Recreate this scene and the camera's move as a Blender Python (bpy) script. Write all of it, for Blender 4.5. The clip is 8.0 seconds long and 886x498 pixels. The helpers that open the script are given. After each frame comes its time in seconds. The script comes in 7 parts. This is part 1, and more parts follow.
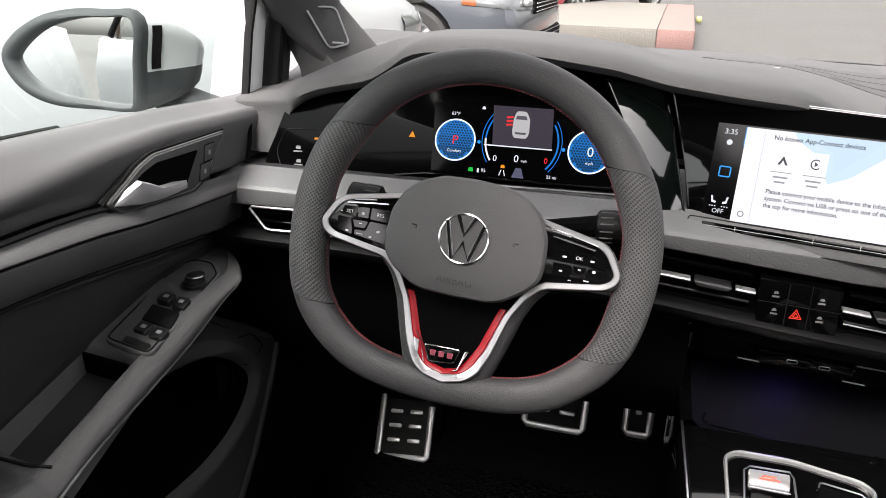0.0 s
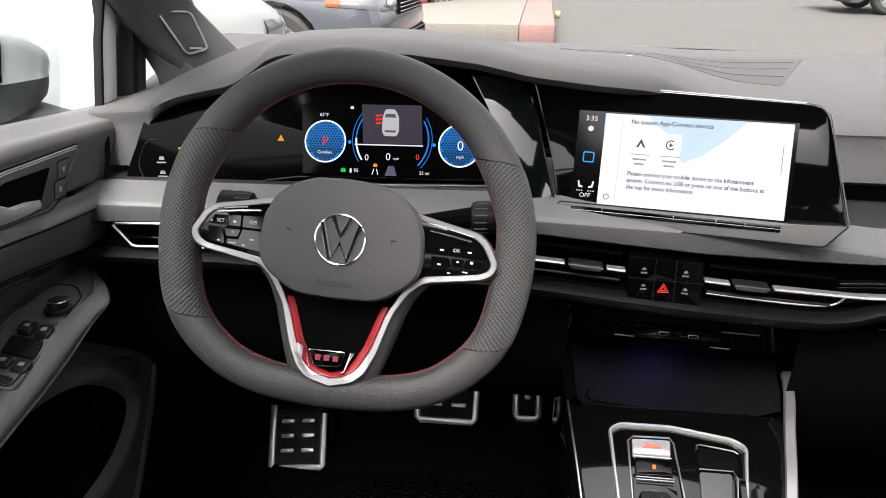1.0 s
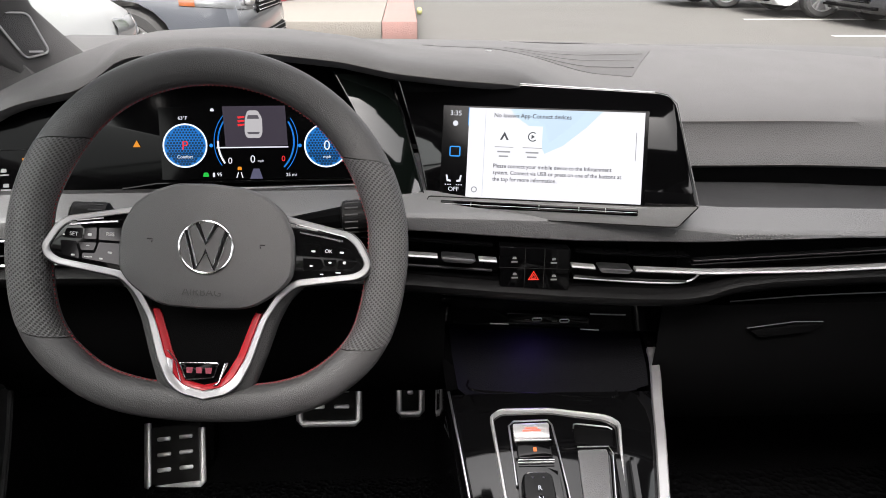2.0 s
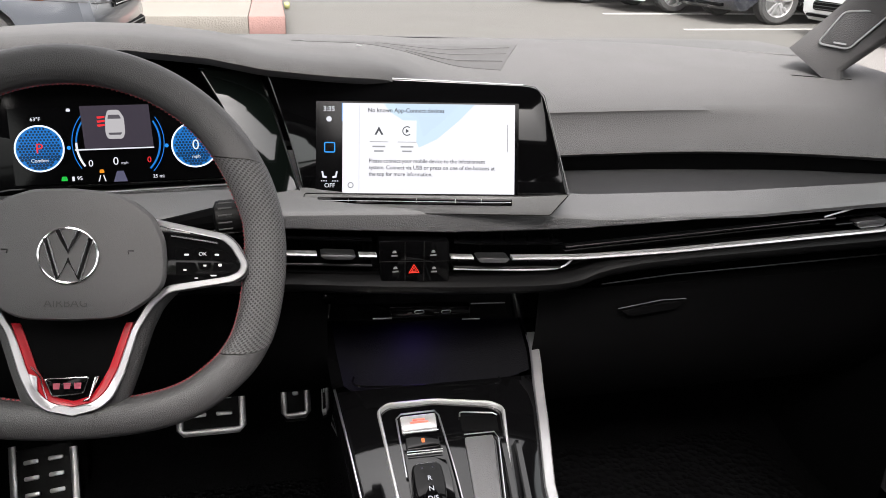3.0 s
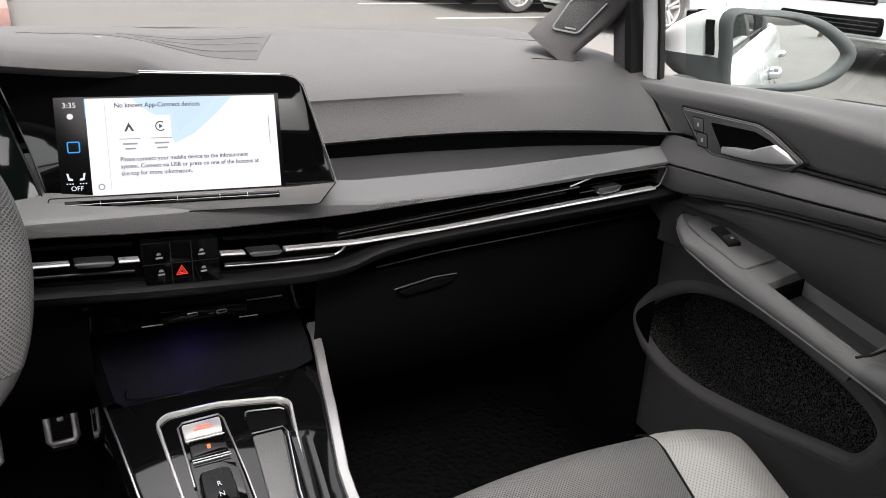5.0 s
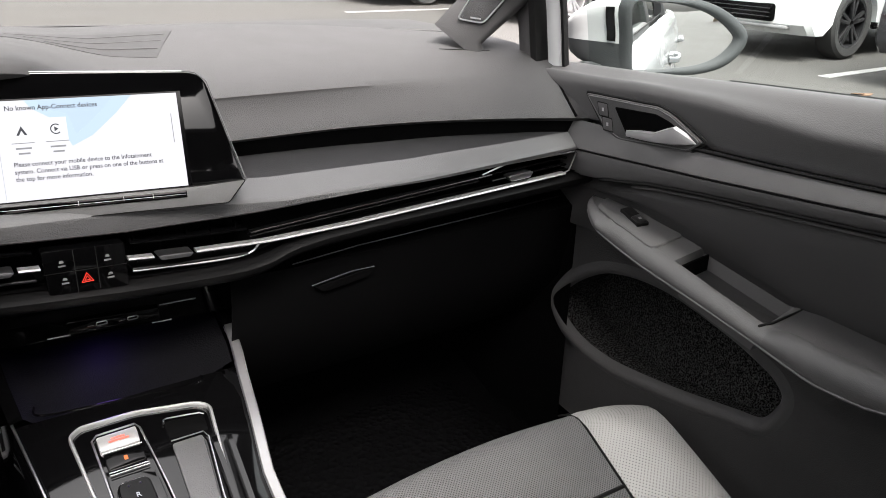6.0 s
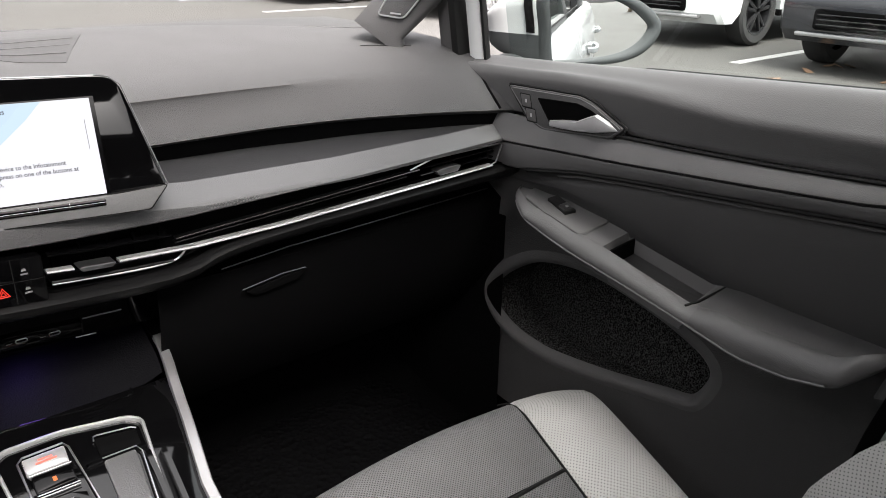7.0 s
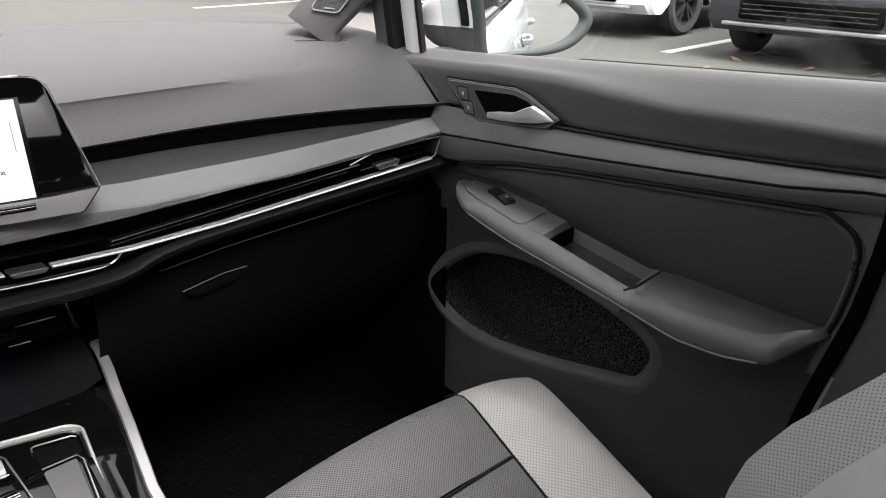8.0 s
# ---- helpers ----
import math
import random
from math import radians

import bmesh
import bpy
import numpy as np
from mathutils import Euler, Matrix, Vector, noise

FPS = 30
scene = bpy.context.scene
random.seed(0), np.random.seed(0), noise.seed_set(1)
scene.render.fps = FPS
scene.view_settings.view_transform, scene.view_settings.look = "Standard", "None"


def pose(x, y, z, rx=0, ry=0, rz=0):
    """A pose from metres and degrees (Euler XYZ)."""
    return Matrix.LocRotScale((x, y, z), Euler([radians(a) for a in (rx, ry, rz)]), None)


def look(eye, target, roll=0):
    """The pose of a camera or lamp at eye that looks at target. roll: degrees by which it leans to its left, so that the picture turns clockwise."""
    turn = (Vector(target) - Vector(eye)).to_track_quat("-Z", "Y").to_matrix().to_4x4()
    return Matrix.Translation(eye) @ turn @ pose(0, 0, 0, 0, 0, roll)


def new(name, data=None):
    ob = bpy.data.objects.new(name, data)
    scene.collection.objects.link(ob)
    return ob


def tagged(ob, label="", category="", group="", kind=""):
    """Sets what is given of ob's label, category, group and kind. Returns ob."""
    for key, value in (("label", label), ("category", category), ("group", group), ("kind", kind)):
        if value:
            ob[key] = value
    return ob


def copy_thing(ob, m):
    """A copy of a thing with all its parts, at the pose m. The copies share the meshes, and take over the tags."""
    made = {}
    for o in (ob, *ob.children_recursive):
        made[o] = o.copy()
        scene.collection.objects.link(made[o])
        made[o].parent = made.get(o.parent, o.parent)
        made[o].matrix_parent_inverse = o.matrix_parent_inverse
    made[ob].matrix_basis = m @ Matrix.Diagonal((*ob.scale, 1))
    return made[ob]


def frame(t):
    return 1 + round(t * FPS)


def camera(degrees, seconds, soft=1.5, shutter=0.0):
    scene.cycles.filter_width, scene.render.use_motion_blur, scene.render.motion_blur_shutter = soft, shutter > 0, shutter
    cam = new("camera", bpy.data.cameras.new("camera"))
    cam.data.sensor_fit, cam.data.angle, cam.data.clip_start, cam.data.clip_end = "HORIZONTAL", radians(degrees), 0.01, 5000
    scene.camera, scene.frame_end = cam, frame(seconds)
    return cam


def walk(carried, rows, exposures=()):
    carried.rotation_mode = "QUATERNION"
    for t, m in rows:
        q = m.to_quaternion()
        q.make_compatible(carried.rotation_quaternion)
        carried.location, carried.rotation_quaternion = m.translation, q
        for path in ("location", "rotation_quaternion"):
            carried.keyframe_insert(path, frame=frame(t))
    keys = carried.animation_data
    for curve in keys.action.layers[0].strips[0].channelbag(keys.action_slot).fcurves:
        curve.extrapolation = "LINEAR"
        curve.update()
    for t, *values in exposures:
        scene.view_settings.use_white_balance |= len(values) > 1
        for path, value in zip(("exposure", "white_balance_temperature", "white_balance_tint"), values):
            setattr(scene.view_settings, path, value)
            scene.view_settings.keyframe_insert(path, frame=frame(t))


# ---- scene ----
cam = camera(58.8, 8.0, soft=0.9)
# seconds, place, yaw, pitch, roll
ROWS = [
    (0.0, -0.1858, -0.6979, 1.2171, 15.926, -21.276, 1.369),
    (0.5, -0.1831, -0.6973, 1.2147, 11.846, -21.071, 0.359),
    (1.0, -0.1806, -0.697, 1.2142, 6.833, -21.091, 0.251),
    (2.5, -0.1764, -0.6957, 1.2142, -7.493, -21.383, 0.69),
    (3.0, -0.1766, -0.6979, 1.2145, -12.179, -21.486, 1.197),
    (3.5, -0.1759, -0.7008, 1.2137, -16.857, -21.362, 1.383),
    (4.0, -0.1753, -0.7029, 1.2128, -22.479, -21.29, 2.193),
    (4.5, -0.1755, -0.7029, 1.2128, -26.36, -21.422, 2.524),
    (6.0, -0.1692, -0.7112, 1.211, -35.669, -21.898, 1.842),
    (6.5, -0.1691, -0.7113, 1.2104, -38.663, -21.876, 1.505),
    (7.0, -0.1689, -0.7113, 1.2087, -41.021, -21.999, 0.967),
    (7.5, -0.1715, -0.7156, 1.2097, -43.536, -22.136, 0.79),
    (8.0, -0.171, -0.7159, 1.2095, -45.47, -22.377, 0.7),
]
walk(cam, [(t, pose(x, y, z, 90 + p, 0, w) @ pose(0, 0, 0, 0, 0, r)) for t, x, y, z, w, p, r in ROWS])

# ---- light: a bright overcast day ----
SUN_UP, SUN_ROUND = 58.0, 196.0
world = bpy.data.worlds.new("world")
scene.world = world
world.use_nodes = True
wn, wl = world.node_tree.nodes, world.node_tree.links
sky = wn.new("ShaderNodeTexSky")
sky.sky_type, sky.sun_disc = "NISHITA", False
sky.sun_elevation, sky.sun_rotation = radians(SUN_UP), radians(SUN_ROUND)
sky.air_density, sky.dust_density, sky.ozone_density = 1.0, 6.0, 1.0
veil = wn.new("ShaderNodeHueSaturation")
veil.inputs["Saturation"].default_value = 0.12
wl.new(sky.outputs[0], veil.inputs["Color"])
# an overcast sky is brightest overhead
way = wn.new("ShaderNodeTexCoord")
axis = wn.new("ShaderNodeSeparateXYZ")
wl.new(way.outputs["Generated"], axis.inputs[0])
rise = wn.new("ShaderNodeMapRange")
rise.inputs["From Min"].default_value, rise.inputs["From Max"].default_value = 0.0, 1.0
rise.inputs["To Min"].default_value, rise.inputs["To Max"].default_value = 1.0, 1.75
wl.new(axis.outputs["Z"], rise.inputs["Value"])
cloud = wn.new("ShaderNodeVectorMath")
cloud.operation = "MULTIPLY"
wl.new(veil.outputs[0], cloud.inputs[0])
wl.new(rise.outputs[0], cloud.inputs[1])
tone = wn.new("ShaderNodeVectorMath")
tone.operation = "MULTIPLY"
tone.inputs[1].default_value = (1.04, 0.985, 0.985)
wl.new(cloud.outputs[0], tone.inputs[0])
wl.new(tone.outputs[0], wn["Background"].inputs["Color"])
wn["Background"].inputs["Strength"].default_value = 0.15
sun = bpy.data.lights.new("sun", "SUN")
sun.energy, sun.angle, sun.color = 0.9, radians(40), (1.0, 0.94, 0.88)
sun_ob = new("sun", sun)
sun_ob.matrix_world = look((30 * math.sin(radians(SUN_ROUND)) * math.cos(radians(SUN_UP)), 30 * math.cos(radians(SUN_ROUND)) * math.cos(radians(SUN_UP)), 30 * math.sin(radians(SUN_UP))), (0, 0, 0))
scene.view_settings.exposure = 2.5

# ---- materials ----
def material(name, color, rough=0.5, metal=0.0, grain=0.0, size=0.002, vary=0.12, patch=0.08, coat=0.0, emit=None, power=0.0, kind="noise", worn=0.1, spec=0.5):
    m = bpy.data.materials.new(name)
    m.use_nodes = True
    n, k = m.node_tree.nodes, m.node_tree.links
    b = n["Principled BSDF"]
    b.inputs["Base Color"].default_value = (*color, 1)
    b.inputs["Roughness"].default_value = rough
    b.inputs["Metallic"].default_value = metal
    b.inputs["Specular IOR Level"].default_value = spec
    b.inputs["Coat Weight"].default_value = coat
    b.inputs["Coat Roughness"].default_value = 0.06
    if emit:
        b.inputs["Emission Color"].default_value = (*emit, 1)
        b.inputs["Emission Strength"].default_value = power
        return m
    co = n.new("ShaderNodeTexCoord")
    fine = n.new("ShaderNodeTexVoronoi" if kind == "cell" else "ShaderNodeTexNoise")
    fine.inputs["Scale"].default_value = 1.0 / size
    k.new(co.outputs["Object"], fine.inputs["Vector"])
    wide = n.new("ShaderNodeTexNoise")
    wide.inputs["Scale"].default_value = 1.0 / patch
    wide.inputs["Detail"].default_value = 6.0
    k.new(co.outputs["Object"], wide.inputs["Vector"])
    fine_out = fine.outputs["Distance" if kind == "cell" else "Fac"]
    if vary:
        mix = n.new("ShaderNodeMix")
        mix.data_type = "RGBA"
        mix.inputs[6].default_value = (*[c * (1 - vary) for c in color], 1)
        mix.inputs[7].default_value = (*[min(1, c * (1 + vary)) for c in color], 1)
        ma = n.new("ShaderNodeMath")
        ma.operation = "MULTIPLY_ADD"
        k.new(fine_out, ma.inputs[0])
        ma.inputs[1].default_value = 0.4
        k.new(wide.outputs["Fac"], ma.inputs[2])
        k.new(ma.outputs[0], mix.inputs[0])
        k.new(mix.outputs[2], b.inputs["Base Color"])
    if worn:
        mr = n.new("ShaderNodeMapRange")
        mr.inputs["From Min"].default_value, mr.inputs["From Max"].default_value = 0.3, 0.7
        mr.inputs["To Min"].default_value, mr.inputs["To Max"].default_value = max(0.02, rough * (1 - worn)), min(1, rough * (1 + worn))
        k.new(wide.outputs["Fac"], mr.inputs["Value"])
        k.new(mr.outputs[0], b.inputs["Roughness"])
    if grain:
        bump = n.new("ShaderNodeBump")
        bump.inputs["Strength"].default_value = grain
        bump.inputs["Distance"].default_value = size
        k.new(fine_out, bump.inputs["Height"])
        k.new(bump.outputs[0], b.inputs["Normal"])
    return m


def perforated(name, color, dark, rough, pitch, radius):
    """Rows of round pits on a regular pitch, in a material with a soft grain."""
    m = material(name, color, rough, grain=0.25, size=0.0012)
    n, k = m.node_tree.nodes, m.node_tree.links
    b = n["Principled BSDF"]
    co = n.new("ShaderNodeTexCoord")
    vo = n.new("ShaderNodeTexVoronoi")
    vo.inputs["Scale"].default_value = 1.0 / pitch
    vo.inputs["Randomness"].default_value = 0.0
    uv = n.new("ShaderNodeVectorRotate")
    uv.rotation_type = "Z_AXIS"
    uv.inputs["Angle"].default_value = radians(45)
    k.new(co.outputs["UV"], uv.inputs["Vector"])
    k.new(uv.outputs[0], vo.inputs["Vector"])
    vo.voronoi_dimensions = "2D"
    st = n.new("ShaderNodeMapRange")
    st.inputs["From Min"].default_value, st.inputs["From Max"].default_value = radius / pitch * 0.75, radius / pitch * 1.25
    k.new(vo.outputs["Distance"], st.inputs["Value"])
    old = b.inputs["Base Color"].links[0].from_socket
    mix = n.new("ShaderNodeMix")
    mix.data_type = "RGBA"
    mix.inputs[6].default_value = (*dark, 1)
    k.new(old, mix.inputs[7])
    k.new(st.outputs[0], mix.inputs[0])
    k.new(mix.outputs[2], b.inputs["Base Color"])
    bump = n.new("ShaderNodeBump")
    bump.inputs["Strength"].default_value = 0.8
    bump.inputs["Distance"].default_value = radius
    k.new(st.outputs[0], bump.inputs["Height"])
    k.new(b.inputs["Normal"].links[0].from_socket, bump.inputs["Normal"])
    k.new(bump.outputs[0], b.inputs["Normal"])
    return m


def speckled(name, dark, pale, size):
    """A short felt of pale and dark fibres."""
    m = material(name, pale, 0.95, grain=1.0, size=size, spec=0.0)
    n, k = m.node_tree.nodes, m.node_tree.links
    co = n.new("ShaderNodeTexCoord")
    no = n.new("ShaderNodeTexNoise")
    no.inputs["Scale"].default_value = 1.0 / size
    k.new(co.outputs["Object"], no.inputs["Vector"])
    st = n.new("ShaderNodeMapRange")
    st.inputs["From Min"].default_value, st.inputs["From Max"].default_value = 0.42, 0.68
    k.new(no.outputs["Fac"], st.inputs["Value"])
    mix = n.new("ShaderNodeMix")
    mix.data_type = "RGBA"
    mix.inputs[6].default_value = (*dark, 1)
    mix.inputs[7].default_value = (*pale, 1)
    k.new(st.outputs[0], mix.inputs[0])
    k.new(mix.outputs[2], n["Principled BSDF"].inputs["Base Color"])
    return m


def glass_material(name, tint=(1, 1, 1)):
    m = bpy.data.materials.new(name)
    m.use_nodes = True
    n, k = m.node_tree.nodes, m.node_tree.links
    n.remove(n["Principled BSDF"])
    tr = n.new("ShaderNodeBsdfTransparent")
    tr.inputs[0].default_value = (*tint, 1)
    gl = n.new("ShaderNodeBsdfGlossy")
    gl.inputs["Roughness"].default_value = 0.01
    mx = n.new("ShaderNodeMixShader")
    mx.inputs[0].default_value = 0.05
    k.new(tr.outputs[0], mx.inputs[1])
    k.new(gl.outputs[0], mx.inputs[2])
    k.new(mx.outputs[0], n["Material Output"].inputs["Surface"])
    return m


def glow(name, color, power):
    return material(name, (0.004, 0.004, 0.004), 0.3, emit=color, power=power * 0.19, spec=0.05)


SOFT = material("soft_touch_plastic", (0.041, 0.0406, 0.041), 0.72, grain=0.3, size=0.0013, kind="cell", patch=0.12, spec=0.35)
SOFT_DARK = material("dark_grained_plastic", (0.05, 0.0492, 0.05), 0.7, grain=0.3, size=0.0013, kind="cell", patch=0.1, spec=0.3)
# Blacker than real plastic: shade of the footwell and recesses is in the colour.
HARD = material("shade_black_plastic", (0.0016, 0.0016, 0.0017), 0.7, grain=0.3, size=0.001, spec=0.02)
PIANO = material("piano_black", (0.001, 0.001, 0.0011), 0.06, vary=0.0, worn=0.0, spec=0.16)
TRIM = material("grey_lacquer_trim", (0.085, 0.085, 0.086), 0.5, metal=0.1, grain=0.12, size=0.0018, kind="cell")
SHELF_FACE = material("patterned_lacquer_edge", (0.05, 0.05, 0.051), 0.45, grain=0.2, size=0.0018, kind="cell", spec=0.4)
# Shaded copy of the trim lacquer: the pad's shade and reflection in the colour.
SHELF_SHADE = material("shaded_lacquer_copy", (0.016, 0.016, 0.0165), 0.35, grain=0.15, size=0.0018, kind="cell", spec=0.35)
CONSOLE_GLOSS = material("console_black_lacquer", (0.001, 0.001, 0.0011), 0.05, vary=0.0, worn=0.0, spec=0.5)
CHROME = material("satin_chrome", (0.72, 0.72, 0.73), 0.16, metal=1.0, vary=0.03, worn=0.0, patch=0.02)
BRIGHT = material("bright_satin_trim", (0.42, 0.42, 0.425), 0.38, metal=0.75, vary=0.03, worn=0.0, patch=0.02)
SATIN = material("satin_silver", (0.48, 0.48, 0.49), 0.3, metal=1.0, vary=0.05, worn=0.0, patch=0.02)
LEATHER = material("black_leather", (0.029, 0.0286, 0.029), 0.5, grain=0.35, size=0.0009, kind="cell", patch=0.05, spec=0.5)
INSERT = material("black_insert_leather", (0.027, 0.0266, 0.027), 0.55, grain=0.3, size=0.0009, kind="cell", patch=0.06, spec=0.35)
LIP_BLACK = material("satin_black_edge", (0.003, 0.003, 0.0031), 0.4, grain=0.2, size=0.0012, kind="cell", patch=0.1, spec=0.12)
PERF = perforated("perforated_leather", (0.055, 0.0545, 0.0555), (0.004, 0.004, 0.004), 0.5, 0.0029, 0.00095)
RED = material("red_lacquer", (0.26, 0.006, 0.011), 0.3, vary=0.06, coat=0.15, spec=0.25)
STITCH = material("red_thread", (0.2, 0.02, 0.025), 0.8, grain=0.4, size=0.0008)
# Kept near zero so that carpet shows the footwell's shade by colour.
CARPET = material("shade_black_carpet", (0.002, 0.002, 0.0021), 0.95, grain=1.0, size=0.003, vary=0.5, patch=0.05, spec=0.0)
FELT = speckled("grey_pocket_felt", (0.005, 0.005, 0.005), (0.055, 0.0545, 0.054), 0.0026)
RUBBER = material("black_rubber", (0.003, 0.003, 0.003), 0.7, grain=0.2, size=0.002, spec=0.2)
STEEL = material("brushed_steel", (0.38, 0.38, 0.38), 0.36, metal=0.75, vary=0.03, worn=0.0, patch=0.02)
SILVER = material("silver_paint", (0.26, 0.26, 0.26), 0.35, metal=0.5, vary=0.03, worn=0.0)
SEAT_DARK = perforated("dark_seat_cloth", (0.088, 0.088, 0.089), (0.018, 0.018, 0.018), 0.75, 0.0034, 0.0009)
SEAT_LIGHT = perforated("light_grey_seat_cloth", (0.3, 0.299, 0.29), (0.1, 0.1, 0.098), 0.75, 0.005, 0.00095)
SEAT_PLAIN = material("light_grey_leatherette", (0.35, 0.348, 0.333), 0.6, grain=0.3, size=0.0012, kind="cell")
HEADLINER = material("grey_headliner", (0.045, 0.044, 0.043), 0.95, grain=0.5, size=0.002)
WHITE_PAINT = material("white_car_paint", (0.47, 0.48, 0.48), 0.25, vary=0.02, coat=0.6, worn=0.2, patch=0.3)
GREY_PAINT = material("dark_grey_car_paint", (0.05, 0.055, 0.065), 0.3, metal=0.4, vary=0.05, coat=0.8, patch=0.3)
BLACK_PAINT = material("black_car_paint", (0.012, 0.013, 0.016), 0.25, vary=0.05, coat=0.8, patch=0.3)
RED_PAINT = material("dark_red_car_paint", (0.20, 0.012, 0.02), 0.3, vary=0.05, coat=0.8, patch=0.3)
TINT = material("tinted_car_glass", (0.012, 0.014, 0.015), 0.05, vary=0.0, coat=0.5)
TYRE = material("tyre_rubber", (0.018, 0.018, 0.018), 0.8, grain=0.4, size=0.01)
ALLOY = material("grey_alloy", (0.42, 0.42, 0.43), 0.35, metal=0.8)
DARK_ALLOY = material("black_alloy", (0.03, 0.03, 0.032), 0.35, metal=0.6)
LAMP = material("headlamp_lens", (0.12, 0.125, 0.13), 0.12, metal=0.5, coat=0.8, vary=0.4, patch=0.05)
AMBER = material("amber_lens", (0.16, 0.045, 0.012), 0.2, coat=0.8)
ASPHALT = material("worn_asphalt", (0.056, 0.0545, 0.051), 0.85, grain=0.5, size=0.02, vary=0.2, patch=1.6, spec=0.2)
KERB = material("pale_concrete", (0.115, 0.107, 0.096), 0.85, grain=0.4, size=0.02, vary=0.15, patch=0.4, spec=0.2)
KERB_RED = material("worn_red_kerb_paint", (0.13, 0.072, 0.064), 0.8, grain=0.4, size=0.02, vary=0.25, patch=0.1)
LINE_PAINT = material("white_line_paint", (0.3, 0.3, 0.29), 0.7, grain=0.4, size=0.01, vary=0.15, patch=0.2)
LEAF = material("fallen_leaf", (0.13, 0.078, 0.045), 0.7, vary=0.4, patch=0.02)
FOLIAGE = material("tree_foliage", (0.06, 0.10, 0.035), 0.7, vary=0.4, patch=0.5)
BARK = material("tree_bark", (0.12, 0.09, 0.065), 0.9, grain=0.8, size=0.03, patch=0.2)
MIRROR = material("mirror_glass", (0.86, 0.87, 0.87), 0.01, metal=1.0, vary=0.0, worn=0.0)
ROOF_GLASS = glass_material("tinted_roof_glass", (0.5, 0.51, 0.5))
GLASS = glass_material("window_glass", (0.72, 0.735, 0.72))
SIDE_GLASS = glass_material("green_side_glass", (0.655, 0.71, 0.69))
PALE_PRINT = material("pale_switch_print", (0.22, 0.22, 0.22), 0.6)
TAB_GREY = material("dark_satin_tab", (0.2, 0.2, 0.205), 0.38, metal=1.0, vary=0.05, worn=0.0, patch=0.02)

# ---- mesh helpers ----
def thing(name, label, category, at=(0, 0, 0), group="", kind="", turn=None):
    ob = new(name)
    ob.empty_display_size = 0.05
    ob.matrix_world = Matrix.Translation(at) @ (turn if turn else Matrix())
    return tagged(ob, label, category, group, kind)


def base(ob):
    m = ob.matrix_basis.copy()
    return base(ob.parent) @ ob.matrix_parent_inverse @ m if ob.parent else m


def part(name, bm, mat, parent=None, label="", local=False, sharp=35, mirror=False):
    """One mesh object. Its points are in the world, or in the parent's own frame where local is set."""
    if mirror:
        bmesh.ops.scale(bm, vec=(-1, 1, 1), verts=bm.verts)
        bmesh.ops.reverse_faces(bm, faces=bm.faces)
    me = bpy.data.meshes.new(name)
    bm.to_mesh(me)
    bm.free()
    for m in mat if isinstance(mat, (list, tuple)) else [mat]:
        me.materials.append(m)
    me.polygons.foreach_set("use_smooth", [p.loop_total < 7 for p in me.polygons])
    me.set_sharp_from_angle(angle=radians(sharp))
    ob = new(name, me)
    if parent:
        ob.parent = parent
        if not local:
            ob.matrix_parent_inverse = base(parent).inverted()
    if label:
        ob["label"] = label
    return ob


def loft(rows, close=False, caps=False, ring=False):
    """A skin over rows of points; close joins each row's ends, ring joins the last row to the first. With it come UVs in metres."""
    bm = bmesh.new()
    uv = bm.loops.layers.uv.new("UVMap")
    vs = [[bm.verts.new(p) for p in r] for r in rows]
    n, c = len(rows), len(rows[0])
    us = [0.0]
    for i in range(1, n + 1):
        a, b = rows[i - 1], rows[i % n]
        us.append(us[-1] + sum((Vector(p) - Vector(q)).length for p, q in zip(a, b)) / c)
    mid = rows[n // 2]
    ws = [0.0]
    for j in range(1, c + 1):
        ws.append(ws[-1] + (Vector(mid[j % c]) - Vector(mid[j - 1])).length)
    for i in range(n if ring else n - 1):
        for j in range(c if close else c - 1):
            q = [(i, j), (i + 1, j), (i + 1, j + 1), (i, j + 1)]
            f = bm.faces.new([vs[a % n][b % c] for a, b in q])
            for l, (a, b) in zip(f.loops, q):
                l[uv].uv = (us[a], ws[b])
    if caps:
        bm.faces.new(vs[0][::-1])
        bm.faces.new(vs[-1])
    bmesh.ops.recalc_face_normals(bm, faces=bm.faces)
    return bm


def solid(bm, t):
    """Gives a skin the thickness t."""
    bmesh.ops.solidify(bm, geom=bm.faces[:], thickness=t)
    return bm


def bevel(bm, w, seg=2, angle=40):
    es = [e for e in bm.edges if len(e.link_faces) == 2 and e.calc_face_angle(0) > radians(angle)]
    if es:
        bmesh.ops.bevel(bm, geom=es, offset=w, segments=seg, affect="EDGES", profile=0.5, clamp_overlap=True)
    return bm


def box(c, s, r=0.002, turn=None, seg=2):
    bm = bmesh.new()
    bmesh.ops.create_cube(bm, size=1)
    bmesh.ops.scale(bm, vec=s, verts=bm.verts)
    if r:
        bevel(bm, r, seg)
    if turn:
        bmesh.ops.transform(bm, matrix=turn, verts=bm.verts)
    bmesh.ops.translate(bm, vec=c, verts=bm.verts)
    return bm


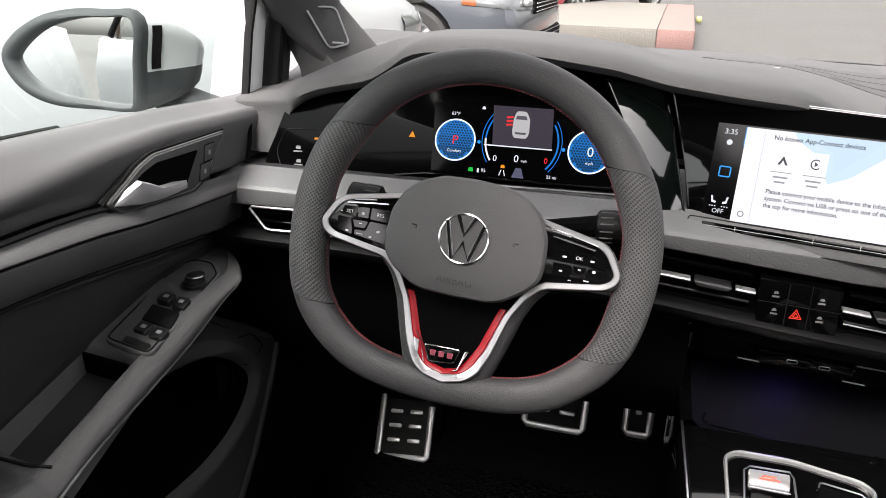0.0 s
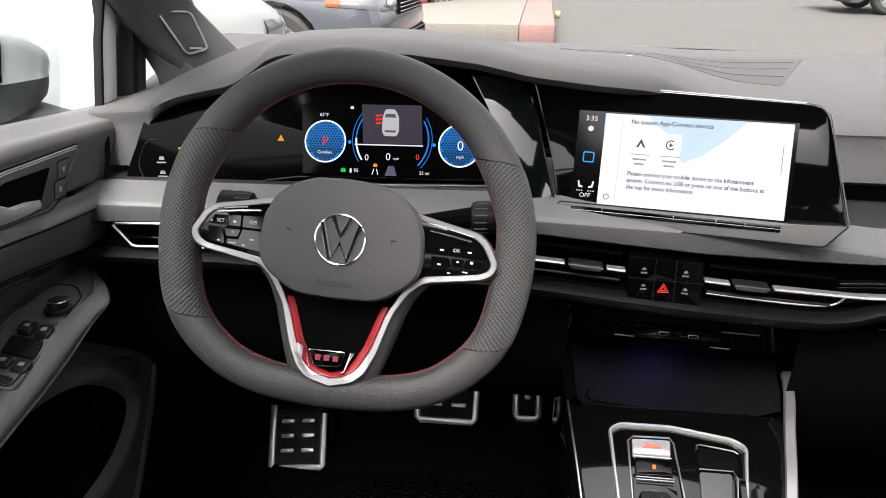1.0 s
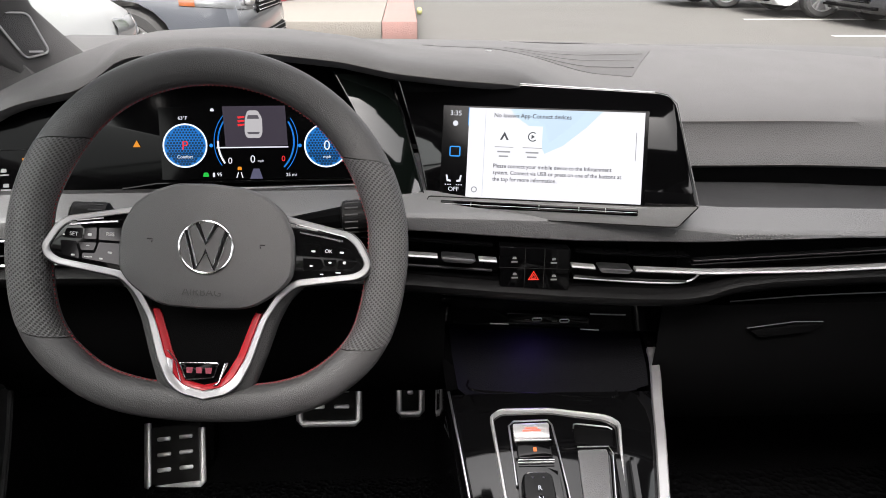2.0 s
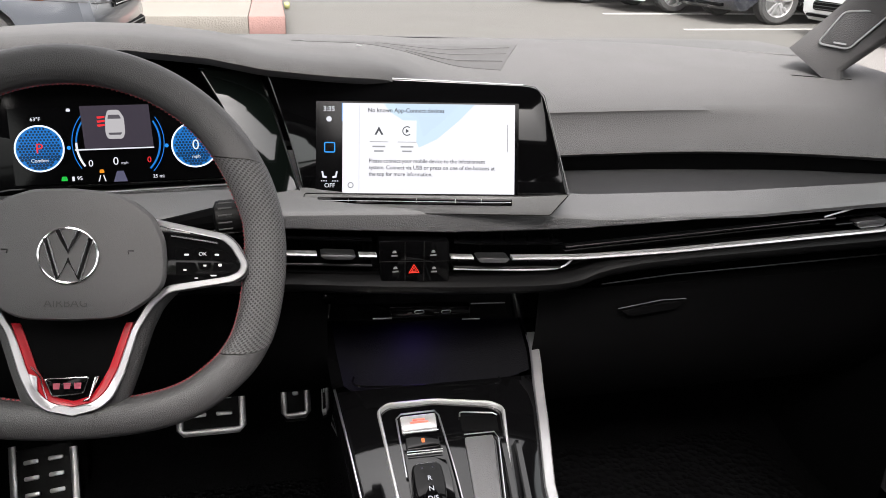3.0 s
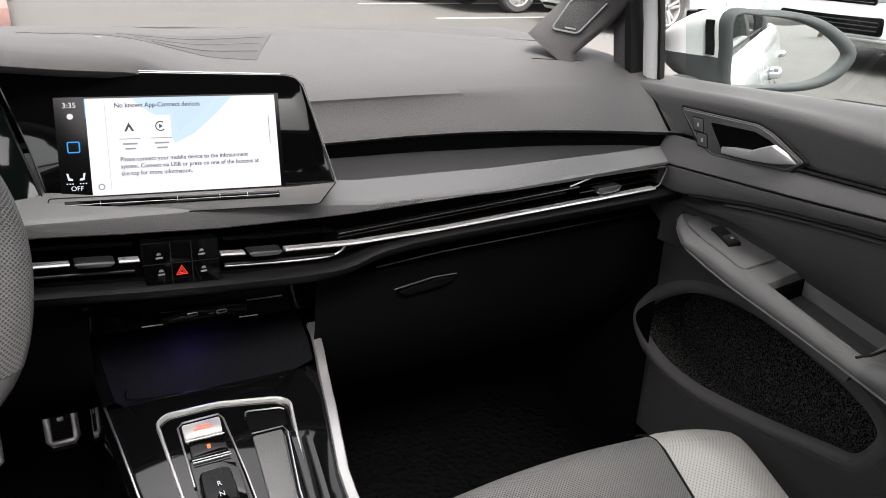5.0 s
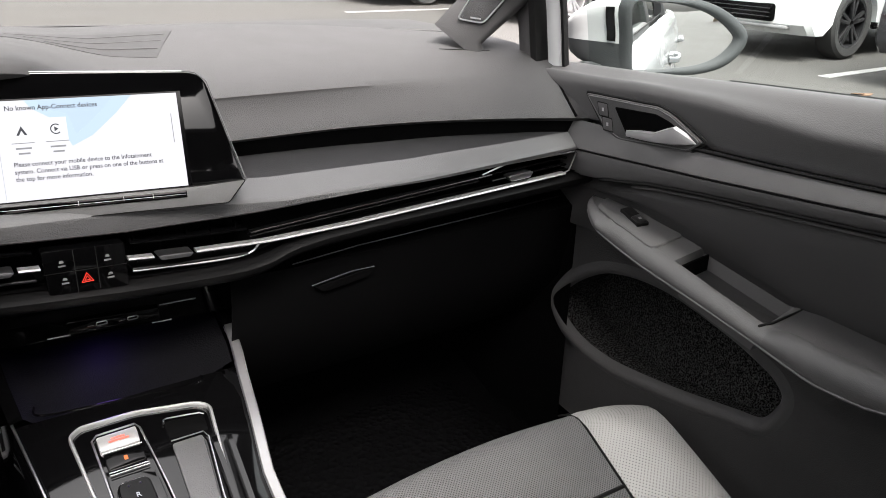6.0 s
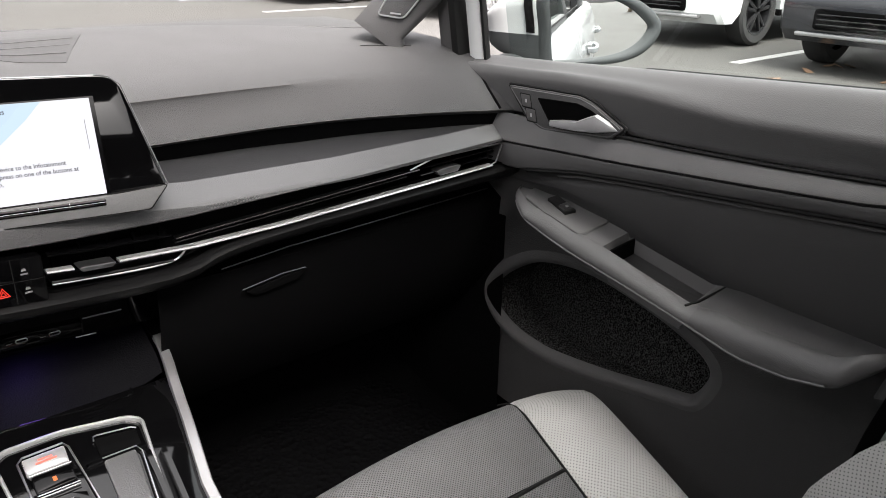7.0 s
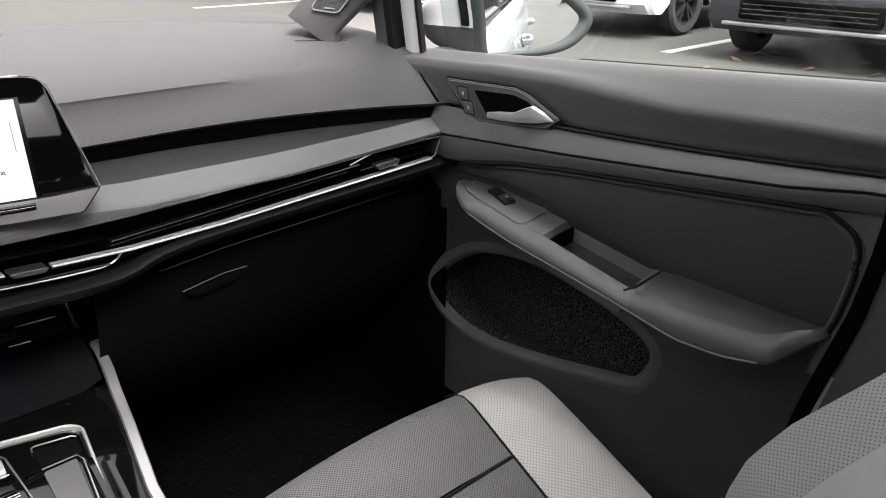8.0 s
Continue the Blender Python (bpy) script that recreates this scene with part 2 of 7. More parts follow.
def prism(pts, depth, to=None, r=0.0, seg=2, up=0.0):
    """A flat outline (u, v) from w = up - depth to w = up, with rounded edges, carried by the matrix to."""
    bm = bmesh.new()
    f = bm.faces.new([bm.verts.new((u, v, up)) for u, v in pts])
    got = bmesh.ops.extrude_face_region(bm, geom=[f])
    bmesh.ops.translate(bm, vec=(0, 0, -depth), verts=[g for g in got["geom"] if isinstance(g, bmesh.types.BMVert)])
    bmesh.ops.recalc_face_normals(bm, faces=bm.faces)
    if r:
        bevel(bm, r, seg, 50)
    if to:
        bmesh.ops.transform(bm, matrix=to, verts=bm.verts)
    return bm


def spline(pts, n=8, closed=False):
    """A smooth line through pts (Catmull-Rom)."""
    p = [Vector(q) for q in pts]
    m = len(p)
    out = []
    for i in range(m if closed else m - 1):
        a, b, c, d = ((p[(i + k) % m] for k in (-1, 0, 1, 2)) if closed else (p[max(i - 1, 0)], p[i], p[i + 1], p[min(i + 2, m - 1)]))
        for j in range(n):
            t = j / n
            out.append(0.5 * (2 * b + (c - a) * t + (2 * a - 5 * b + 4 * c - d) * t * t + (3 * b - a - 3 * c + d) * t ** 3))
    if not closed:
        out.append(p[-1])
    return out


def rounded(pts, r, n=4):
    """A closed outline (u, v) with its corners rounded by r."""
    out, m = [], len(pts)
    for i in range(m):
        a, b, c = (Vector(pts[(i + k) % m]) for k in (-1, 0, 1))
        d = min(r, (a - b).length * 0.45, (c - b).length * 0.45)
        p, q = b + (a - b).normalized() * d, b + (c - b).normalized() * d
        for j in range(n + 1):
            t = j / n
            out.append(tuple((1 - t) ** 2 * p + 2 * t * (1 - t) * b + t * t * q))
    return out


def sweep(path, section, up=(0, 0, 1), closed=False, caps=True):
    """A section (a, b) carried along a path: a runs sideways, b along up."""
    p = [Vector(q) for q in path]
    rows, m = [], len(p)
    for i in range(m):
        a = p[(i - 1) % m] if closed or i else p[0]
        b = p[(i + 1) % m] if closed or i < m - 1 else p[-1]
        f = (b - a).normalized()
        s = f.cross(Vector(up)).normalized()
        w = s.cross(f).normalized()
        sec = section(i / (m - 1)) if callable(section) else section
        rows.append([tuple(p[i] + s * u + w * v) for u, v in sec])
    return loft(rows, close=True, caps=caps and not closed, ring=closed)


def circle(r, n=10, ry=None):
    return [(r * math.cos(2 * math.pi * k / n), (ry or r) * math.sin(2 * math.pi * k / n)) for k in range(n)]


def tube(path, r, n=8, closed=False, up=(0, 0, 1)):
    return sweep(path, circle(r, n), up, closed)


def frame_at(o, yaw=0.0, tilt=0.0, roll=0.0):
    """A frame on a panel that faces the cabin's rear: u to the right, v up the panel, w out of it. yaw turns it to its left, tilt leans its top forward."""
    return pose(*o, 90 - tilt, 0, -yaw) @ pose(0, 0, 0, 0, 0, roll)


def at(m, u, v, w=0.0):
    return m @ Vector((u, v, w))


def lerp(table, x):
    """Steps between (x, value) pairs."""
    return float(np.interp(x, [p[0] for p in table], [p[1] for p in table]))


def text(words, size, m, mat, parent, name="lettering", align="LEFT", thick=0.0002, bold=0.0):
    cu = bpy.data.curves.new(name, "FONT")
    cu.body, cu.size, cu.extrude, cu.align_x, cu.align_y = words, size, thick, align, "CENTER"
    cu.resolution_u, cu.offset = 3, bold
    tmp = new(name, cu)
    me = bpy.data.meshes.new_from_object(tmp.evaluated_get(bpy.context.evaluated_depsgraph_get()))
    bpy.data.objects.remove(tmp)
    bm = bmesh.new()
    bm.from_mesh(me)
    bmesh.ops.transform(bm, matrix=m, verts=bm.verts)
    return part(name, bm, mat, parent)

# ---- dashboard ----
dash = thing("dashboard", "black soft-touch dashboard with grey lacquer trim shelf", "dashboard", (0, 0.3, 0.85), kind="structure")
HOOD = [(-0.74, 1.022), (-0.7, 1.03), (-0.67, 1.043), (-0.636, 1.059), (-0.585, 1.081), (-0.537, 1.098), (-0.489, 1.106), (-0.4, 1.111), (-0.33, 1.109), (-0.25, 1.1), (-0.19, 1.087), (-0.12, 1.079), (0.0, 1.07), (0.1, 1.061), (0.14, 1.052)]
UNDER = [(-0.74, 1.005), (-0.67, 1.01), (-0.659, 1.02), (-0.643, 1.031), (-0.618, 1.041), (-0.587, 1.048), (-0.549, 1.056), (-0.525, 1.07), (-0.498, 1.09), (-0.45, 1.1)]
SHELF_TOP = [(-0.74, 0.94), (-0.2, 0.944), (0.0, 0.936), (0.12, 0.927), (0.2, 0.918), (0.41, 0.914), (0.6, 0.919), (0.74, 0.927)]
SHELF_LOW = [(-0.74, 0.9), (-0.4, 0.91), (-0.175, 0.91), (-0.069, 0.901), (0.011, 0.895), (0.119, 0.892), (0.175, 0.891), (0.42, 0.896), (0.6, 0.903), (0.74, 0.908)]
LIP = [(-0.74, 0.862), (-0.55, 0.862), (-0.177, 0.849), (-0.069, 0.838), (0.013, 0.831), (0.1, 0.826), (0.15, 0.825), (0.178, 0.828), (0.21, 0.84), (0.26, 0.846), (0.35, 0.85), (0.685, 0.859), (0.74, 0.86)]
STRIP = [(-0.3, 0.89), (-0.176, 0.881), (-0.139, 0.878), (-0.071, 0.872), (0.013, 0.865), (0.043, 0.862), (0.088, 0.859), (0.179, 0.854), (0.3, 0.855), (0.672, 0.869)]


def pad_driver(x):
    h = lerp(HOOD, x)
    back = 1.056 - 0.012 * x
    g = min(h - 0.012, lerp(UNDER, x))
    lip = [(0.222, g + 0.008), (0.217, g), (0.224, g - 0.008), (0.26, g - 0.012), (0.31, g - 0.022), (0.33, g - 0.08)]
    cheek = [(0.232, g + 0.008), (0.234, g + 0.001), (0.233, g - 0.012), (0.226, 0.975), (0.219, 0.952), (0.26, 0.948)]
    k = min(max((-0.652 - x) / 0.016, 0), 1)
    tail = [((1 - k) * p[0] + k * q[0], (1 - k) * p[1] + k * q[1]) for p, q in zip(lip, cheek)]
    return [(0.72, back), (0.6, back + 0.004), (0.48, 0.5 * back + 0.5 * h + 0.004), (0.36, h + 0.002), (0.3, h + 0.001), (0.235, g + 0.0135)] + tail


MID = [(0.72, 1.05), (0.62, 1.052), (0.52, 1.043), (0.44, 1.031), (0.37, 1.017), (0.317, 1.004), (0.307, 0.999), (0.3085, 0.9935), (0.288, 0.966), (0.276, 0.948), (0.284, 0.943), (0.33, 0.94)]
END = [(0.72, 1.044), (0.6, 1.045), (0.48, 1.042), (0.38, 1.036), (0.3, 1.022), (0.255, 1.008), (0.236, 0.999), (0.216, 0.988), (0.189, 0.97), (0.163, 0.949), (0.17, 0.943), (0.25, 0.938)]


def wrap(x):
    """How far the dashboard's end has turned back towards the door: 0 in the middle, 1 at the door."""
    return min(max((x - 0.3) / 0.4, 0), 1.1) ** 2


def pad_passenger(x):
    k = wrap(x)
    return [((1 - k) * a[0] + k * b[0], (1 - k) * a[1] + k * b[1]) for a, b in zip(MID, END)]


rows = []
for i in range(112):
    x = -0.745 + 1.49 * i / 111
    k = min(max((x + 0.06) / 0.17, 0), 1)
    k = k * k * (3 - 2 * k)
    rows.append([(x, (1 - k) * a[0] + k * b[0], (1 - k) * a[1] + k * b[1]) for a, b in zip(pad_driver(x), pad_passenger(x))])
part("top_pad", loft(rows), SOFT, dash, "grained black soft-touch top pad", sharp=60)

xs = [-0.735 + 1.47 * i / 80 for i in range(81)]
rows, top, face = [], [], []
for x in xs:
    a, b = lerp(SHELF_TOP, x), lerp(SHELF_LOW, x)
    k = wrap(x)
    rows.append([(x, 0.195 - 0.02 * k, a), (x, 0.19 - 0.02 * k, a - 0.0015), (x, 0.152, a - 0.0125), (x, 0.147, a - 0.0155), (x, 0.1455, a - 0.018)])
    top.append([(x, 0.34, a + 0.008), (x, 0.275 - 0.08 * k, a + 0.004), (x, 0.1955 - 0.02 * k, a - 0.0005)])
    face.append([(x, 0.1455, a - 0.0175), (x, 0.1445, a - 0.02), (x, 0.1435, b + 0.002), (x, 0.146, b), (x, 0.2, b)])
part("shelf_top", loft(top), SHELF_SHADE, dash, "lacquered top of the shelf, darkened for the pad's shade", sharp=50)
part("shelf_face", loft(face), SHELF_FACE, dash, "dark patterned front edge of the shelf", sharp=50)
part("trim_shelf", loft(rows), TRIM, dash, "grey lacquered trim shelf with fine pattern", sharp=50)

rows = []
for x in xs:
    g, b = lerp(LIP, x), lerp(SHELF_LOW, x)
    rows.append([(x, 0.185, b + 0.004), (x, 0.185, g + 0.006), (x, 0.15, g + 0.007)])
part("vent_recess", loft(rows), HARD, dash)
rows = []
for x in xs:
    g = lerp(LIP, x)
    rows.append([(x, 0.17, g + 0.007), (x, 0.144, g + 0.004), (x, 0.136, g - 0.002), (x, 0.138, g - 0.01), (x, 0.15, g - 0.018), (x, 0.185, g - 0.03), (x, 0.22, g - 0.05)])
part("lower_lip", loft(rows), LIP_BLACK, dash, "satin black lower edge", sharp=60)


def bar(x0, x1, table, y, h, d, up=0.0, n=24, r=0.3):
    """A thin rounded bar along the dashboard that follows a line of heights."""
    rows = []
    for i in range(n + 1):
        x = x0 + (x1 - x0) * i / n
        z = lerp(table, x) + up
        q = r * h
        rows.append([(x, y + d, z - h / 2), (x, y + q, z - h / 2), (x, y, z - h / 2 + q), (x, y, z + h / 2 - q), (x, y + q, z + h / 2), (x, y + d, z + h / 2)])
    return loft(rows, close=True, caps=True)


DIM_BAR = material("dim_satin_bar", (0.06, 0.06, 0.062), 0.35, metal=1.0, vary=0.05, worn=0.0, patch=0.02)


def vent(name, x0, x1, label, tab=None):
    v = part(name, bar(x0, x1, STRIP, 0.176, 0.05, 0.004), HARD, dash, label)
    for up in (0.0155, -0.016):
        part("slat", bar(x0 + 0.004, x1 - 0.004, STRIP, 0.15, 0.0035, 0.022, up), PIANO if up > 0 else DIM_BAR, v)
    for k in range(5):
        x = x0 + 0.012 + (x1 - x0 - 0.024) * k / 4
        part("vane", box((x, 0.17, lerp(STRIP, x)), (0.0016, 0.01, 0.044), 0), HARD, v)
    if tab:
        z = lerp(STRIP, tab)
        slope = math.atan2(lerp(STRIP, tab + 0.02) - lerp(STRIP, tab - 0.02), 0.04)
        m = Matrix.Rotation(-slope, 4, "Y")
        bm = prism(rounded([(-0.0205, 0.0018), (-0.016, -0.0032), (0.016, -0.0032), (0.0205, 0.0018), (0.016, 0.0028), (-0.016, 0.0028)], 0.002), 0.02, m @ pose(0, 0, 0, 90, 0, 0), 0.0012, up=0.012)
        bmesh.ops.translate(bm, vec=(tab, 0.15, z - 0.001), verts=bm.verts)
        part("vent_tab", bm, TAB_GREY, v, "satin grey sliding vent tab")
    return v


vent("air_vent", -0.24, -0.074, "black slatted centre air vent", -0.118)
vent("air_vent", 0.016, 0.16, "black slatted centre air vent", 0.066)
part("chrome_strip", bar(-0.3, -0.142, STRIP, 0.139, 0.003, 0.012, r=0.5), BRIGHT, dash, "thin bright chrome strip")
part("chrome_strip", bar(-0.094, -0.0735, STRIP, 0.139, 0.003, 0.012, r=0.5), BRIGHT, dash, "thin bright chrome strip")
part("chrome_strip", bar(0.0145, 0.042, STRIP, 0.139, 0.003, 0.012, r=0.5), BRIGHT, dash, "thin bright chrome strip")
part("chrome_strip", bar(0.09, 0.672, STRIP, 0.1385, 0.0036, 0.012, n=50, r=0.5), BRIGHT, dash, "long bright chrome strip")
UPPER = [(0.15, 0.8665), (0.177, 0.868), (0.542, 0.886), (0.6, 0.888)]
part("trim_line", bar(0.16, 0.53, UPPER, 0.146, 0.0022, 0.01, n=30), DIM_BAR, dash, "dark satin trim line")
part("trim_line", bar(0.16, 0.51, UPPER, 0.15, 0.0016, 0.01, -0.006, n=30), DIM_BAR, dash, "dark satin trim line")
# the rounded end of the middle vent
part("vent_end", tube(spline([(0.02, 0.152, 0.846), (0.1, 0.152, 0.839), (0.145, 0.152, 0.8375), (0.162, 0.152, 0.841), (0.172, 0.152, 0.85)], 5), 0.0016, 6), SATIN, dash)
# passenger's end vent with its bright bracket
ev = part("air_vent", prism(rounded([(0.5, 0.874), (0.55, 0.9), (0.69, 0.899), (0.688, 0.87)], 0.004), 0.004, Matrix(((1, 0, 0, 0), (0, 0, -1, 0.172), (0, 1, 0, 0), (0, 0, 0, 1))), 0.001), HARD, dash, "black slatted passenger air vent")
for up in (0.0105, 0.0215):
    part("slat", bar(0.535, 0.682, STRIP, 0.15, 0.0028, 0.02, up), PIANO, ev)
part("bracket", tube([(0.512, 0.147, 0.888), (0.555, 0.147, 0.8985), (0.62, 0.147, 0.8995), (0.694, 0.147, 0.9), (0.697, 0.147, 0.897), (0.685, 0.147, 0.871), (0.676, 0.147, 0.8685)], 0.0014, 6), TAB_GREY, ev, "satin vent bracket")
part("vent_tab", prism(rounded([(-0.024, 0.003), (-0.018, -0.005), (0.018, -0.005), (0.024, 0.003), (0.018, 0.005), (-0.018, 0.005)], 0.002), 0.016, Matrix.Translation((0.585, 0.152, 0.876)) @ pose(0, 0, 0, 90, -2, 0), 0.001, up=0.008), SATIN, ev, "satin grey sliding vent tab")
# driver's end vent
lv = part("air_vent", prism(rounded([(-0.69, 0.902), (-0.5, 0.91), (-0.5, 0.872), (-0.668, 0.868)], 0.004), 0.004, Matrix(((1, 0, 0, 0), (0, 0, -1, 0.172), (0, 1, 0, 0), (0, 0, 0, 1))), 0.001), HARD, dash, "black slatted driver's air vent")
LV = [(-0.7, 0.886), (-0.5, 0.89)]
for up in (-0.006, 0.006):
    part("slat", bar(-0.672, -0.51, LV, 0.15, 0.003, 0.02, up), PIANO, lv)
part("bracket", tube([(-0.51, 0.146, 0.905), (-0.68, 0.146, 0.9005), (-0.684, 0.146, 0.898), (-0.663, 0.146, 0.873), (-0.656, 0.146, 0.8715), (-0.51, 0.146, 0.876)], 0.0019, 6), SATIN, lv, "satin vent bracket")
# hazard switch panel
haz = part("switch_panel", prism(rounded([(-0.071, 0.891), (0.0125, 0.886), (0.0125, 0.834), (-0.069, 0.84)], 0.003), 0.03, Matrix(((1, 0, 0, 0), (0, 0, -1, 0.1415), (0, 1, 0, 0), (0, 0, 0, 1))), 0.001), PIANO, dash, "gloss black switch panel with a red warning triangle")
HZ = Matrix(((1, 0, 0, 0), (0, 0, -1, 0.1405), (0, 1, 0, 0), (0, 0, 0, 1)))
WARN = glow("red_symbol", (1.0, 0.05, 0.03), 1.0)
PALE = material("pale_symbol_print", (0.1, 0.1, 0.1), 0.6)
tri = [(-0.03 + 0.0068 * math.sin(a), 0.8525 + 0.0068 * math.cos(a)) for a in (0, 2.094, 4.189)]
part("warning_triangle", tube([at(HZ, u, v) for u, v in tri], 0.0009, 5, True, up=(0, 1, 0)), WARN, haz, "red warning triangle")
part("warning_triangle", tube([at(HZ, -0.03 + 0.0032 * math.sin(a), 0.8525 + 0.0032 * math.cos(a)) for a in (0, 2.094, 4.189)], 0.0009, 5, True, up=(0, 1, 0)), WARN, haz)
for u, v in ((-0.053, 0.874), (-0.007, 0.872), (-0.052, 0.854), (-0.006, 0.851)):
    part("symbol", prism(rounded([(u - 0.0028, v + 0.001), (u - 0.0016, v + 0.004), (u + 0.0016, v + 0.004), (u + 0.0028, v + 0.001)], 0.001), 0.0004, HZ), PALE, haz)
    part("symbol", prism([(u - 0.0036, v - 0.0012), (u - 0.0036, v - 0.0032), (u + 0.0036, v - 0.0032), (u + 0.0036, v - 0.0012)], 0.0004, HZ), PALE, haz)
for v in (0.8635, ):
    part("joint", prism([(-0.0715, v + 0.0022), (0.0125, v - 0.0018), (0.0125, v - 0.0026), (-0.0715, v + 0.0014)], 0.0003, HZ), RUBBER, haz)
for u in (-0.041, -0.0185):
    part("joint", prism([(u, 0.888), (u + 0.0008, 0.888), (u + 0.0008, 0.838), (u, 0.838)], 0.0003, HZ), RUBBER, haz)

# touch slider below the screen, drawn in the screen's plane
INFO = frame_at((0.0, 0.185, 0.985), 10, 20)
sl = part("slider_panel", prism(rounded([(-0.148, -0.0535), (0.106, -0.0545), (0.158, -0.052), (0.135, -0.076), (-0.148, -0.074)], 0.004), 0.03, INFO, 0.001, up=0.016), TRIM, dash, "grey lacquered panel under the screen")
part("touch_slider", prism(rounded([(-0.133, -0.057), (0.091, -0.058), (0.091, -0.0655), (-0.133, -0.0645)], 0.001), 0.004, INFO, 0.0006, up=0.0178), PIANO, sl, "gloss black touch slider with silver line")
part("slider_line", prism([(-0.132, -0.0607), (0.09, -0.0617), (0.09, -0.0622), (-0.132, -0.0612)], 0.0006, INFO, up=0.0183), SATIN, sl)
part("panel_joint", tube([at(INFO, u, v, 0.0158) for u, v in rounded([(-0.1485, -0.053), (0.106, -0.054), (0.158, -0.0515), (0.1355, -0.0765), (-0.1485, -0.0745)], 0.004)], 0.0007, 5, True), RUBBER, sl)
for u in (-0.098, -0.02, 0.025, 0.055):
    part("slider_mark", prism([(u, -0.058), (u + 0.0005, -0.0585), (u + 0.0005, -0.063), (u, -0.063)], 0.0006, INFO, up=0.0183), SATIN, sl)
# honeycomb print on the shelf's front
for i in range(16):
    x = 0.205 + 0.0042 * i
    for k in range(2):
        part("honeycomb_mark", prism([(x + 0.0021 * k + 0.0016 * math.cos(a), 0.8975 + 0.0035 * k + 0.0014 * math.sin(a)) for a in (0, 1.05, 2.09, 3.14, 4.19, 5.24)], 0.0004, Matrix(((1, 0, 0, 0), (0, 0, -1, 0.1408), (0, 1, 0, 0), (0, 0, 0, 1))), up=0.0), PALE, dash)

# black filler strip that stands for the shade in the slot under the pad
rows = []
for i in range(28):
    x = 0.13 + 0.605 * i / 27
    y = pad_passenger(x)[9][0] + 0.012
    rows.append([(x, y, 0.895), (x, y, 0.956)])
part("slot_shade", loft(rows), HARD, dash, "black filler for the shade in the slot under the pad")
# dark gaps between the dashboard's ends and the doors
part("end_gap", tube(spline([(0.748, 0.34, 1.024), (0.7385, 0.3, 1.0175), (0.7315, 0.262, 1.011), (0.7225, 0.236, 1.001), (0.715, 0.216, 0.989), (0.709, 0.189, 0.971), (0.7065, 0.163, 0.95)], 4), 0.003, 6), HARD, dash, "dark gap beside the door")
part("end_gap", tube(spline([(-0.748, 0.34, 1.018), (-0.7385, 0.3, 1.013), (-0.728, 0.262, 1.006), (-0.72, 0.228, 0.998), (-0.7145, 0.214, 0.986), (-0.711, 0.204, 0.966), (-0.7095, 0.19, 0.944)], 4), 0.003, 6), HARD, dash, "dark gap beside the door")
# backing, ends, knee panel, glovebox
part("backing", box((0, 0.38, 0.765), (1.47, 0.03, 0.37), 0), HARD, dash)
for s in (-1, 1):
    part("end_panel", box((s * 0.742, 0.46, 0.93), (0.012, 0.6, 0.16), 0.003), SOFT_DARK, dash)
# Knee panel and glovebox take the blackened plastic in place of footwell shade.
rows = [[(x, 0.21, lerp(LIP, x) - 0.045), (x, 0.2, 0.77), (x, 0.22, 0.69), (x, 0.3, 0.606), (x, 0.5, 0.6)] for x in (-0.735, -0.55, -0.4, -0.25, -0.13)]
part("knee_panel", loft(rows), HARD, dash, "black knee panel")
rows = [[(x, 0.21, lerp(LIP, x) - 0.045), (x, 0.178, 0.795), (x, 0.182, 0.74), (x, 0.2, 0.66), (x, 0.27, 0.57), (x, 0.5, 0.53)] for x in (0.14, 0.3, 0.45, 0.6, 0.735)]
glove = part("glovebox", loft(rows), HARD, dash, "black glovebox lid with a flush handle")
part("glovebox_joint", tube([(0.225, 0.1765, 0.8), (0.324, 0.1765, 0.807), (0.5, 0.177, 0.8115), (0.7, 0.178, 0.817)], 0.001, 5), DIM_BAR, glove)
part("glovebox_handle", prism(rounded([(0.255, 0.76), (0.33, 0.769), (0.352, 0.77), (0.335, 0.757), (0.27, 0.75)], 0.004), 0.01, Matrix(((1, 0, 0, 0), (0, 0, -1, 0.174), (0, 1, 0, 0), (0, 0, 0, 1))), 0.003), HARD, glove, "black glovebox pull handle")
# Dim satin bar drawn for the highlight on the handle's tip.
part("handle_highlight", tube([(0.25, 0.1725, 0.7645), (0.31, 0.1725, 0.7725), (0.347, 0.1725, 0.772)], 0.0008, 5), DIM_BAR, glove)
# demister slots and small lines of the top pad
def pad_z(x, y):
    k = min(max((x + 0.06) / 0.17, 0), 1)
    k = k * k * (3 - 2 * k)
    row = [((1 - k) * p[0] + k * q[0], (1 - k) * p[1] + k * q[1]) for p, q in zip(pad_driver(x), pad_passenger(x))][:6]
    return lerp(sorted(row), y)


def pad_line(a, b, wide, high):
    """A thin bar that lies on the top pad from a to b."""
    rows = []
    for i in range(13):
        x, y = a[0] + (b[0] - a[0]) * i / 12, a[1] + (b[1] - a[1]) * i / 12
        z = pad_z(x, y)
        rows.append([(x, y - wide / 2, z - 0.002), (x, y - wide / 2, z + high), (x, y + wide / 2, z + high), (x, y + wide / 2, z - 0.002)])
    return loft(rows, close=True, caps=True)


rows = []
for i in range(25):
    k = i / 24
    x0, x1 = -0.15 + 0.375 * k, -0.13 + 0.285 * k
    y0, y1 = 0.592 + 0.016 * k, 0.54 - 0.085 * k
    rows.append([(x0 + (x1 - x0) * q, y0 + (y1 - y0) * q, pad_z(x0 + (x1 - x0) * q, y0 + (y1 - y0) * q) + z) for q, z in ((0, -0.002), (0, 0.0008), (0.5, 0.0012), (1, 0.0008), (1, -0.002))])
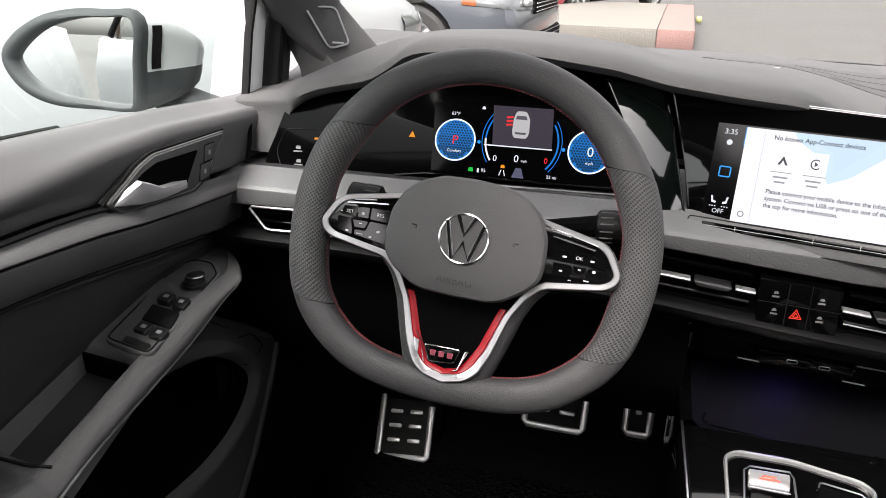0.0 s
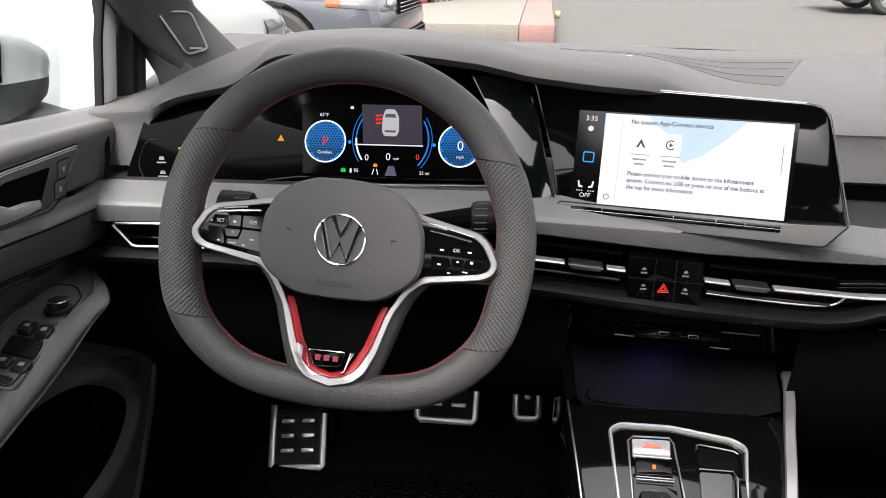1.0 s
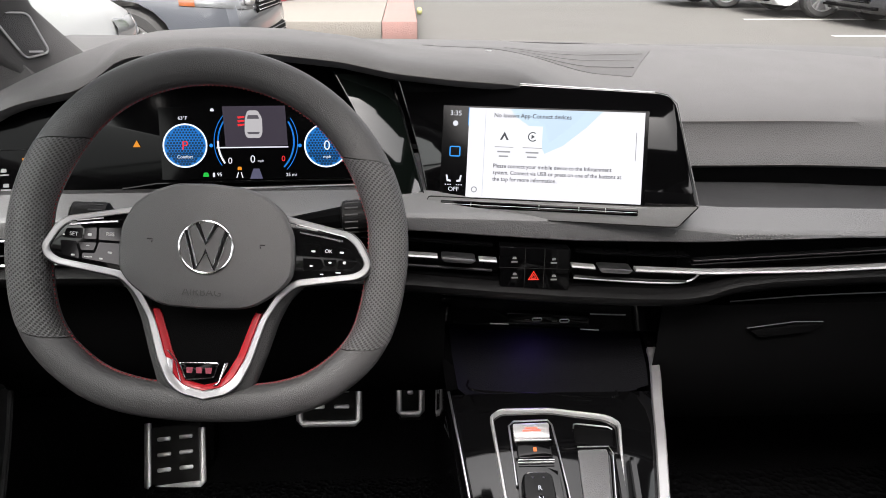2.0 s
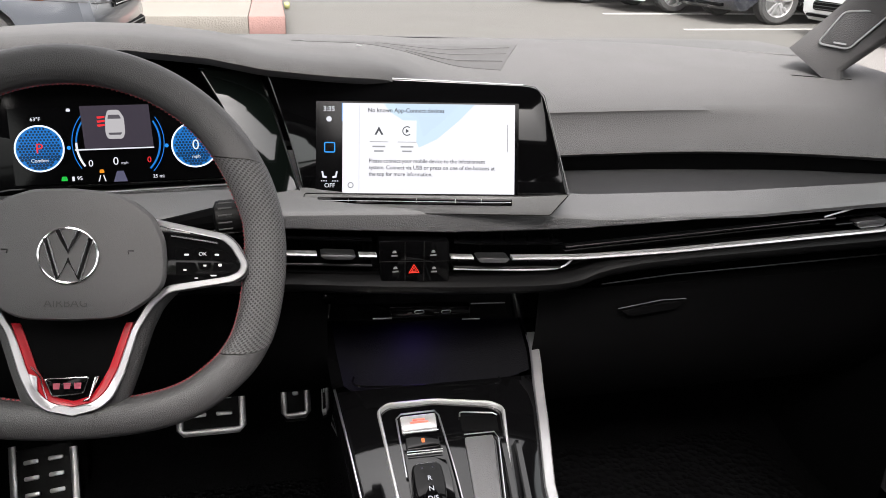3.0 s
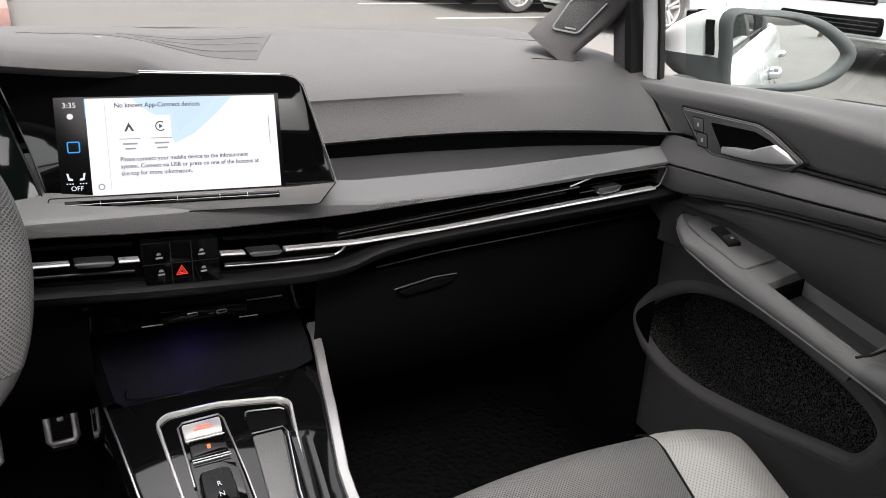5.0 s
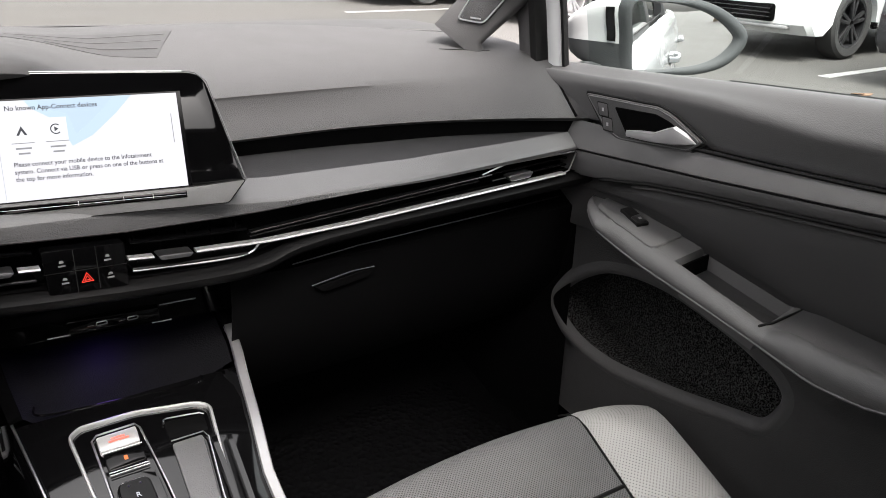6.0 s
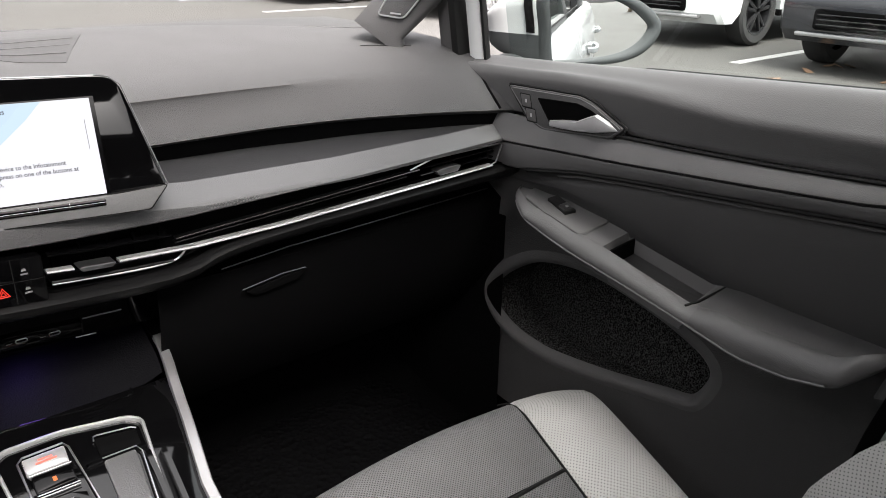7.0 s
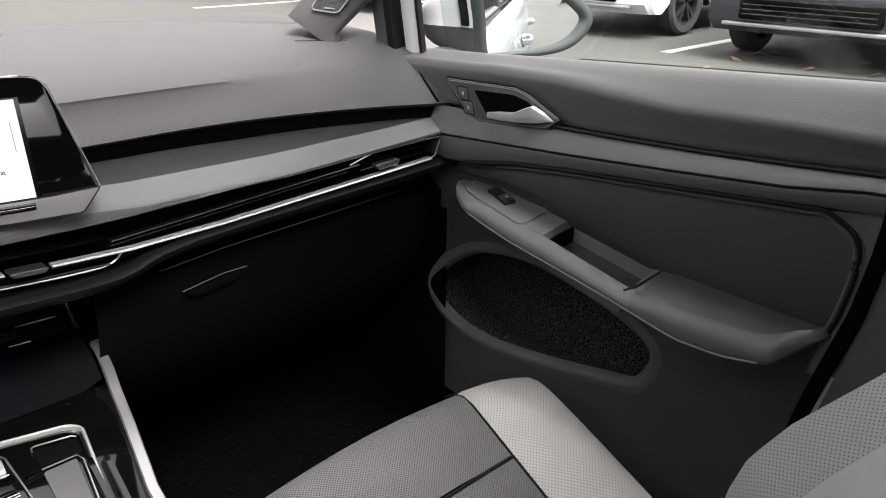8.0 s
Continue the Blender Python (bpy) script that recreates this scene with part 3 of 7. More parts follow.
DEMIST = material("dark_demister_plastic", (0.03, 0.0297, 0.03), 0.7, grain=0.3, size=0.001, spec=0.3)
dem = part("demister_panel", loft(rows, caps=True), DEMIST, dash, "dark demister panel below the windscreen")
for i in range(3):
    part("demister_slat", pad_line((-0.02 + 0.02 * i, 0.565 - 0.028 * i), (0.205 - 0.018 * i, 0.585 - 0.043 * i), 0.004, 0.0018), SOFT, dem, "dark demister slat")
part("side_demister", pad_line((0.6, 0.39), (0.676, 0.352), 0.003, 0.0006), HARD, dash, "thin black side demister slot")
part("foil_scrap", box((-0.06, 0.42, 1.0755), (0.008, 0.003, 0.001), 0, Matrix.Rotation(-0.5, 4, "Z")), SATIN, dash)

# ---- doors ----
SWITCH_BLACK = material("dark_switch_plastic", (0.014, 0.014, 0.0142), 0.35, grain=0.1, size=0.001, spec=0.4)
# Paler copy of the dashboard plastic, making up for weaker light on the doors.
DOOR_GRAIN = material("lightened_door_grain", (0.064, 0.0634, 0.064), 0.6, grain=0.22, size=0.0011, kind="cell", patch=0.1, spec=0.35)
# Paler again, for light on the upward-facing armrest.
ARM_GRAIN = material("lightened_armrest_grain", (0.067, 0.0663, 0.067), 0.6, grain=0.22, size=0.0011, kind="cell", patch=0.1, spec=0.4)
PAD = material("armrest_leatherette", (0.046, 0.0455, 0.046), 0.42, grain=0.2, size=0.0009, kind="cell", patch=0.05, spec=0.5)
# Hard plastic, darkened further to carry the shade low on the door.
LOWER_GRAIN = material("hard_shaded_lower_panel", (0.029, 0.0286, 0.029), 0.6, grain=0.35, size=0.0014, kind="cell", patch=0.1, spec=0.3)
BELT = [(-1.0, 1.084), (-0.468, 1.056), (-0.012, 1.03), (0.119, 1.022), (0.278, 1.015), (0.45, 1.005)]
RIDGE = [(-0.7, 0.966), (-0.481, 0.956), (-0.399, 0.943), (-0.26, 0.931), (-0.087, 0.918), (0.121, 0.905), (0.25, 0.9)]
BAND = [(-0.7, 0.945), (-0.502, 0.931), (-0.263, 0.909), (-0.089, 0.894), (0.0, 0.884), (0.12, 0.862), (0.25, 0.85)]
CREASE = [(-0.6, 0.985), (-0.494, 0.976), (-0.397, 0.968), (-0.296, 0.961), (-0.178, 0.956), (-0.073, 0.953), (0.36, 0.945)]
ARM_IN = [(-0.5, 0.775), (-0.46, 0.772), (-0.342, 0.776), (-0.235, 0.781), (-0.07, 0.812), (0.042, 0.83), (0.133, 0.825)]
ARM_TOP = [(-0.5, 0.8), (-0.471, 0.79), (-0.419, 0.765), (-0.311, 0.762), (-0.228, 0.768), (-0.099, 0.798), (-0.036, 0.81), (0.009, 0.821), (0.133, 0.828)]
ARM_LOW = [(-0.5, 0.79), (-0.496, 0.787), (-0.457, 0.758), (-0.428, 0.743), (-0.374, 0.732), (-0.313, 0.731), (-0.224, 0.75), (-0.144, 0.765), (-0.042, 0.783), (0.003, 0.794), (0.056, 0.81), (0.133, 0.82)]


def smooth(pts):
    return [tuple(p) for p in spline(pts, 3)]


FOLD = [(-0.5, 0.043), (-0.38, 0.037), (-0.24, 0.034), (-0.07, 0.017), (0.05, 0.011), (0.3, 0.01)]
PASSENGER_LINES = (BELT, CREASE, RIDGE, BAND)
DRIVER_LINES = (
    [(-1.0, 1.084), (-0.468, 1.056), (-0.17, 1.038), (0.022, 1.029), (0.266, 1.011), (0.45, 1.003)],
    [(-0.6, 0.992), (-0.213, 0.975), (-0.148, 0.973), (-0.1, 0.969), (0.054, 0.949), (0.173, 0.94), (0.36, 0.932)],
    [(-0.7, 0.985), (-0.229, 0.9575), (-0.179, 0.953), (-0.107, 0.946), (-0.039, 0.936), (0.109, 0.92), (0.25, 0.91)],
    [(-0.7, 0.95), (-0.206, 0.915), (-0.14, 0.907), (-0.02, 0.888), (0.065, 0.876), (0.14, 0.865), (0.25, 0.855)],
)


def door(side, dx, lines, tip=0.0, slide=0.0, lift=0.0):
    """A front door: side is 1 for the passenger's, -1 for the driver's; dx steps its lower trim outwards by height, lines are its belt, crease, ridge and band, tip lengthens the armrest, slide and lift move the handle."""
    BELT, CREASE, RIDGE, BAND = lines
    flip = side < 0
    d = thing("door_2" if side > 0 else "door_1", "closed passenger door with black trim and felt pocket" if side > 0 else "driver's door with black trim and window switches", "door", (side * 0.75, -0.1, 0.4), group="front doors", kind="structure")

    def add(name, bm, mat, label="", parent=None, sharp=40):
        for v in bm.verts:
            v.co.x += lerp(dx, v.co.z)
        return part(name, bm, mat, parent or d, label, mirror=flip, sharp=sharp)

    ys = [0.36 - 0.89 * i / 60 for i in range(61)]
    rows = []
    for y in ys:
        b, c = lerp(BELT, y), lerp(CREASE, y)
        t = b - lerp(FOLD, y)
        rows.append(smooth([(x, y, z) for x, z in ((0.79, b - 0.02), (0.777, b + 0.0005), (0.757, b + 0.004), (0.743, b - 0.0005), (0.73, 0.55 * b + 0.45 * t), (0.7185, t + 0.0045), (0.7135, t - 0.003), (0.7125, t - 0.012), (0.7165, 0.5 * (t + c)), (0.7205, c + 0.013), (0.722, c + 0.004), (0.7245, c - 0.001))]))
    add("upper_trim", loft(rows), DOOR_GRAIN, "grained black upper door trim", sharp=60)
    rows = []
    for y in ys:
        c, t = lerp(CREASE, y), lerp(RIDGE, y)
        rows.append([(0.716, y, c - 0.004), (0.7095, y, c - 0.005), (0.7075, y, c - 0.008), (0.702, y, 0.5 * (c + t)), (0.696, y, t + 0.005), (0.6952, y, t + 0.0025), (0.7, y, t - 0.0003)])
    add("trim_rail", loft(rows), DOOR_GRAIN, "smooth grey-black trim rail", sharp=60)
    rows = []
    for y in ys:
        t, l = lerp(RIDGE, y), lerp(BAND, y)
        rows.append([(0.706, y, t - 0.0008), (0.6995, y, t - 0.0022), (0.6985, y, t - 0.005), (0.701, y, 0.5 * (t + l)), (0.7045, y, l + 0.005), (0.707, y, l + 0.0015), (0.714, y, l - 0.0005), (0.73, y, l - 0.002)])
    add("trim_band", loft(rows), DOOR_GRAIN, "smooth grey-black trim band", sharp=60)
    rows = []
    for y in sorted(set(ys + [-0.455 - 0.0035 * i for i in range(20)]), reverse=True):
        l, a = lerp(BAND, y), lerp(ARM_IN, y)
        f = min(max((0.17 - y) / 0.12, 0), 1)
        rows.append(smooth([(0.732 - g * f, y, z) for g, z in ((0.0, l + 0.001), (0.0085, l - 0.006), (0.0135, l - 0.018), (0.015, 0.6 * l + 0.4 * a), (0.013, 0.35 * l + 0.65 * a), (0.007, a + 0.012), (0.0, a - 0.002), (-0.016, a - 0.03), (-0.016, a - 0.06))]))
    add("insert_panel", loft(rows), INSERT, "black leatherette insert", sharp=60)
    rows = []
    for p in spline([(0.72, -0.452, 0), (0.765, -0.464, 0), (0.8, -0.476, 0), (0.85, -0.484, 0), (0.88, -0.486, 0), (0.897, -0.481, 0), (0.908, -0.468, 0), (0.915, -0.445, 0), (0.918, -0.42, 0)], 4):
        z, e = p.x, p.y
        rows.append([(0.752, e + 0.003, z - 0.002), (0.718, e + 0.001, z), (0.7125, e - 0.002, z + 0.001), (0.711, e - 0.007, z + 0.003), (0.712, -0.54, max(z, 0.72) + 0.02)])
    add("rear_border", loft(rows), DOOR_GRAIN, "black border behind the insert", sharp=50)
    # lower panel with the pocket's opening
    c = Vector((-0.02, 0.63))
    hole = spline([(y, z, 0) for y, z in ((0.197, 0.612), (0.173, 0.647), (0.13, 0.681), (0.086, 0.702), (0.021, 0.7135), (-0.048, 0.711), (-0.144, 0.69), (-0.205, 0.669), (-0.227, 0.656), (-0.236, 0.641), (-0.23, 0.62), (-0.218, 0.599), (-0.205, 0.5915), (-0.173, 0.586), (-0.068, 0.566), (0.037, 0.553), (0.088, 0.553), (0.135, 0.561), (0.176, 0.581))], 5, True)
    k = len(hole)
    out = [(hole[(i + 1) % k] - hole[i - 1]).normalized().cross(Vector((0, 0, 1))) for i in range(k)]
    if out[0].x < 0:
        out = [-q for q in out]
    fy = 0.225
    edge = ([(0.275, 0.634), (0.262, 0.65), (0.2, 0.692), (0.15, 0.724), (0.1, 0.765)] if flip else [(fy, 0.86), (0.14, 0.83)]) + [(-0.04, 0.795), (-0.22, 0.76), (-0.31, 0.742), (-0.42, 0.755), (-0.48, 0.8), (-0.495, 0.87), (-0.515, 0.88), (-0.45, 0.65), (-0.40, 0.40)] + ([(0.1, 0.40), (0.185, 0.489), (0.244, 0.576)] if flip else [(fy, 0.40)])
    ring = []
    for p in hole:
        v = (Vector(p[:2]) - c)
        best = 9.0
        for i in range(len(edge)):
            a, b = Vector(edge[i]), Vector(edge[(i + 1) % len(edge)])
            e = b - a
            den = v.x * e.y - v.y * e.x
            if abs(den) > 1e-9:
                s = ((a.x - c.x) * e.y - (a.y - c.y) * e.x) / den
                u = ((a.x - c.x) * v.y - (a.y - c.y) * v.x) / den
                if s > 0 and -1e-6 <= u <= 1 + 1e-6:
                    best = min(best, s)
        ring.append((c + v * best, v))
    rows = []
    for f, x in ((0.0, 0.748), (0.002, 0.741), (0.006, 0.7355), (0.011, 0.7335), (0.016, 0.7342), (0.023, 0.737)):
        rows.append([(x, p.x + q.x * f, p.y + q.y * f) for p, q in zip(hole, out)])
    last = [Vector((p.x + q.x * 0.023, p.y + q.y * 0.023)) for p, q in zip(hole, out)]
    for f in (0.35, 0.7, 1.0):
        rows.append([(0.738 + 0.003 * f + (0 if flip else 0.05 * f * f * min(max((l.x - 0.02) / 0.17, 0), 1) * min(max((0.72 - q.y) / 0.06, 0), 1)), *((1 - f) * l + f * q)) for l, (q, v) in zip(last, ring)])
    # Lip takes a paler plastic than the panel, for the light it catches.
    add("pocket_lip", loft(rows[:6], close=True), SOFT_DARK, "rounded grey-black pocket lip, paler for the light it catches", sharp=50)
    add("lower_panel", loft(rows[5:], close=True), LOWER_GRAIN, "grained lower door panel, darkened for its shade", sharp=50)
    if flip:
        add("panel_groove", tube([(0.7385, y, z) for y, z in rounded([(0.114, 0.709), (0.199, 0.686), (0.231, 0.65), (0.181, 0.642)], 0.008)], 0.0012, 5), RUBBER, "thin groove round a cap")
        add("panel_edge", tube([(0.741, y, z) for y, z in ((0.1, 0.765), (0.15, 0.724), (0.2, 0.692), (0.262, 0.65), (0.275, 0.634), (0.244, 0.576), (0.185, 0.489), (0.1, 0.4))], 0.006, 8), LOWER_GRAIN, "rolled edge of the lower panel")
    # Driver's pocket gets black carpet in place of felt, standing in for shade.
    add("pocket_wall", loft([[(x, p[0], p[1]) for p in hole] for x in (0.748, 0.79, 0.86)], close=True), CARPET if flip else FELT, "inner wall of the pocket, blackened for shade on the driver's side")
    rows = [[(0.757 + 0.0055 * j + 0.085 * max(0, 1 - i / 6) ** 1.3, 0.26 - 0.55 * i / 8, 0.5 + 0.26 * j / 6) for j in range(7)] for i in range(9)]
    add("pocket_lining", loft(rows), CARPET if flip else FELT, "felt pocket lining, blackened for shade on the driver's side")
    # armrest: switch end, grip recess, padded rear
    rows = []
    for i in range(91):
        y = 0.133 + tip - (0.63 + tip) * i / 90
        a, t, o = lerp(ARM_IN, y), lerp(ARM_TOP, y), lerp(ARM_LOW, y)
        n = min(max((-0.084 - y) / 0.01, 0), 1) * min(max((y + 0.232) / 0.012, 0), 1)
        e = min(1, max(0, (0.134 + tip - y) / 0.085)) ** 0.5 * min(1, max(0, (y + 0.482) / 0.05)) ** 0.5
        w = 0.748 - 0.098 * e
        t = a + (t - a) * e
        o = min(t - 0.004, t + (o - t) * e)
        pad = 0.006 * min(max((-0.245 - y) / 0.03, 0), 1) * e
        x1, x2 = 0.748 - 0.012 * e, 0.748 - 0.076 * e
        k = 0.06 * n
        m = a + (t - a) * 0.8
        rows.append([(0.76, y, a + 0.001), (0.75, y, a + pad * 0.5), (x1, y, a + pad), (x1 - 0.003 * e, y, a + pad - k), (x2 + 0.004 * e, y, m + pad - 0.8 * k), (x2, y, m + pad), (w + 0.02 * e, y, t + 0.0035 + pad), (w + 0.011 * e, y, t + 0.001 + 0.8 * pad), (w + 0.0045 * e, y, t - 0.15 * (t - o) + 0.4 * pad), (w + 0.001, y, t - 0.35 * (t - o)), (w, y, 0.4 * t + 0.6 * o), (w + 0.001, y, o + 0.004), (w + 0.006, y, o), (w + 0.03, y, o - 0.002), (0.75, y, o + 0.004)])
    cut = next(i for i, r in enumerate(rows) if r[0][1] < -0.243)
    add("armrest", loft(rows[:cut + 1]), ARM_GRAIN, "grained armrest with a grip recess", sharp=62)
    add("armrest_pad", loft(rows[cut:]), PAD, "black leatherette armrest pad", sharp=62)
    # dark joints between the trim pieces
    ins = [(0.707, y, lerp(BAND, y) - 0.001) for y in [0.1 - 0.02 * i for i in range(28)]] + [(0.709, -0.462, 0.914), (0.7095, -0.477, 0.902), (0.7095, -0.4845, 0.885), (0.7095, -0.4855, 0.865), (0.7095, -0.483, 0.84), (0.7095, -0.476, 0.8), (0.7095, -0.466, 0.772)]
    add("insert_joint", tube([tuple(p) for p in spline(ins, 3)], 0.0026, 6), RUBBER, "dark joint round the insert")
    # Paler than the insert: highlight along its edge, drawn as a tube.
    add("insert_highlight", tube([tuple(p) for p in spline([(x + 0.0065, y + (0.006 if y < -0.455 else 0), z - (0.0068 if y > -0.47 else 0.003)) for x, y, z in ins[3:]], 2)], 0.0024, 6), DOOR_GRAIN, "pale tube for the highlight on the insert's rolled edge")
    add("trim_joint", tube([(0.7085 + 0.003 * min(1, max(0, -y / 0.3)), y, lerp(CREASE, y) - 0.002) for y in [-0.03 - 0.02 * i for i in range(26)]], 0.0028, 6), RUBBER, "dark joint under the upper trim")
    add("trim_joint", tube([(0.7, y, lerp(RIDGE, y) - 0.0008) for y in [0.3 - 0.02 * i for i in range(42)]], 0.0015, 6), RUBBER, "thin dark joint under the rail")
    lowline = []
    for y in [0.1 + tip - 0.02 * i for i in range(27 + round(tip * 50))]:
        e = min(1, max(0, (0.134 + tip - y) / 0.085)) ** 0.5 * min(1, max(0, (y + 0.482) / 0.05)) ** 0.5
        lowline.append((0.748 - 0.098 * e + 0.002, y, lerp(ARM_LOW, y) + 0.003))
    # Highlight under the armrest, put in as a line of paler trim.
    add("armrest_highlight", tube(lowline, 0.0021, 6), TRIM, "thin pale line for the highlight on the armrest's edge")
    # inner handle
    P = [(0.146, 0.991), (0.004, 0.995), (-0.02, 0.989), (-0.077, 0.962), (-0.055, 0.945), (0.07, 0.934), (0.1, 0.945)]
    to = Matrix(((0, 0, -1, 0.7085), (1, 0, 0, slide), (0, 1, 0, lift), (0, 0, 0, 1)))
    bez = add("handle_bezel", prism(rounded(P, 0.006), 0.014, to, 0.002, up=0.004), SOFT, "black handle bezel")
    # Flat black plate in place of a hollow, for the shade behind the lever.
    add("handle_cup", prism(rounded([(0.084, 0.981), (0.006, 0.985), (-0.02, 0.979), (-0.055, 0.962), (-0.045, 0.951), (0.052, 0.942)], 0.004), 0.01, to, 0.0, up=0.0043), HARD, parent=bez)
    add("bezel_edge", tube([at(to, u, v, 0.0036) for u, v in rounded([(0.141, 0.9885), (0.004, 0.9925), (-0.019, 0.9867), (-0.0725, 0.9618), (-0.0535, 0.9475), (0.069, 0.937), (0.097, 0.947)], 0.006)], 0.001, 5, True), TRIM, parent=bez)
    add("bezel_joint", tube([at(to, u, v, -0.0005) for u, v in rounded([(0.149, 0.9925), (0.004, 0.997), (-0.022, 0.991), (-0.081, 0.962), (-0.057, 0.943), (0.071, 0.932), (0.103, 0.943)], 0.006)], 0.0018, 5, True), RUBBER, parent=bez)
    rows = []
    for y, z, h, x in ((0.056, 0.9475, 0.013, 0.704), (0.03, 0.9505, 0.0135, 0.698), (0.0, 0.954, 0.015, 0.694), (-0.02, 0.96, 0.022, 0.693), (-0.034, 0.9635, 0.0265, 0.694), (-0.052, 0.961, 0.015, 0.699), (-0.068, 0.9585, 0.004, 0.705)):
        y, z = y + slide, z + lift
        rows.append([(x + 0.006, y, z - h / 2), (x, y, z - h / 2 + 0.002), (x - 0.001, y, z), (x, y, z + h / 2 - 0.002), (x + 0.006, y, z + h / 2)])
    add("door_handle", solid(loft(rows), 0.003), BRIGHT, "satin chrome inner door handle")
    for k, (y, z) in enumerate(((0.106, 0.973), (0.094, 0.953))):
        add("button_well", prism(rounded([(y + 0.0135, z + 0.0105), (y - 0.0075, z + 0.0105), (y - 0.0135, z - 0.0105), (y + 0.0075, z - 0.0105)], 0.002), 0.003, to, 0.0, up=0.0046), RUBBER, parent=bez)
        add("lock_button", prism(rounded([(y + 0.012, z + 0.009), (y - 0.007, z + 0.009), (y - 0.012, z - 0.009), (y + 0.007, z - 0.009)], 0.002), 0.004, to, 0.001, up=0.0052), SOFT_DARK, parent=bez)
        add("lock_symbol", prism([(y + 0.0018, z + 0.0024), (y - 0.0018, z + 0.0028), (y - 0.0026, z - 0.0024), (y + 0.001, z - 0.0026)], 0.0006, to, up=0.0056), PALE_PRINT, parent=bez)
    return d, add


door_r, add_r = door(1, [(0.0, 0.0), (1.0, 0.0)], PASSENGER_LINES)
door_l, add_l = door(-1, [(0.7, -0.012), (0.76, 0.018), (0.83, 0.022), (0.9, 0.012), (0.93, 0.0)], DRIVER_LINES, 0.045, -0.008, 0.007)


def arm_z(x, y):
    k = min(max((0.745 - x) / 0.09, 0), 1)
    return (1 - k) * lerp(ARM_IN, y) + k * lerp(ARM_TOP, y)


def on_arm(name, pts, h, mat, add, label="", r=0.001, rr=0.003, parent=None, depth=0.006):
    bm = prism(rounded(pts, rr), depth, None, r, up=0.0)
    for v in bm.verts:
        v.co.z += arm_z(v.co.x, v.co.y) + h
    return add(name, bm, mat, label, parent)


# raised dark floors and black front plates that put shade into the grip recesses
for add in (add_r, add_l):
    on_arm("grip_floor", [(0.734, -0.088), (0.676, -0.088), (0.676, -0.23), (0.734, -0.23)], -0.026, INSERT, add, "dark floor of the grip recess")
    on_arm("grip_front", [(0.733, -0.0935), (0.677, -0.0935), (0.677, -0.0965), (0.733, -0.0965)], -0.003, HARD, add, "dark front of the grip recess", r=0, rr=0.001, depth=0.025)
# passenger's window switch
sp = on_arm("switch_plate", [(0.732, 0.105), (0.688, 0.082), (0.665, 0.02), (0.664, -0.05), (0.732, -0.05)], 0.004, ARM_GRAIN, add_r, "grained switch plate", rr=0.01)
on_arm("switch_well", [(0.727, 0.05), (0.706, 0.052), (0.69, 0.002), (0.711, -0.002)], 0.0046, RUBBER, add_r, parent=sp, rr=0.002)
on_arm("window_switch", [(0.717, 0.022), (0.697, 0.022), (0.692, 0.004), (0.711, 0.001)], 0.0062, SWITCH_BLACK, add_r, "black window switch", parent=sp)
on_arm("switch_mark", [(0.709, 0.014), (0.703, 0.014), (0.702, 0.009), (0.707, 0.009)], 0.0066, PALE_PRINT, add_r, parent=sp, r=0, rr=0.0008, depth=0.001)
# driver's window switches and mirror knob
dp = on_arm("switch_plate", [(0.739, 0.09), (0.728, 0.12), (0.697, 0.116), (0.671, 0.085), (0.658, -0.083), (0.72, -0.078)], 0.004, ARM_GRAIN, add_l, "grained switch plate", rr=0.012)
on_arm("switch_well", [(0.706, -0.006), (0.668, -0.01), (0.664, -0.036), (0.702, -0.034)], 0.0046, RUBBER, add_l, parent=dp)
for x, y in ((0.697, 0.008), (0.675, 0.004), (0.69, -0.047), (0.669, -0.05)):
    on_arm("window_switch", [(x - 0.0085, y + 0.008), (x + 0.0085, y + 0.01), (x + 0.0085, y - 0.008), (x - 0.0085, y - 0.009)], 0.0068, SWITCH_BLACK, add_l, "black window switch", parent=dp, depth=0.008)
    on_arm("switch_mark", [(x - 0.003, y + 0.003), (x + 0.003, y + 0.003), (x + 0.003, y - 0.002), (x - 0.003, y - 0.002)], 0.0072, PALE_PRINT, add_l, parent=dp, r=0, rr=0.0008, depth=0.001)
on_arm("lock_switch", [(0.7, -0.0635), (0.666, -0.0675), (0.665, -0.077), (0.699, -0.073)], 0.0052, SWITCH_BLACK, add_l, "black child lock switch", parent=dp, depth=0.004, rr=0.002)
plate_line = rounded([(0.734, 0.088), (0.726, 0.113), (0.699, 0.109), (0.675, 0.081), (0.662, -0.08), (0.717, -0.074)], 0.008)
add_l("plate_groove", tube([(x, y, arm_z(x, y) + 0.0046) for x, y in plate_line], 0.0009, 5, True), RUBBER, "", dp)
rows = []
for r, h in ((0.015, 0.0), (0.015, 0.003), (0.0115, 0.004), (0.011, 0.012), (0.009, 0.0135), (0.0002, 0.0138)):
    rows.append([(0.686 + r * math.cos(a), 0.05 + r * math.sin(a), arm_z(0.686, 0.05) + 0.003 + h) for a in [2 * math.pi * k / 24 for k in range(24)]])
kn = add_l("mirror_knob", loft(rows, close=True), SWITCH_BLACK, "black mirror adjusting knob", dp)
add_l("knob_ring", tube([(0.686 + 0.0112 * math.cos(a), 0.05 + 0.0112 * math.sin(a), arm_z(0.686, 0.05) + 0.0155) for a in [2 * math.pi * k / 24 for k in range(24)]], 0.0009, 5, True), SATIN, "", dp)
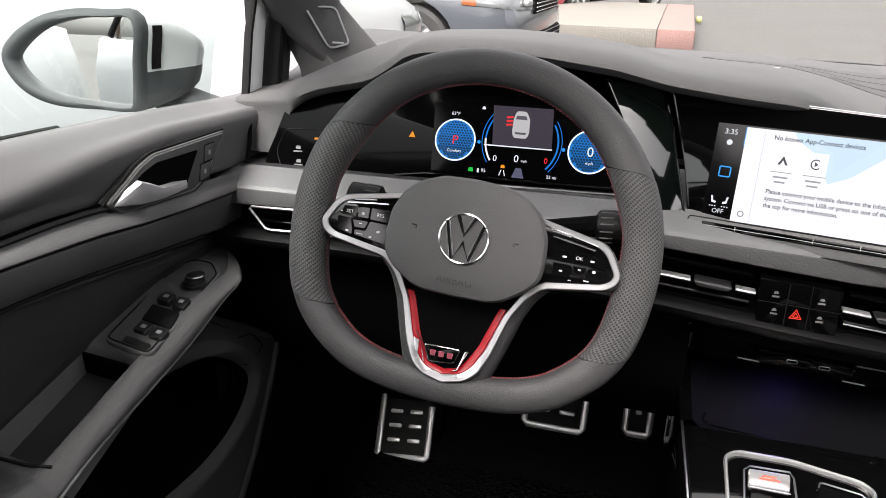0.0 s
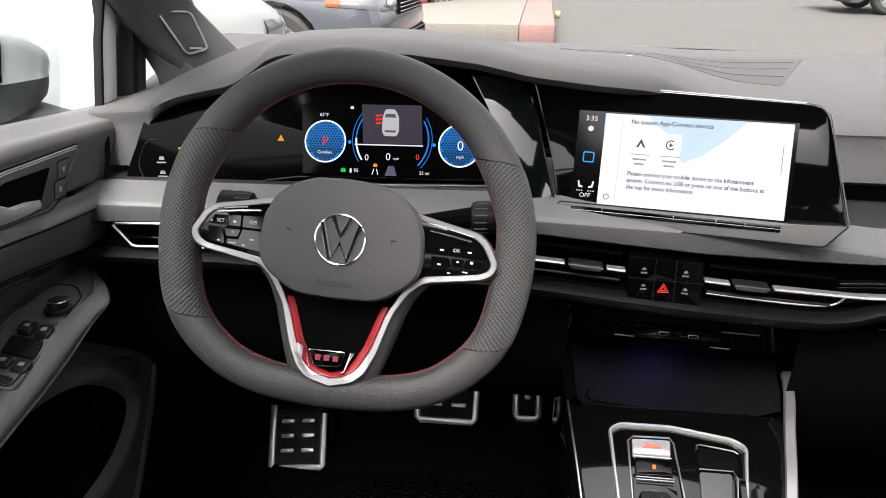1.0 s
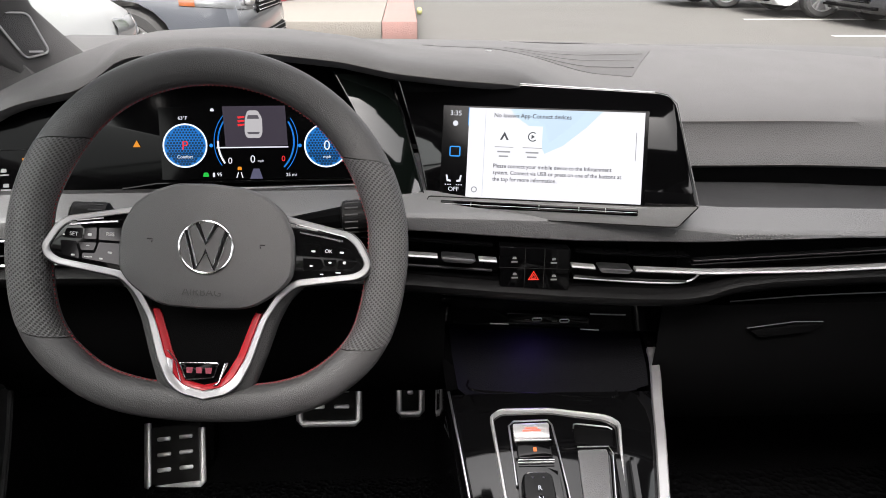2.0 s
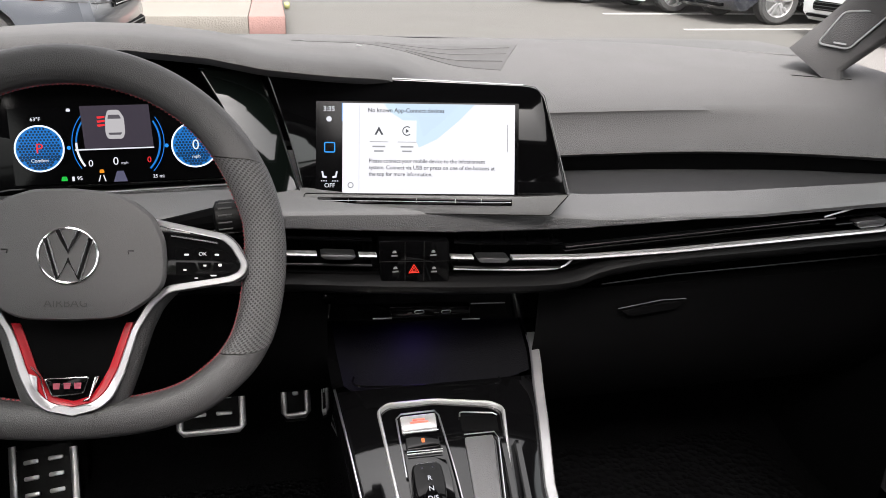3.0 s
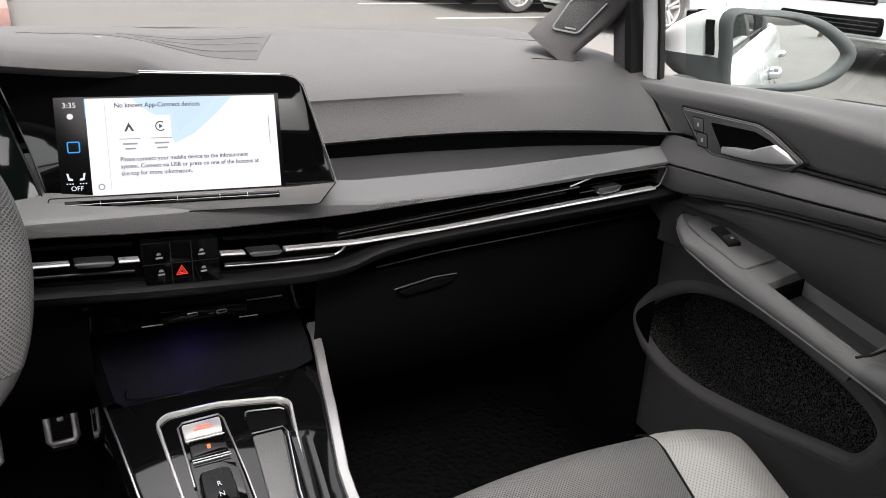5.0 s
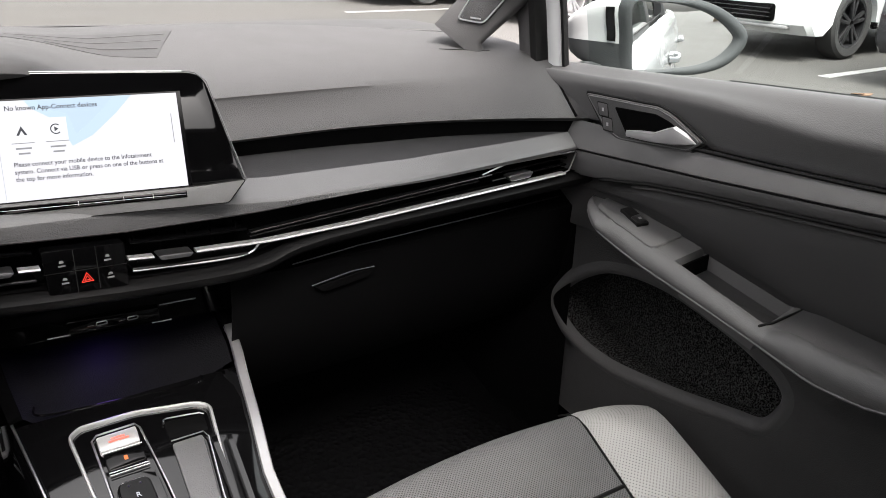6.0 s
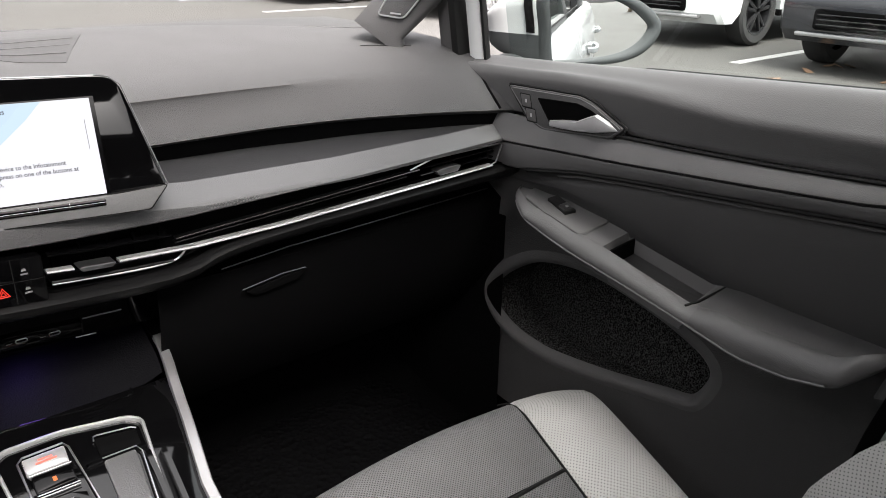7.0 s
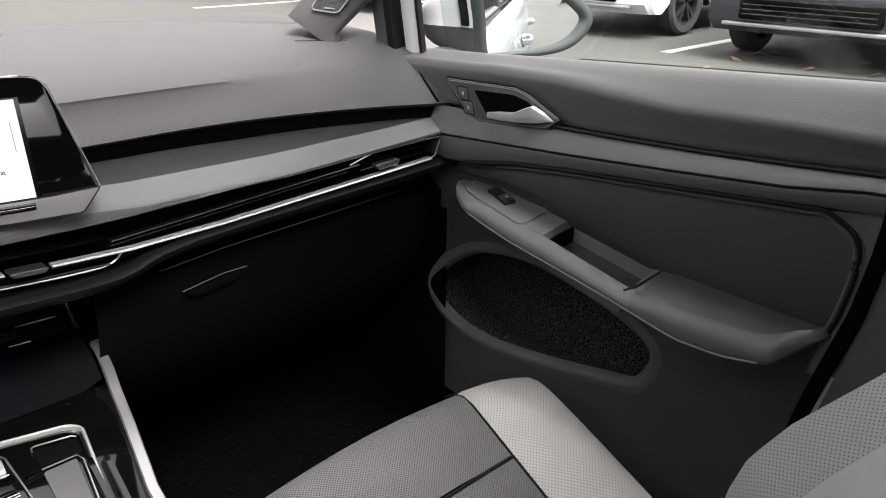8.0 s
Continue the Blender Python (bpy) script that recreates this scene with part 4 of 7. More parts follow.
for add in (add_r, add_l):
    add("armrest_seam", tube([(0.748, -0.246, arm_z(0.745, -0.246) + 0.0015), (0.72, -0.243, arm_z(0.72, -0.243) + 0.001), (0.68, -0.238, arm_z(0.68, -0.238) + 0.0015), (0.661, -0.231, arm_z(0.66, -0.231) + 0.0015)], 0.0018, 5), RUBBER)

# ---- steering wheel ----
WHEEL = frame_at((-0.357, 0, 0.95), -5.15, 18.4, -6)
wheel = thing("steering_wheel", "black leather sports steering wheel with perforated grips and red stitching", "steering wheel", turn=WHEEL)
KEY_PRINT = material("white_key_print", (0.4, 0.4, 0.4), 0.6)
PAD_GLOSS = material("button_pad_gloss", (0.0015, 0.0015, 0.0016), 0.07, vary=0.0, worn=0.0, spec=0.28)
COVER = material("airbag_cover_plastic", (0.058, 0.0575, 0.058), 0.62, grain=0.25, size=0.0008, kind="cell", patch=0.06, spec=0.35)


def rim_point(a):
    """The middle of the rim at the angle a, clockwise from its top: round above, fuller at the lower corners, flat below."""
    b = a % (2 * math.pi)
    k = max(math.exp(-((b - c) / 0.3) ** 2) for c in (2.12, 2 * math.pi - 2.12))
    x, y = (0.1645 + 0.0075 * k) * math.sin(a), (0.1655 + 0.0075 * k) * math.cos(a)
    low = -0.1605
    if y < low + 0.035:
        y = low + 0.035 * math.exp((y - low - 0.035) / 0.035)
    return Vector((x, y, 0.0))


def rim_section(a, grow=1.0):
    """The rim is thicker where the thumbs rest."""
    g = 0.0
    for c, wide in ((1.12, 0.35), (1.75, 0.55)):
        for m in (c, 2 * math.pi - c):
            g = max(g, math.exp(-((a - m) / wide) ** 2))
    out = []
    for j in range(20):
        q = 2 * math.pi * j / 20
        c, s = math.cos(q), math.sin(q)
        out.append((math.copysign(abs(c) ** 0.85, c) * (0.0172 + 0.0022 * g) * grow - 0.0022 * g, math.copysign(abs(s) ** 0.85, s) * (0.0165 + 0.0015 * g) * grow))
    return out


def rim_piece(a0, k0, a1, k1, n, grow=1.0):
    """A stretch of the rim whose ends are cut aslant: k0 and k1 turn the outer side further on."""
    rows = []
    for i in range(n + 1):
        t = i / n
        row = []
        for j in range(20):
            side = math.cos(2 * math.pi * j / 20)
            a = a0 + (a1 - a0) * t + side * (k0 * (1 - t) ** 3 + k1 * t ** 3)
            f = (rim_point(a + 0.01) - rim_point(a - 0.01)).normalized()
            s = f.cross(Vector((0, 0, 1)))
            u, w = rim_section(a % (2 * math.pi), grow)[j]
            row.append(tuple(rim_point(a) - s * u + Vector((0, 0, w))))
        rows.append(row)
    return loft(rows, close=True)


gr0, gr1, sk = radians(57), radians(122), radians(5.5)
gl0, gl1 = 2 * math.pi - gr1, 2 * math.pi - gr0
part("rim_top", rim_piece(gl1 - 2 * math.pi, -sk, gr0, sk, 64), LEATHER, wheel, "smooth black leather upper rim", local=True)
part("rim_bottom", rim_piece(gr1, -sk, gl0, sk, 72), LEATHER, wheel, "smooth black leather flat-bottomed rim", local=True)
for a0, a1, k0, k1 in ((gr0 + 0.006, gr1 - 0.006, sk, -sk), (gl0 + 0.006, gl1 - 0.006, sk, -sk)):
    part("grip", rim_piece(a0, k0, a1, k1, 40, 1.02), PERF, wheel, "perforated black leather grip", local=True)
# red thread round the inside of the rim
bm = bmesh.new()
thread = bpy.data.meshes.new("thread")
for k in range(230):
    a = 2 * math.pi * k / 230
    f = (rim_point(a + 0.01) - rim_point(a - 0.01)).normalized()
    s = f.cross(Vector((0, 0, 1)))
    inner = max(-u for u, w in rim_section(a))
    p = rim_point(a) + s * (inner - 0.0002) + Vector((0, 0, 0.0015))
    b2 = box(p, (0.0036, 0.0013, 0.0013), 0, Matrix.Rotation(math.atan2(f.y, f.x) + 0.5, 4, "Z"))
    b2.to_mesh(thread)
    bm.from_mesh(thread)
part("stitching", bm, STITCH, wheel, "dark red stitching inside the rim", local=True)

# one silver line runs round both button pads and down the lower spoke
def bend(pts, r, n=4):
    """An open line (u, v) with its corners rounded by r."""
    out = [tuple(pts[0])]
    for i in range(1, len(pts) - 1):
        a, b, c = (Vector(pts[i + k]) for k in (-1, 0, 1))
        d = min(r, (a - b).length * 0.45, (c - b).length * 0.45)
        p, q = b + (a - b).normalized() * d, b + (c - b).normalized() * d
        out += [tuple((1 - t) ** 2 * p + 2 * t * (1 - t) * b + t * t * q) for t in [j / n for j in range(n + 1)]]
    return out + [tuple(pts[-1])]


def both(pts):
    """A line of the right half, with its mirror image, from left to right."""
    return [(-u, v) for u, v in pts] + list(reversed(pts))[1:]


S_OUT = [(0.062, 0.0322), (0.1255, 0.0197), (0.1355, 0.0118), (0.1468, -0.0082), (0.1432, -0.0178), (0.1335, -0.0238), (0.0785, -0.0332), (0.065, -0.046), (0.053, -0.0665), (0.042, -0.106), (0.033, -0.1265), (0.022, -0.1365), (0.0, -0.142)]
S_IN = [(0.064, 0.0266), (0.122, 0.0151), (0.1302, 0.0083), (0.1402, -0.0085), (0.1375, -0.0148), (0.1302, -0.0188), (0.0752, -0.0276), (0.0598, -0.0425), (0.047, -0.0655), (0.0357, -0.1025), (0.0268, -0.121), (0.0172, -0.13), (0.0, -0.1338)]


def ribbon(a, b, w0, w1, low):
    rows = [[(p[0], p[1], low) for p in a], [(p[0], p[1], w0 - 0.001) for p in a], [(0.85 * p[0] + 0.15 * q[0], 0.85 * p[1] + 0.15 * q[1], w0) for p, q in zip(a, b)], [(0.15 * p[0] + 0.85 * q[0], 0.15 * p[1] + 0.85 * q[1], w1) for p, q in zip(a, b)], [(q[0], q[1], w1 - 0.001) for q in b], [(q[0], q[1], low) for q in b]]
    return loft(rows)


part("spoke_frame", ribbon(both(bend(S_OUT, 0.006)), both(bend(S_IN, 0.006)), 0.019, 0.0185, 0.004), SATIN, wheel, "satin silver line round the button pads and lower spoke", local=True)
for sgn in (1, -1):
    pts = [(sgn * u, v) for u, v in ((0.05, 0.031), (0.124, 0.018), (0.1335, 0.01), (0.1435, -0.0083), (0.1405, -0.0165), (0.132, -0.0215), (0.077, -0.0305), (0.05, -0.04))]
    pts = pts if sgn > 0 else pts[::-1]
    part("spoke", prism(rounded([(1.04 * u, 1.12 * v - 0.001) for u, v in pts], 0.006), 0.024, None, 0.003, up=0.0135), SOFT_DARK, wheel, "black plastic wheel spoke", local=True)
    pad = part("button_pad", prism(rounded(pts, 0.005), 0.012, None, 0.001, up=0.0165), PAD_GLOSS, wheel, "gloss black button pad", local=True)
    # slightly raised keys with narrow gaps between them
    if sgn < 0:
        keys = [[(-0.126, 0.0085), (-0.112, 0.0095), (-0.113, -0.0005), (-0.129, -0.0002)], [(-0.1105, 0.0096), (-0.1, 0.0105), (-0.1, -0.0005), (-0.1115, -0.0005)], [(-0.0985, 0.0105), (-0.076, 0.0115), (-0.076, -0.001), (-0.0985, -0.0008)], [(-0.131, -0.0025), (-0.1175, -0.0025), (-0.1145, -0.0125), (-0.114, -0.0185), (-0.129, -0.0155)], [(-0.1155, -0.0035), (-0.0995, -0.0032), (-0.102, -0.0105), (-0.113, -0.0108)], [(-0.098, -0.0025), (-0.078, -0.003), (-0.078, -0.0225), (-0.112, -0.018), (-0.112, -0.0128), (-0.101, -0.0125)]]
        marks = [(-0.106, 0.0038, 0.0022, 0.0016), (-0.107, -0.0062, 0.0016, 0.0006), (-0.1195, -0.0152, 0.0022, 0.0011), (-0.1065, -0.0163, 0.0045, 0.0006), (-0.0955, -0.0175, 0.0022, 0.0011), (-0.088, -0.0115, 0.0026, 0.0013), (-0.128, 0.0025, 0.0012, 0.0008)]
        words = [("SET", -0.1195, 0.0035), ("RES", -0.0885, 0.0048)]
        bright = [(-0.1235, 0.0118), (-0.1, 0.0152), (-0.082, 0.0172)]
    else:
        keys = [[(0.083, 0.007), (0.099, 0.0065), (0.099, -0.0045), (0.083, -0.0045)], [(0.1005, 0.0064), (0.112, 0.006), (0.1125, -0.0045), (0.1005, -0.0045)], [(0.1135, 0.006), (0.127, 0.004), (0.133, -0.0055), (0.1135, -0.0045)], [(0.083, -0.0062), (0.1, -0.0062), (0.103, -0.0135), (0.1, -0.0165), (0.084, -0.0185)], [(0.1015, -0.0062), (0.1145, -0.0062), (0.1125, -0.0128), (0.104, -0.0128)], [(0.116, -0.0062), (0.134, -0.007), (0.13, -0.0135), (0.115, -0.0155)]]
        marks = [(0.0923, 0.0005, 0.0026, 0.0013), (0.1185, 0.0008, 0.0026, 0.0013), (0.0912, -0.0132, 0.0022, 0.0012), (0.1082, -0.0092, 0.0018, 0.0012), (0.1215, -0.0086, 0.002, 0.0018), (0.101, -0.0205, 0.0022, 0.0007), (0.116, -0.0182, 0.0035, 0.0009)]
        words = [("OK", 0.1062, 0.0012)]
        bright = [(0.079, 0.0172), (0.1, 0.0143), (0.119, 0.0112)]
    for o in keys:
        o = o if sum(o[i][0] * o[(i + 1) % len(o)][1] - o[(i + 1) % len(o)][0] * o[i][1] for i in range(len(o))) > 0 else o[::-1]
        part("key", prism(rounded(o, 0.0012, 2), 0.001, None, 0.0003, 1, up=0.0171), PAD_GLOSS, pad, local=True)
    for u, v, a, b in marks:
        part("key_symbol", prism(rounded([(u - 0.75 * a, v - 0.7 * b), (u + 0.75 * a, v - 0.7 * b), (u + 0.75 * a, v + 0.7 * b), (u - 0.75 * a, v + 0.7 * b)], 0.0006, 2), 0.0003, None, up=0.0174), KEY_PRINT, pad, "pale printed symbol", local=True)
    for word, u, v in words:
        text(word, 0.0048, WHEEL @ Matrix.Translation((u, v, 0.0172)), KEY_PRINT, pad, "key_lettering", "CENTER", 0.0001)
    part("rocker", tube([(u, v, 0.0172) for u, v in bright], 0.0013, 6), CHROME, pad, "thin bright rocker edge", local=True)
    part("rocker", tube([(0.95 * u, v + (0.004 if sgn < 0 else 0.0055), 0.0168) for u, v in bright[:2]], 0.0008, 6), SATIN, pad, local=True)

# lower spoke: grey flanks, red inlay, gloss field and badge
FLANK = [(0.083, -0.036), (0.071, -0.05), (0.062, -0.07), (0.052, -0.106), (0.043, -0.134), (0.028, -0.148), (0.0, -0.1515)]
LINE = both(bend([S_OUT[6]] + S_OUT[7:10] + S_OUT[10:], 0.006))
OUTER = both(bend(FLANK, 0.006))
rows = [[(u * 1.03, v * 1.005, -0.016) for u, v in OUTER], [(u, v, 0.002) for u, v in OUTER], [(0.6 * p[0] + 0.4 * q[0], 0.6 * p[1] + 0.4 * q[1], 0.009) for p, q in zip(OUTER, LINE)], [(u, v, 0.0135) for u, v in LINE], [(0.97 * u, v, 0.008) for u, v in LINE]]
part("spoke_flank", loft(rows), SOFT, wheel, "grey-black flank of the lower spoke", local=True)
RED_OUT = [(0.0488, -0.06), (0.047, -0.0655), (0.0357, -0.1025), (0.0268, -0.121), (0.0172, -0.13), (0.0, -0.1338)]
RED_IN = [(0.0425, -0.06), (0.0402, -0.0655), (0.029, -0.1005), (0.0195, -0.118), (0.0135, -0.1255), (0.0, -0.1292)]
part("red_inlay", ribbon(both(bend(RED_OUT, 0.004)), both(bend(RED_IN, 0.004)), 0.0175, 0.0155, 0.0), RED, wheel, "bright red lacquered inlay", local=True)
part("gloss_field", prism(both(bend(RED_IN, 0.004)) + [(0.048, -0.035), (-0.048, -0.035)], 0.01, None, up=0.0125), HARD, wheel, "black field of the lower spoke", local=True)
BADGE = [(-0.0225, -0.1085), (0.0125, -0.1075), (0.0085, -0.1215), (-0.0165, -0.1235)]
bd = part("badge", prism(rounded(BADGE[::-1], 0.002), 0.006, None, 0.0006, up=0.0175), PIANO, wheel, "small black badge with a bright edge and red bars", local=True)
part("badge_edge", tube([(u, v, 0.0176) for u, v in rounded(BADGE, 0.002)], 0.0006, 5, True), CHROME, bd, local=True)
for u in (-0.013, -0.0045, 0.004):
    part("badge_bar", prism([(u - 0.0026, -0.1175), (u + 0.0022, -0.1175), (u + 0.0028, -0.1122), (u - 0.003, -0.1122)], 0.0006, None, up=0.0181), material("dull_red_print", (0.2, 0.03, 0.05), 0.4), bd, local=True)
part("bright_slash", prism([(0.0128, -0.1255), (0.0175, -0.1075), (0.0215, -0.1065), (0.013, -0.1285), (0.0075, -0.1285)], 0.004, None, 0.0006, up=0.0185), CHROME, wheel, "bright slanted strip", local=True)
part("bright_slash", tube([(-0.0335, -0.0975, 0.0165), (-0.026, -0.1065, 0.017), (-0.0235, -0.1165, 0.0175), (-0.0205, -0.1255, 0.0175)], 0.0007, 5), CHROME, wheel, "thin bright edge", local=True)
# Satin patch shaped as the highlight on the chrome piece beside the badge.
part("bright_slash", prism([(-0.0345, -0.1035), (-0.031, -0.1185), (-0.0275, -0.122), (-0.0282, -0.106)], 0.003, None, 0.0006, up=0.0182), SATIN, wheel, local=True)
# airbag cover: a flat six-sided face over a steep dark skirt
AIR = [(0.0, 0.0562), (0.03, 0.0545), (0.05, 0.047), (0.066, 0.034), (0.0752, 0.014), (0.0772, -0.01), (0.0755, -0.0255), (0.066, -0.0375), (0.0465, -0.051), (0.034, -0.0552), (0.0, -0.0566)]
AIR = AIR + [(-u, v) for u, v in reversed(AIR[1:-1])]
face = rounded(AIR, 0.006, 3)
rows = []
for k, drop, w in ((0.9, 0.0, 0.0), (0.97, 0.0, 0.012), (1.0, 0.0, 0.027), (0.998, 0.0, 0.0315), (0.982, 0.0, 0.036), (0.955, 0.0, 0.0385), (0.85, 0.0, 0.0412), (0.65, 0.0, 0.0438), (0.35, 0.0, 0.0454), (0.02, 0.0, 0.046)):
    rows.append([(u * k, v * k, w) for u, v in face])
cover = part("airbag_cover", loft(rows, close=True, caps=True), COVER, wheel, "matt black airbag cover", local=True, sharp=28)
part("emblem_ring", tube([(0.0228 * math.cos(a), 0.0228 * math.sin(a), 0.0462) for a in [2 * math.pi * k / 40 for k in range(40)]], 0.0012, 8, True), CHROME, cover, "chrome emblem ring", local=True)
part("emblem_field", prism([(0.0225 * math.cos(2 * math.pi * k / 32), 0.0225 * math.sin(2 * math.pi * k / 32)) for k in range(32)], 0.002, None, up=0.0462), COVER, cover, local=True)
EMBLEM = material("dark_emblem_chrome", (0.16, 0.16, 0.165), 0.12, metal=1.0, vary=0.0, worn=0.0)
for line in ([(-0.0082, 0.0208), (0.0, 0.0035), (0.0082, 0.0208)], [(-0.0172, 0.0145), (-0.0078, -0.0195), (0.0, -0.0035), (0.0078, -0.0195), (0.0172, 0.0145)]):
    part("emblem_line", sweep([Vector((u, v, 0.0468)) for u, v in line], [(-0.0019, -0.001), (0.0019, -0.001), (0.0019, 0.0004), (0.0011, 0.001), (-0.0011, 0.001), (-0.0019, 0.0004)]), EMBLEM, cover, "dark chrome emblem lines", local=True)
    for off in (-0.0021, 0.0021):
        part("emblem_line", sweep([Vector((u, v, 0.0472)) for u, v in line], [(off - 0.0004, -0.001), (off + 0.0004, -0.001), (off + 0.0004, 0.0003), (off - 0.0004, 0.0003)]), CHROME, cover, local=True)
tm = WHEEL @ Matrix.Translation((-0.002, -0.0402, 0.0428))
text("AIRBAG", 0.0098, tm, DEMIST, cover, "airbag_lettering", "CENTER", 0.0006)
for sgn in (-1, 1):
    part("horn_mark", tube([(sgn * 0.0505, 0.0045, 0.0439), (sgn * 0.046, 0.0045, 0.0441), (sgn * 0.0465, 0.0015, 0.0441)], 0.0005, 4), LIP_BLACK, cover, local=True)
# column and stalks
part("column", sweep([WHEEL @ Vector((0, 0, 0.0)), WHEEL @ Vector((0, 0, -0.06)), WHEEL @ Vector((0, 0, -0.17))], circle(0.05, 16, 0.045), up=(0, 0, 1)), HARD, wheel, "black steering column shroud")
for sgn in (-1, 1):
    cx = WHEEL.translation.x
    p0, p1, p2 = Vector((cx + sgn * 0.05, 0.065, 0.945)), Vector((cx + sgn * 0.115, 0.062, 0.955)), Vector((cx + sgn * 0.152, 0.06, 0.958))
    st = part("stalk", sweep([p0, 0.5 * (p0 + p1), p1], lambda t: circle(0.007 + 0.004 * t, 10)), HARD, wheel, "black control stalk")
    part("stalk_knob", sweep([p1, p1.lerp(p2, 0.06), p1.lerp(p2, 0.5), p1.lerp(p2, 0.94), p2], lambda t: circle(0.0165 if 0.05 < t < 0.95 else 0.013, 20)), LIP_BLACK, st, "ribbed stalk knob")
    for k in range(14):
        a = 2 * math.pi * k / 14
        off = Vector((0, 0.0163 * math.cos(a), 0.0163 * math.sin(a)))
        part("knob_rib", tube([p1.lerp(p2, 0.1) + off, p1.lerp(p2, 0.45) + off], 0.0011, 5), SOFT, st)

# ---- infotainment screen ----
screen = thing("infotainment_screen", "wide black touchscreen with a bright white page", "screen", turn=INFO)
SCREEN_GLOSS = material("screen_housing_gloss", (0.001, 0.001, 0.0011), 0.05, vary=0.0, worn=0.0, spec=0.35)
HOUSE = [(-0.195, 0.087), (0.108, 0.0765), (0.121, 0.0735), (0.1295, 0.064), (0.16, -0.052), (-0.152, -0.0525), (-0.165, 0.0)]
part("housing", prism(rounded(HOUSE, 0.006), 0.05, None, 0.002), SCREEN_GLOSS, screen, "gloss black screen housing", local=True)
part("housing_edge", tube([(-0.19, 0.0875, -0.001), (-0.05, 0.0828, -0.001), (0.105, 0.0772, -0.001)], 0.0007, 6), SATIN, screen, "thin bright edge", local=True)
part("housing_edge", tube([(0.105, 0.0772, -0.001), (0.119, 0.075, -0.001), (0.1305, 0.065, -0.001), (0.1612, -0.052, -0.001)], 0.0008, 6), TRIM, screen, "thin dark edge", local=True)
PAGE = glow("white_page", (0.95, 0.94, 1.0), 0.98)
PAGE_BLUE = glow("pale_blue_page", (0.66, 0.82, 1.0), 0.95)
INK = glow("dark_screen_ink", (0.14, 0.14, 0.16), 0.6)
GREY_INK = glow("grey_screen_ink", (0.5, 0.5, 0.53), 0.7)
LIT = glow("white_symbol", (0.9, 0.92, 1.0), 0.9)
BLUE = glow("blue_symbol", (0.05, 0.4, 1.0), 0.9)


def flat(name, pts, mat, parent, up, label=""):
    return part(name, prism(pts, 0.0002, None, up=up), mat, parent, label, local=True)


disp = flat("display", [(-0.137, 0.0548), (0.1, 0.0548), (0.1, -0.0528), (-0.137, -0.0528)], material("black_display", (0.001, 0.001, 0.0012), 0.12, vary=0.0, worn=0.0, spec=0.25), screen, 0.0008, "dark display panel")
flat("page", [(-0.1062, 0.053), (0.0955, 0.053), (0.0955, -0.0518), (-0.1062, -0.0518)], PAGE, screen, 0.0012, "bright white page")
flat("blue_wash", [(-0.058, 0.0528), (0.048, 0.0528), (0.03, 0.034), (0.004, 0.012), (-0.017, 0.002), (-0.03, 0.03), (-0.052, 0.044)], glow("faint_blue_page", (0.68, 0.85, 1.0), 0.95), screen, 0.0014)
flat("blue_wash", [(-0.046, 0.0527), (0.03, 0.0527), (0.012, 0.034), (-0.012, 0.014), (-0.018, 0.036), (-0.042, 0.0445)], PAGE_BLUE, screen, 0.0015)
flat("page_edge", [(-0.087, 0.05), (-0.0865, 0.05), (-0.0865, -0.05), (-0.087, -0.05)], glow("page_shadow", (0.75, 0.78, 0.85), 0.8), screen, 0.0014)
flat("tab_mark", [(-0.107, 0.053), (-0.1062, 0.053), (-0.1062, 0.032), (-0.107, 0.032)], BLUE, screen, 0.0013)
for u, wid in ((-0.0638, 0.0215), (-0.031, 0.022)):
    flat("tile", [(u - wid / 2, 0.0335), (u + wid / 2, 0.0335), (u + wid / 2, 0.009), (u - wid / 2, 0.009)], glow("white_tile", (0.95, 0.96, 1.0), 1.0), screen, 0.0017, "white menu tile")
    flat("tile_line", [(u - wid / 2, 0.0087), (u + wid / 2, 0.0087), (u + wid / 2, 0.0079), (u - wid / 2, 0.0079)], GREY_INK, screen, 0.0018)
    for v, k in ((0.0028, 0.0075), (-0.0025, 0.0055)):
        flat("label_bar", [(u - k, v + 0.0009), (u + k, v + 0.0009), (u + k, v - 0.0009), (u - k, v - 0.0009)], GREY_INK, screen, 0.0018)
flat("tile_symbol", [(-0.0638, 0.0262), (-0.0586, 0.0165), (-0.0612, 0.0165), (-0.0638, 0.0215), (-0.0664, 0.0165), (-0.069, 0.0165)], INK, screen, 0.002)
part("tile_symbol", tube([(-0.031 + 0.005 * math.cos(a), 0.0212 + 0.005 * math.sin(a), 0.002) for a in [0.9 + 4.6 * k / 16 for k in range(17)]], 0.0006, 4), INK, screen, local=True)
flat("tile_symbol", [(-0.0325, 0.0238), (-0.0285, 0.0212), (-0.0325, 0.0186)], INK, screen, 0.002)
for words, u, v, size in (("No known App-Connect devices", -0.077, 0.0448, 0.0072), ("Please connect your mobile device to the Infotainment", -0.0755, -0.014, 0.0066), ("system. Connect via USB or press on one of the buttons at", -0.0755, -0.0217, 0.0066), ("the top for more information.", -0.0755, -0.0294, 0.0066)):
    text(words, size, INFO @ Matrix.Translation((u, v, 0.0018)) @ Matrix.Diagonal((0.93, 1, 1, 1)), INK, screen, "page_lettering", bold=0.0001)
text("3:35", 0.0082, INFO @ Matrix.Translation((-0.1218, 0.0458, 0.0018)), LIT, screen, "clock_lettering", "CENTER")
text("OFF", 0.0072, INFO @ Matrix.Translation((-0.1208, -0.0432, 0.0018)), LIT, screen, "off_lettering", "CENTER")
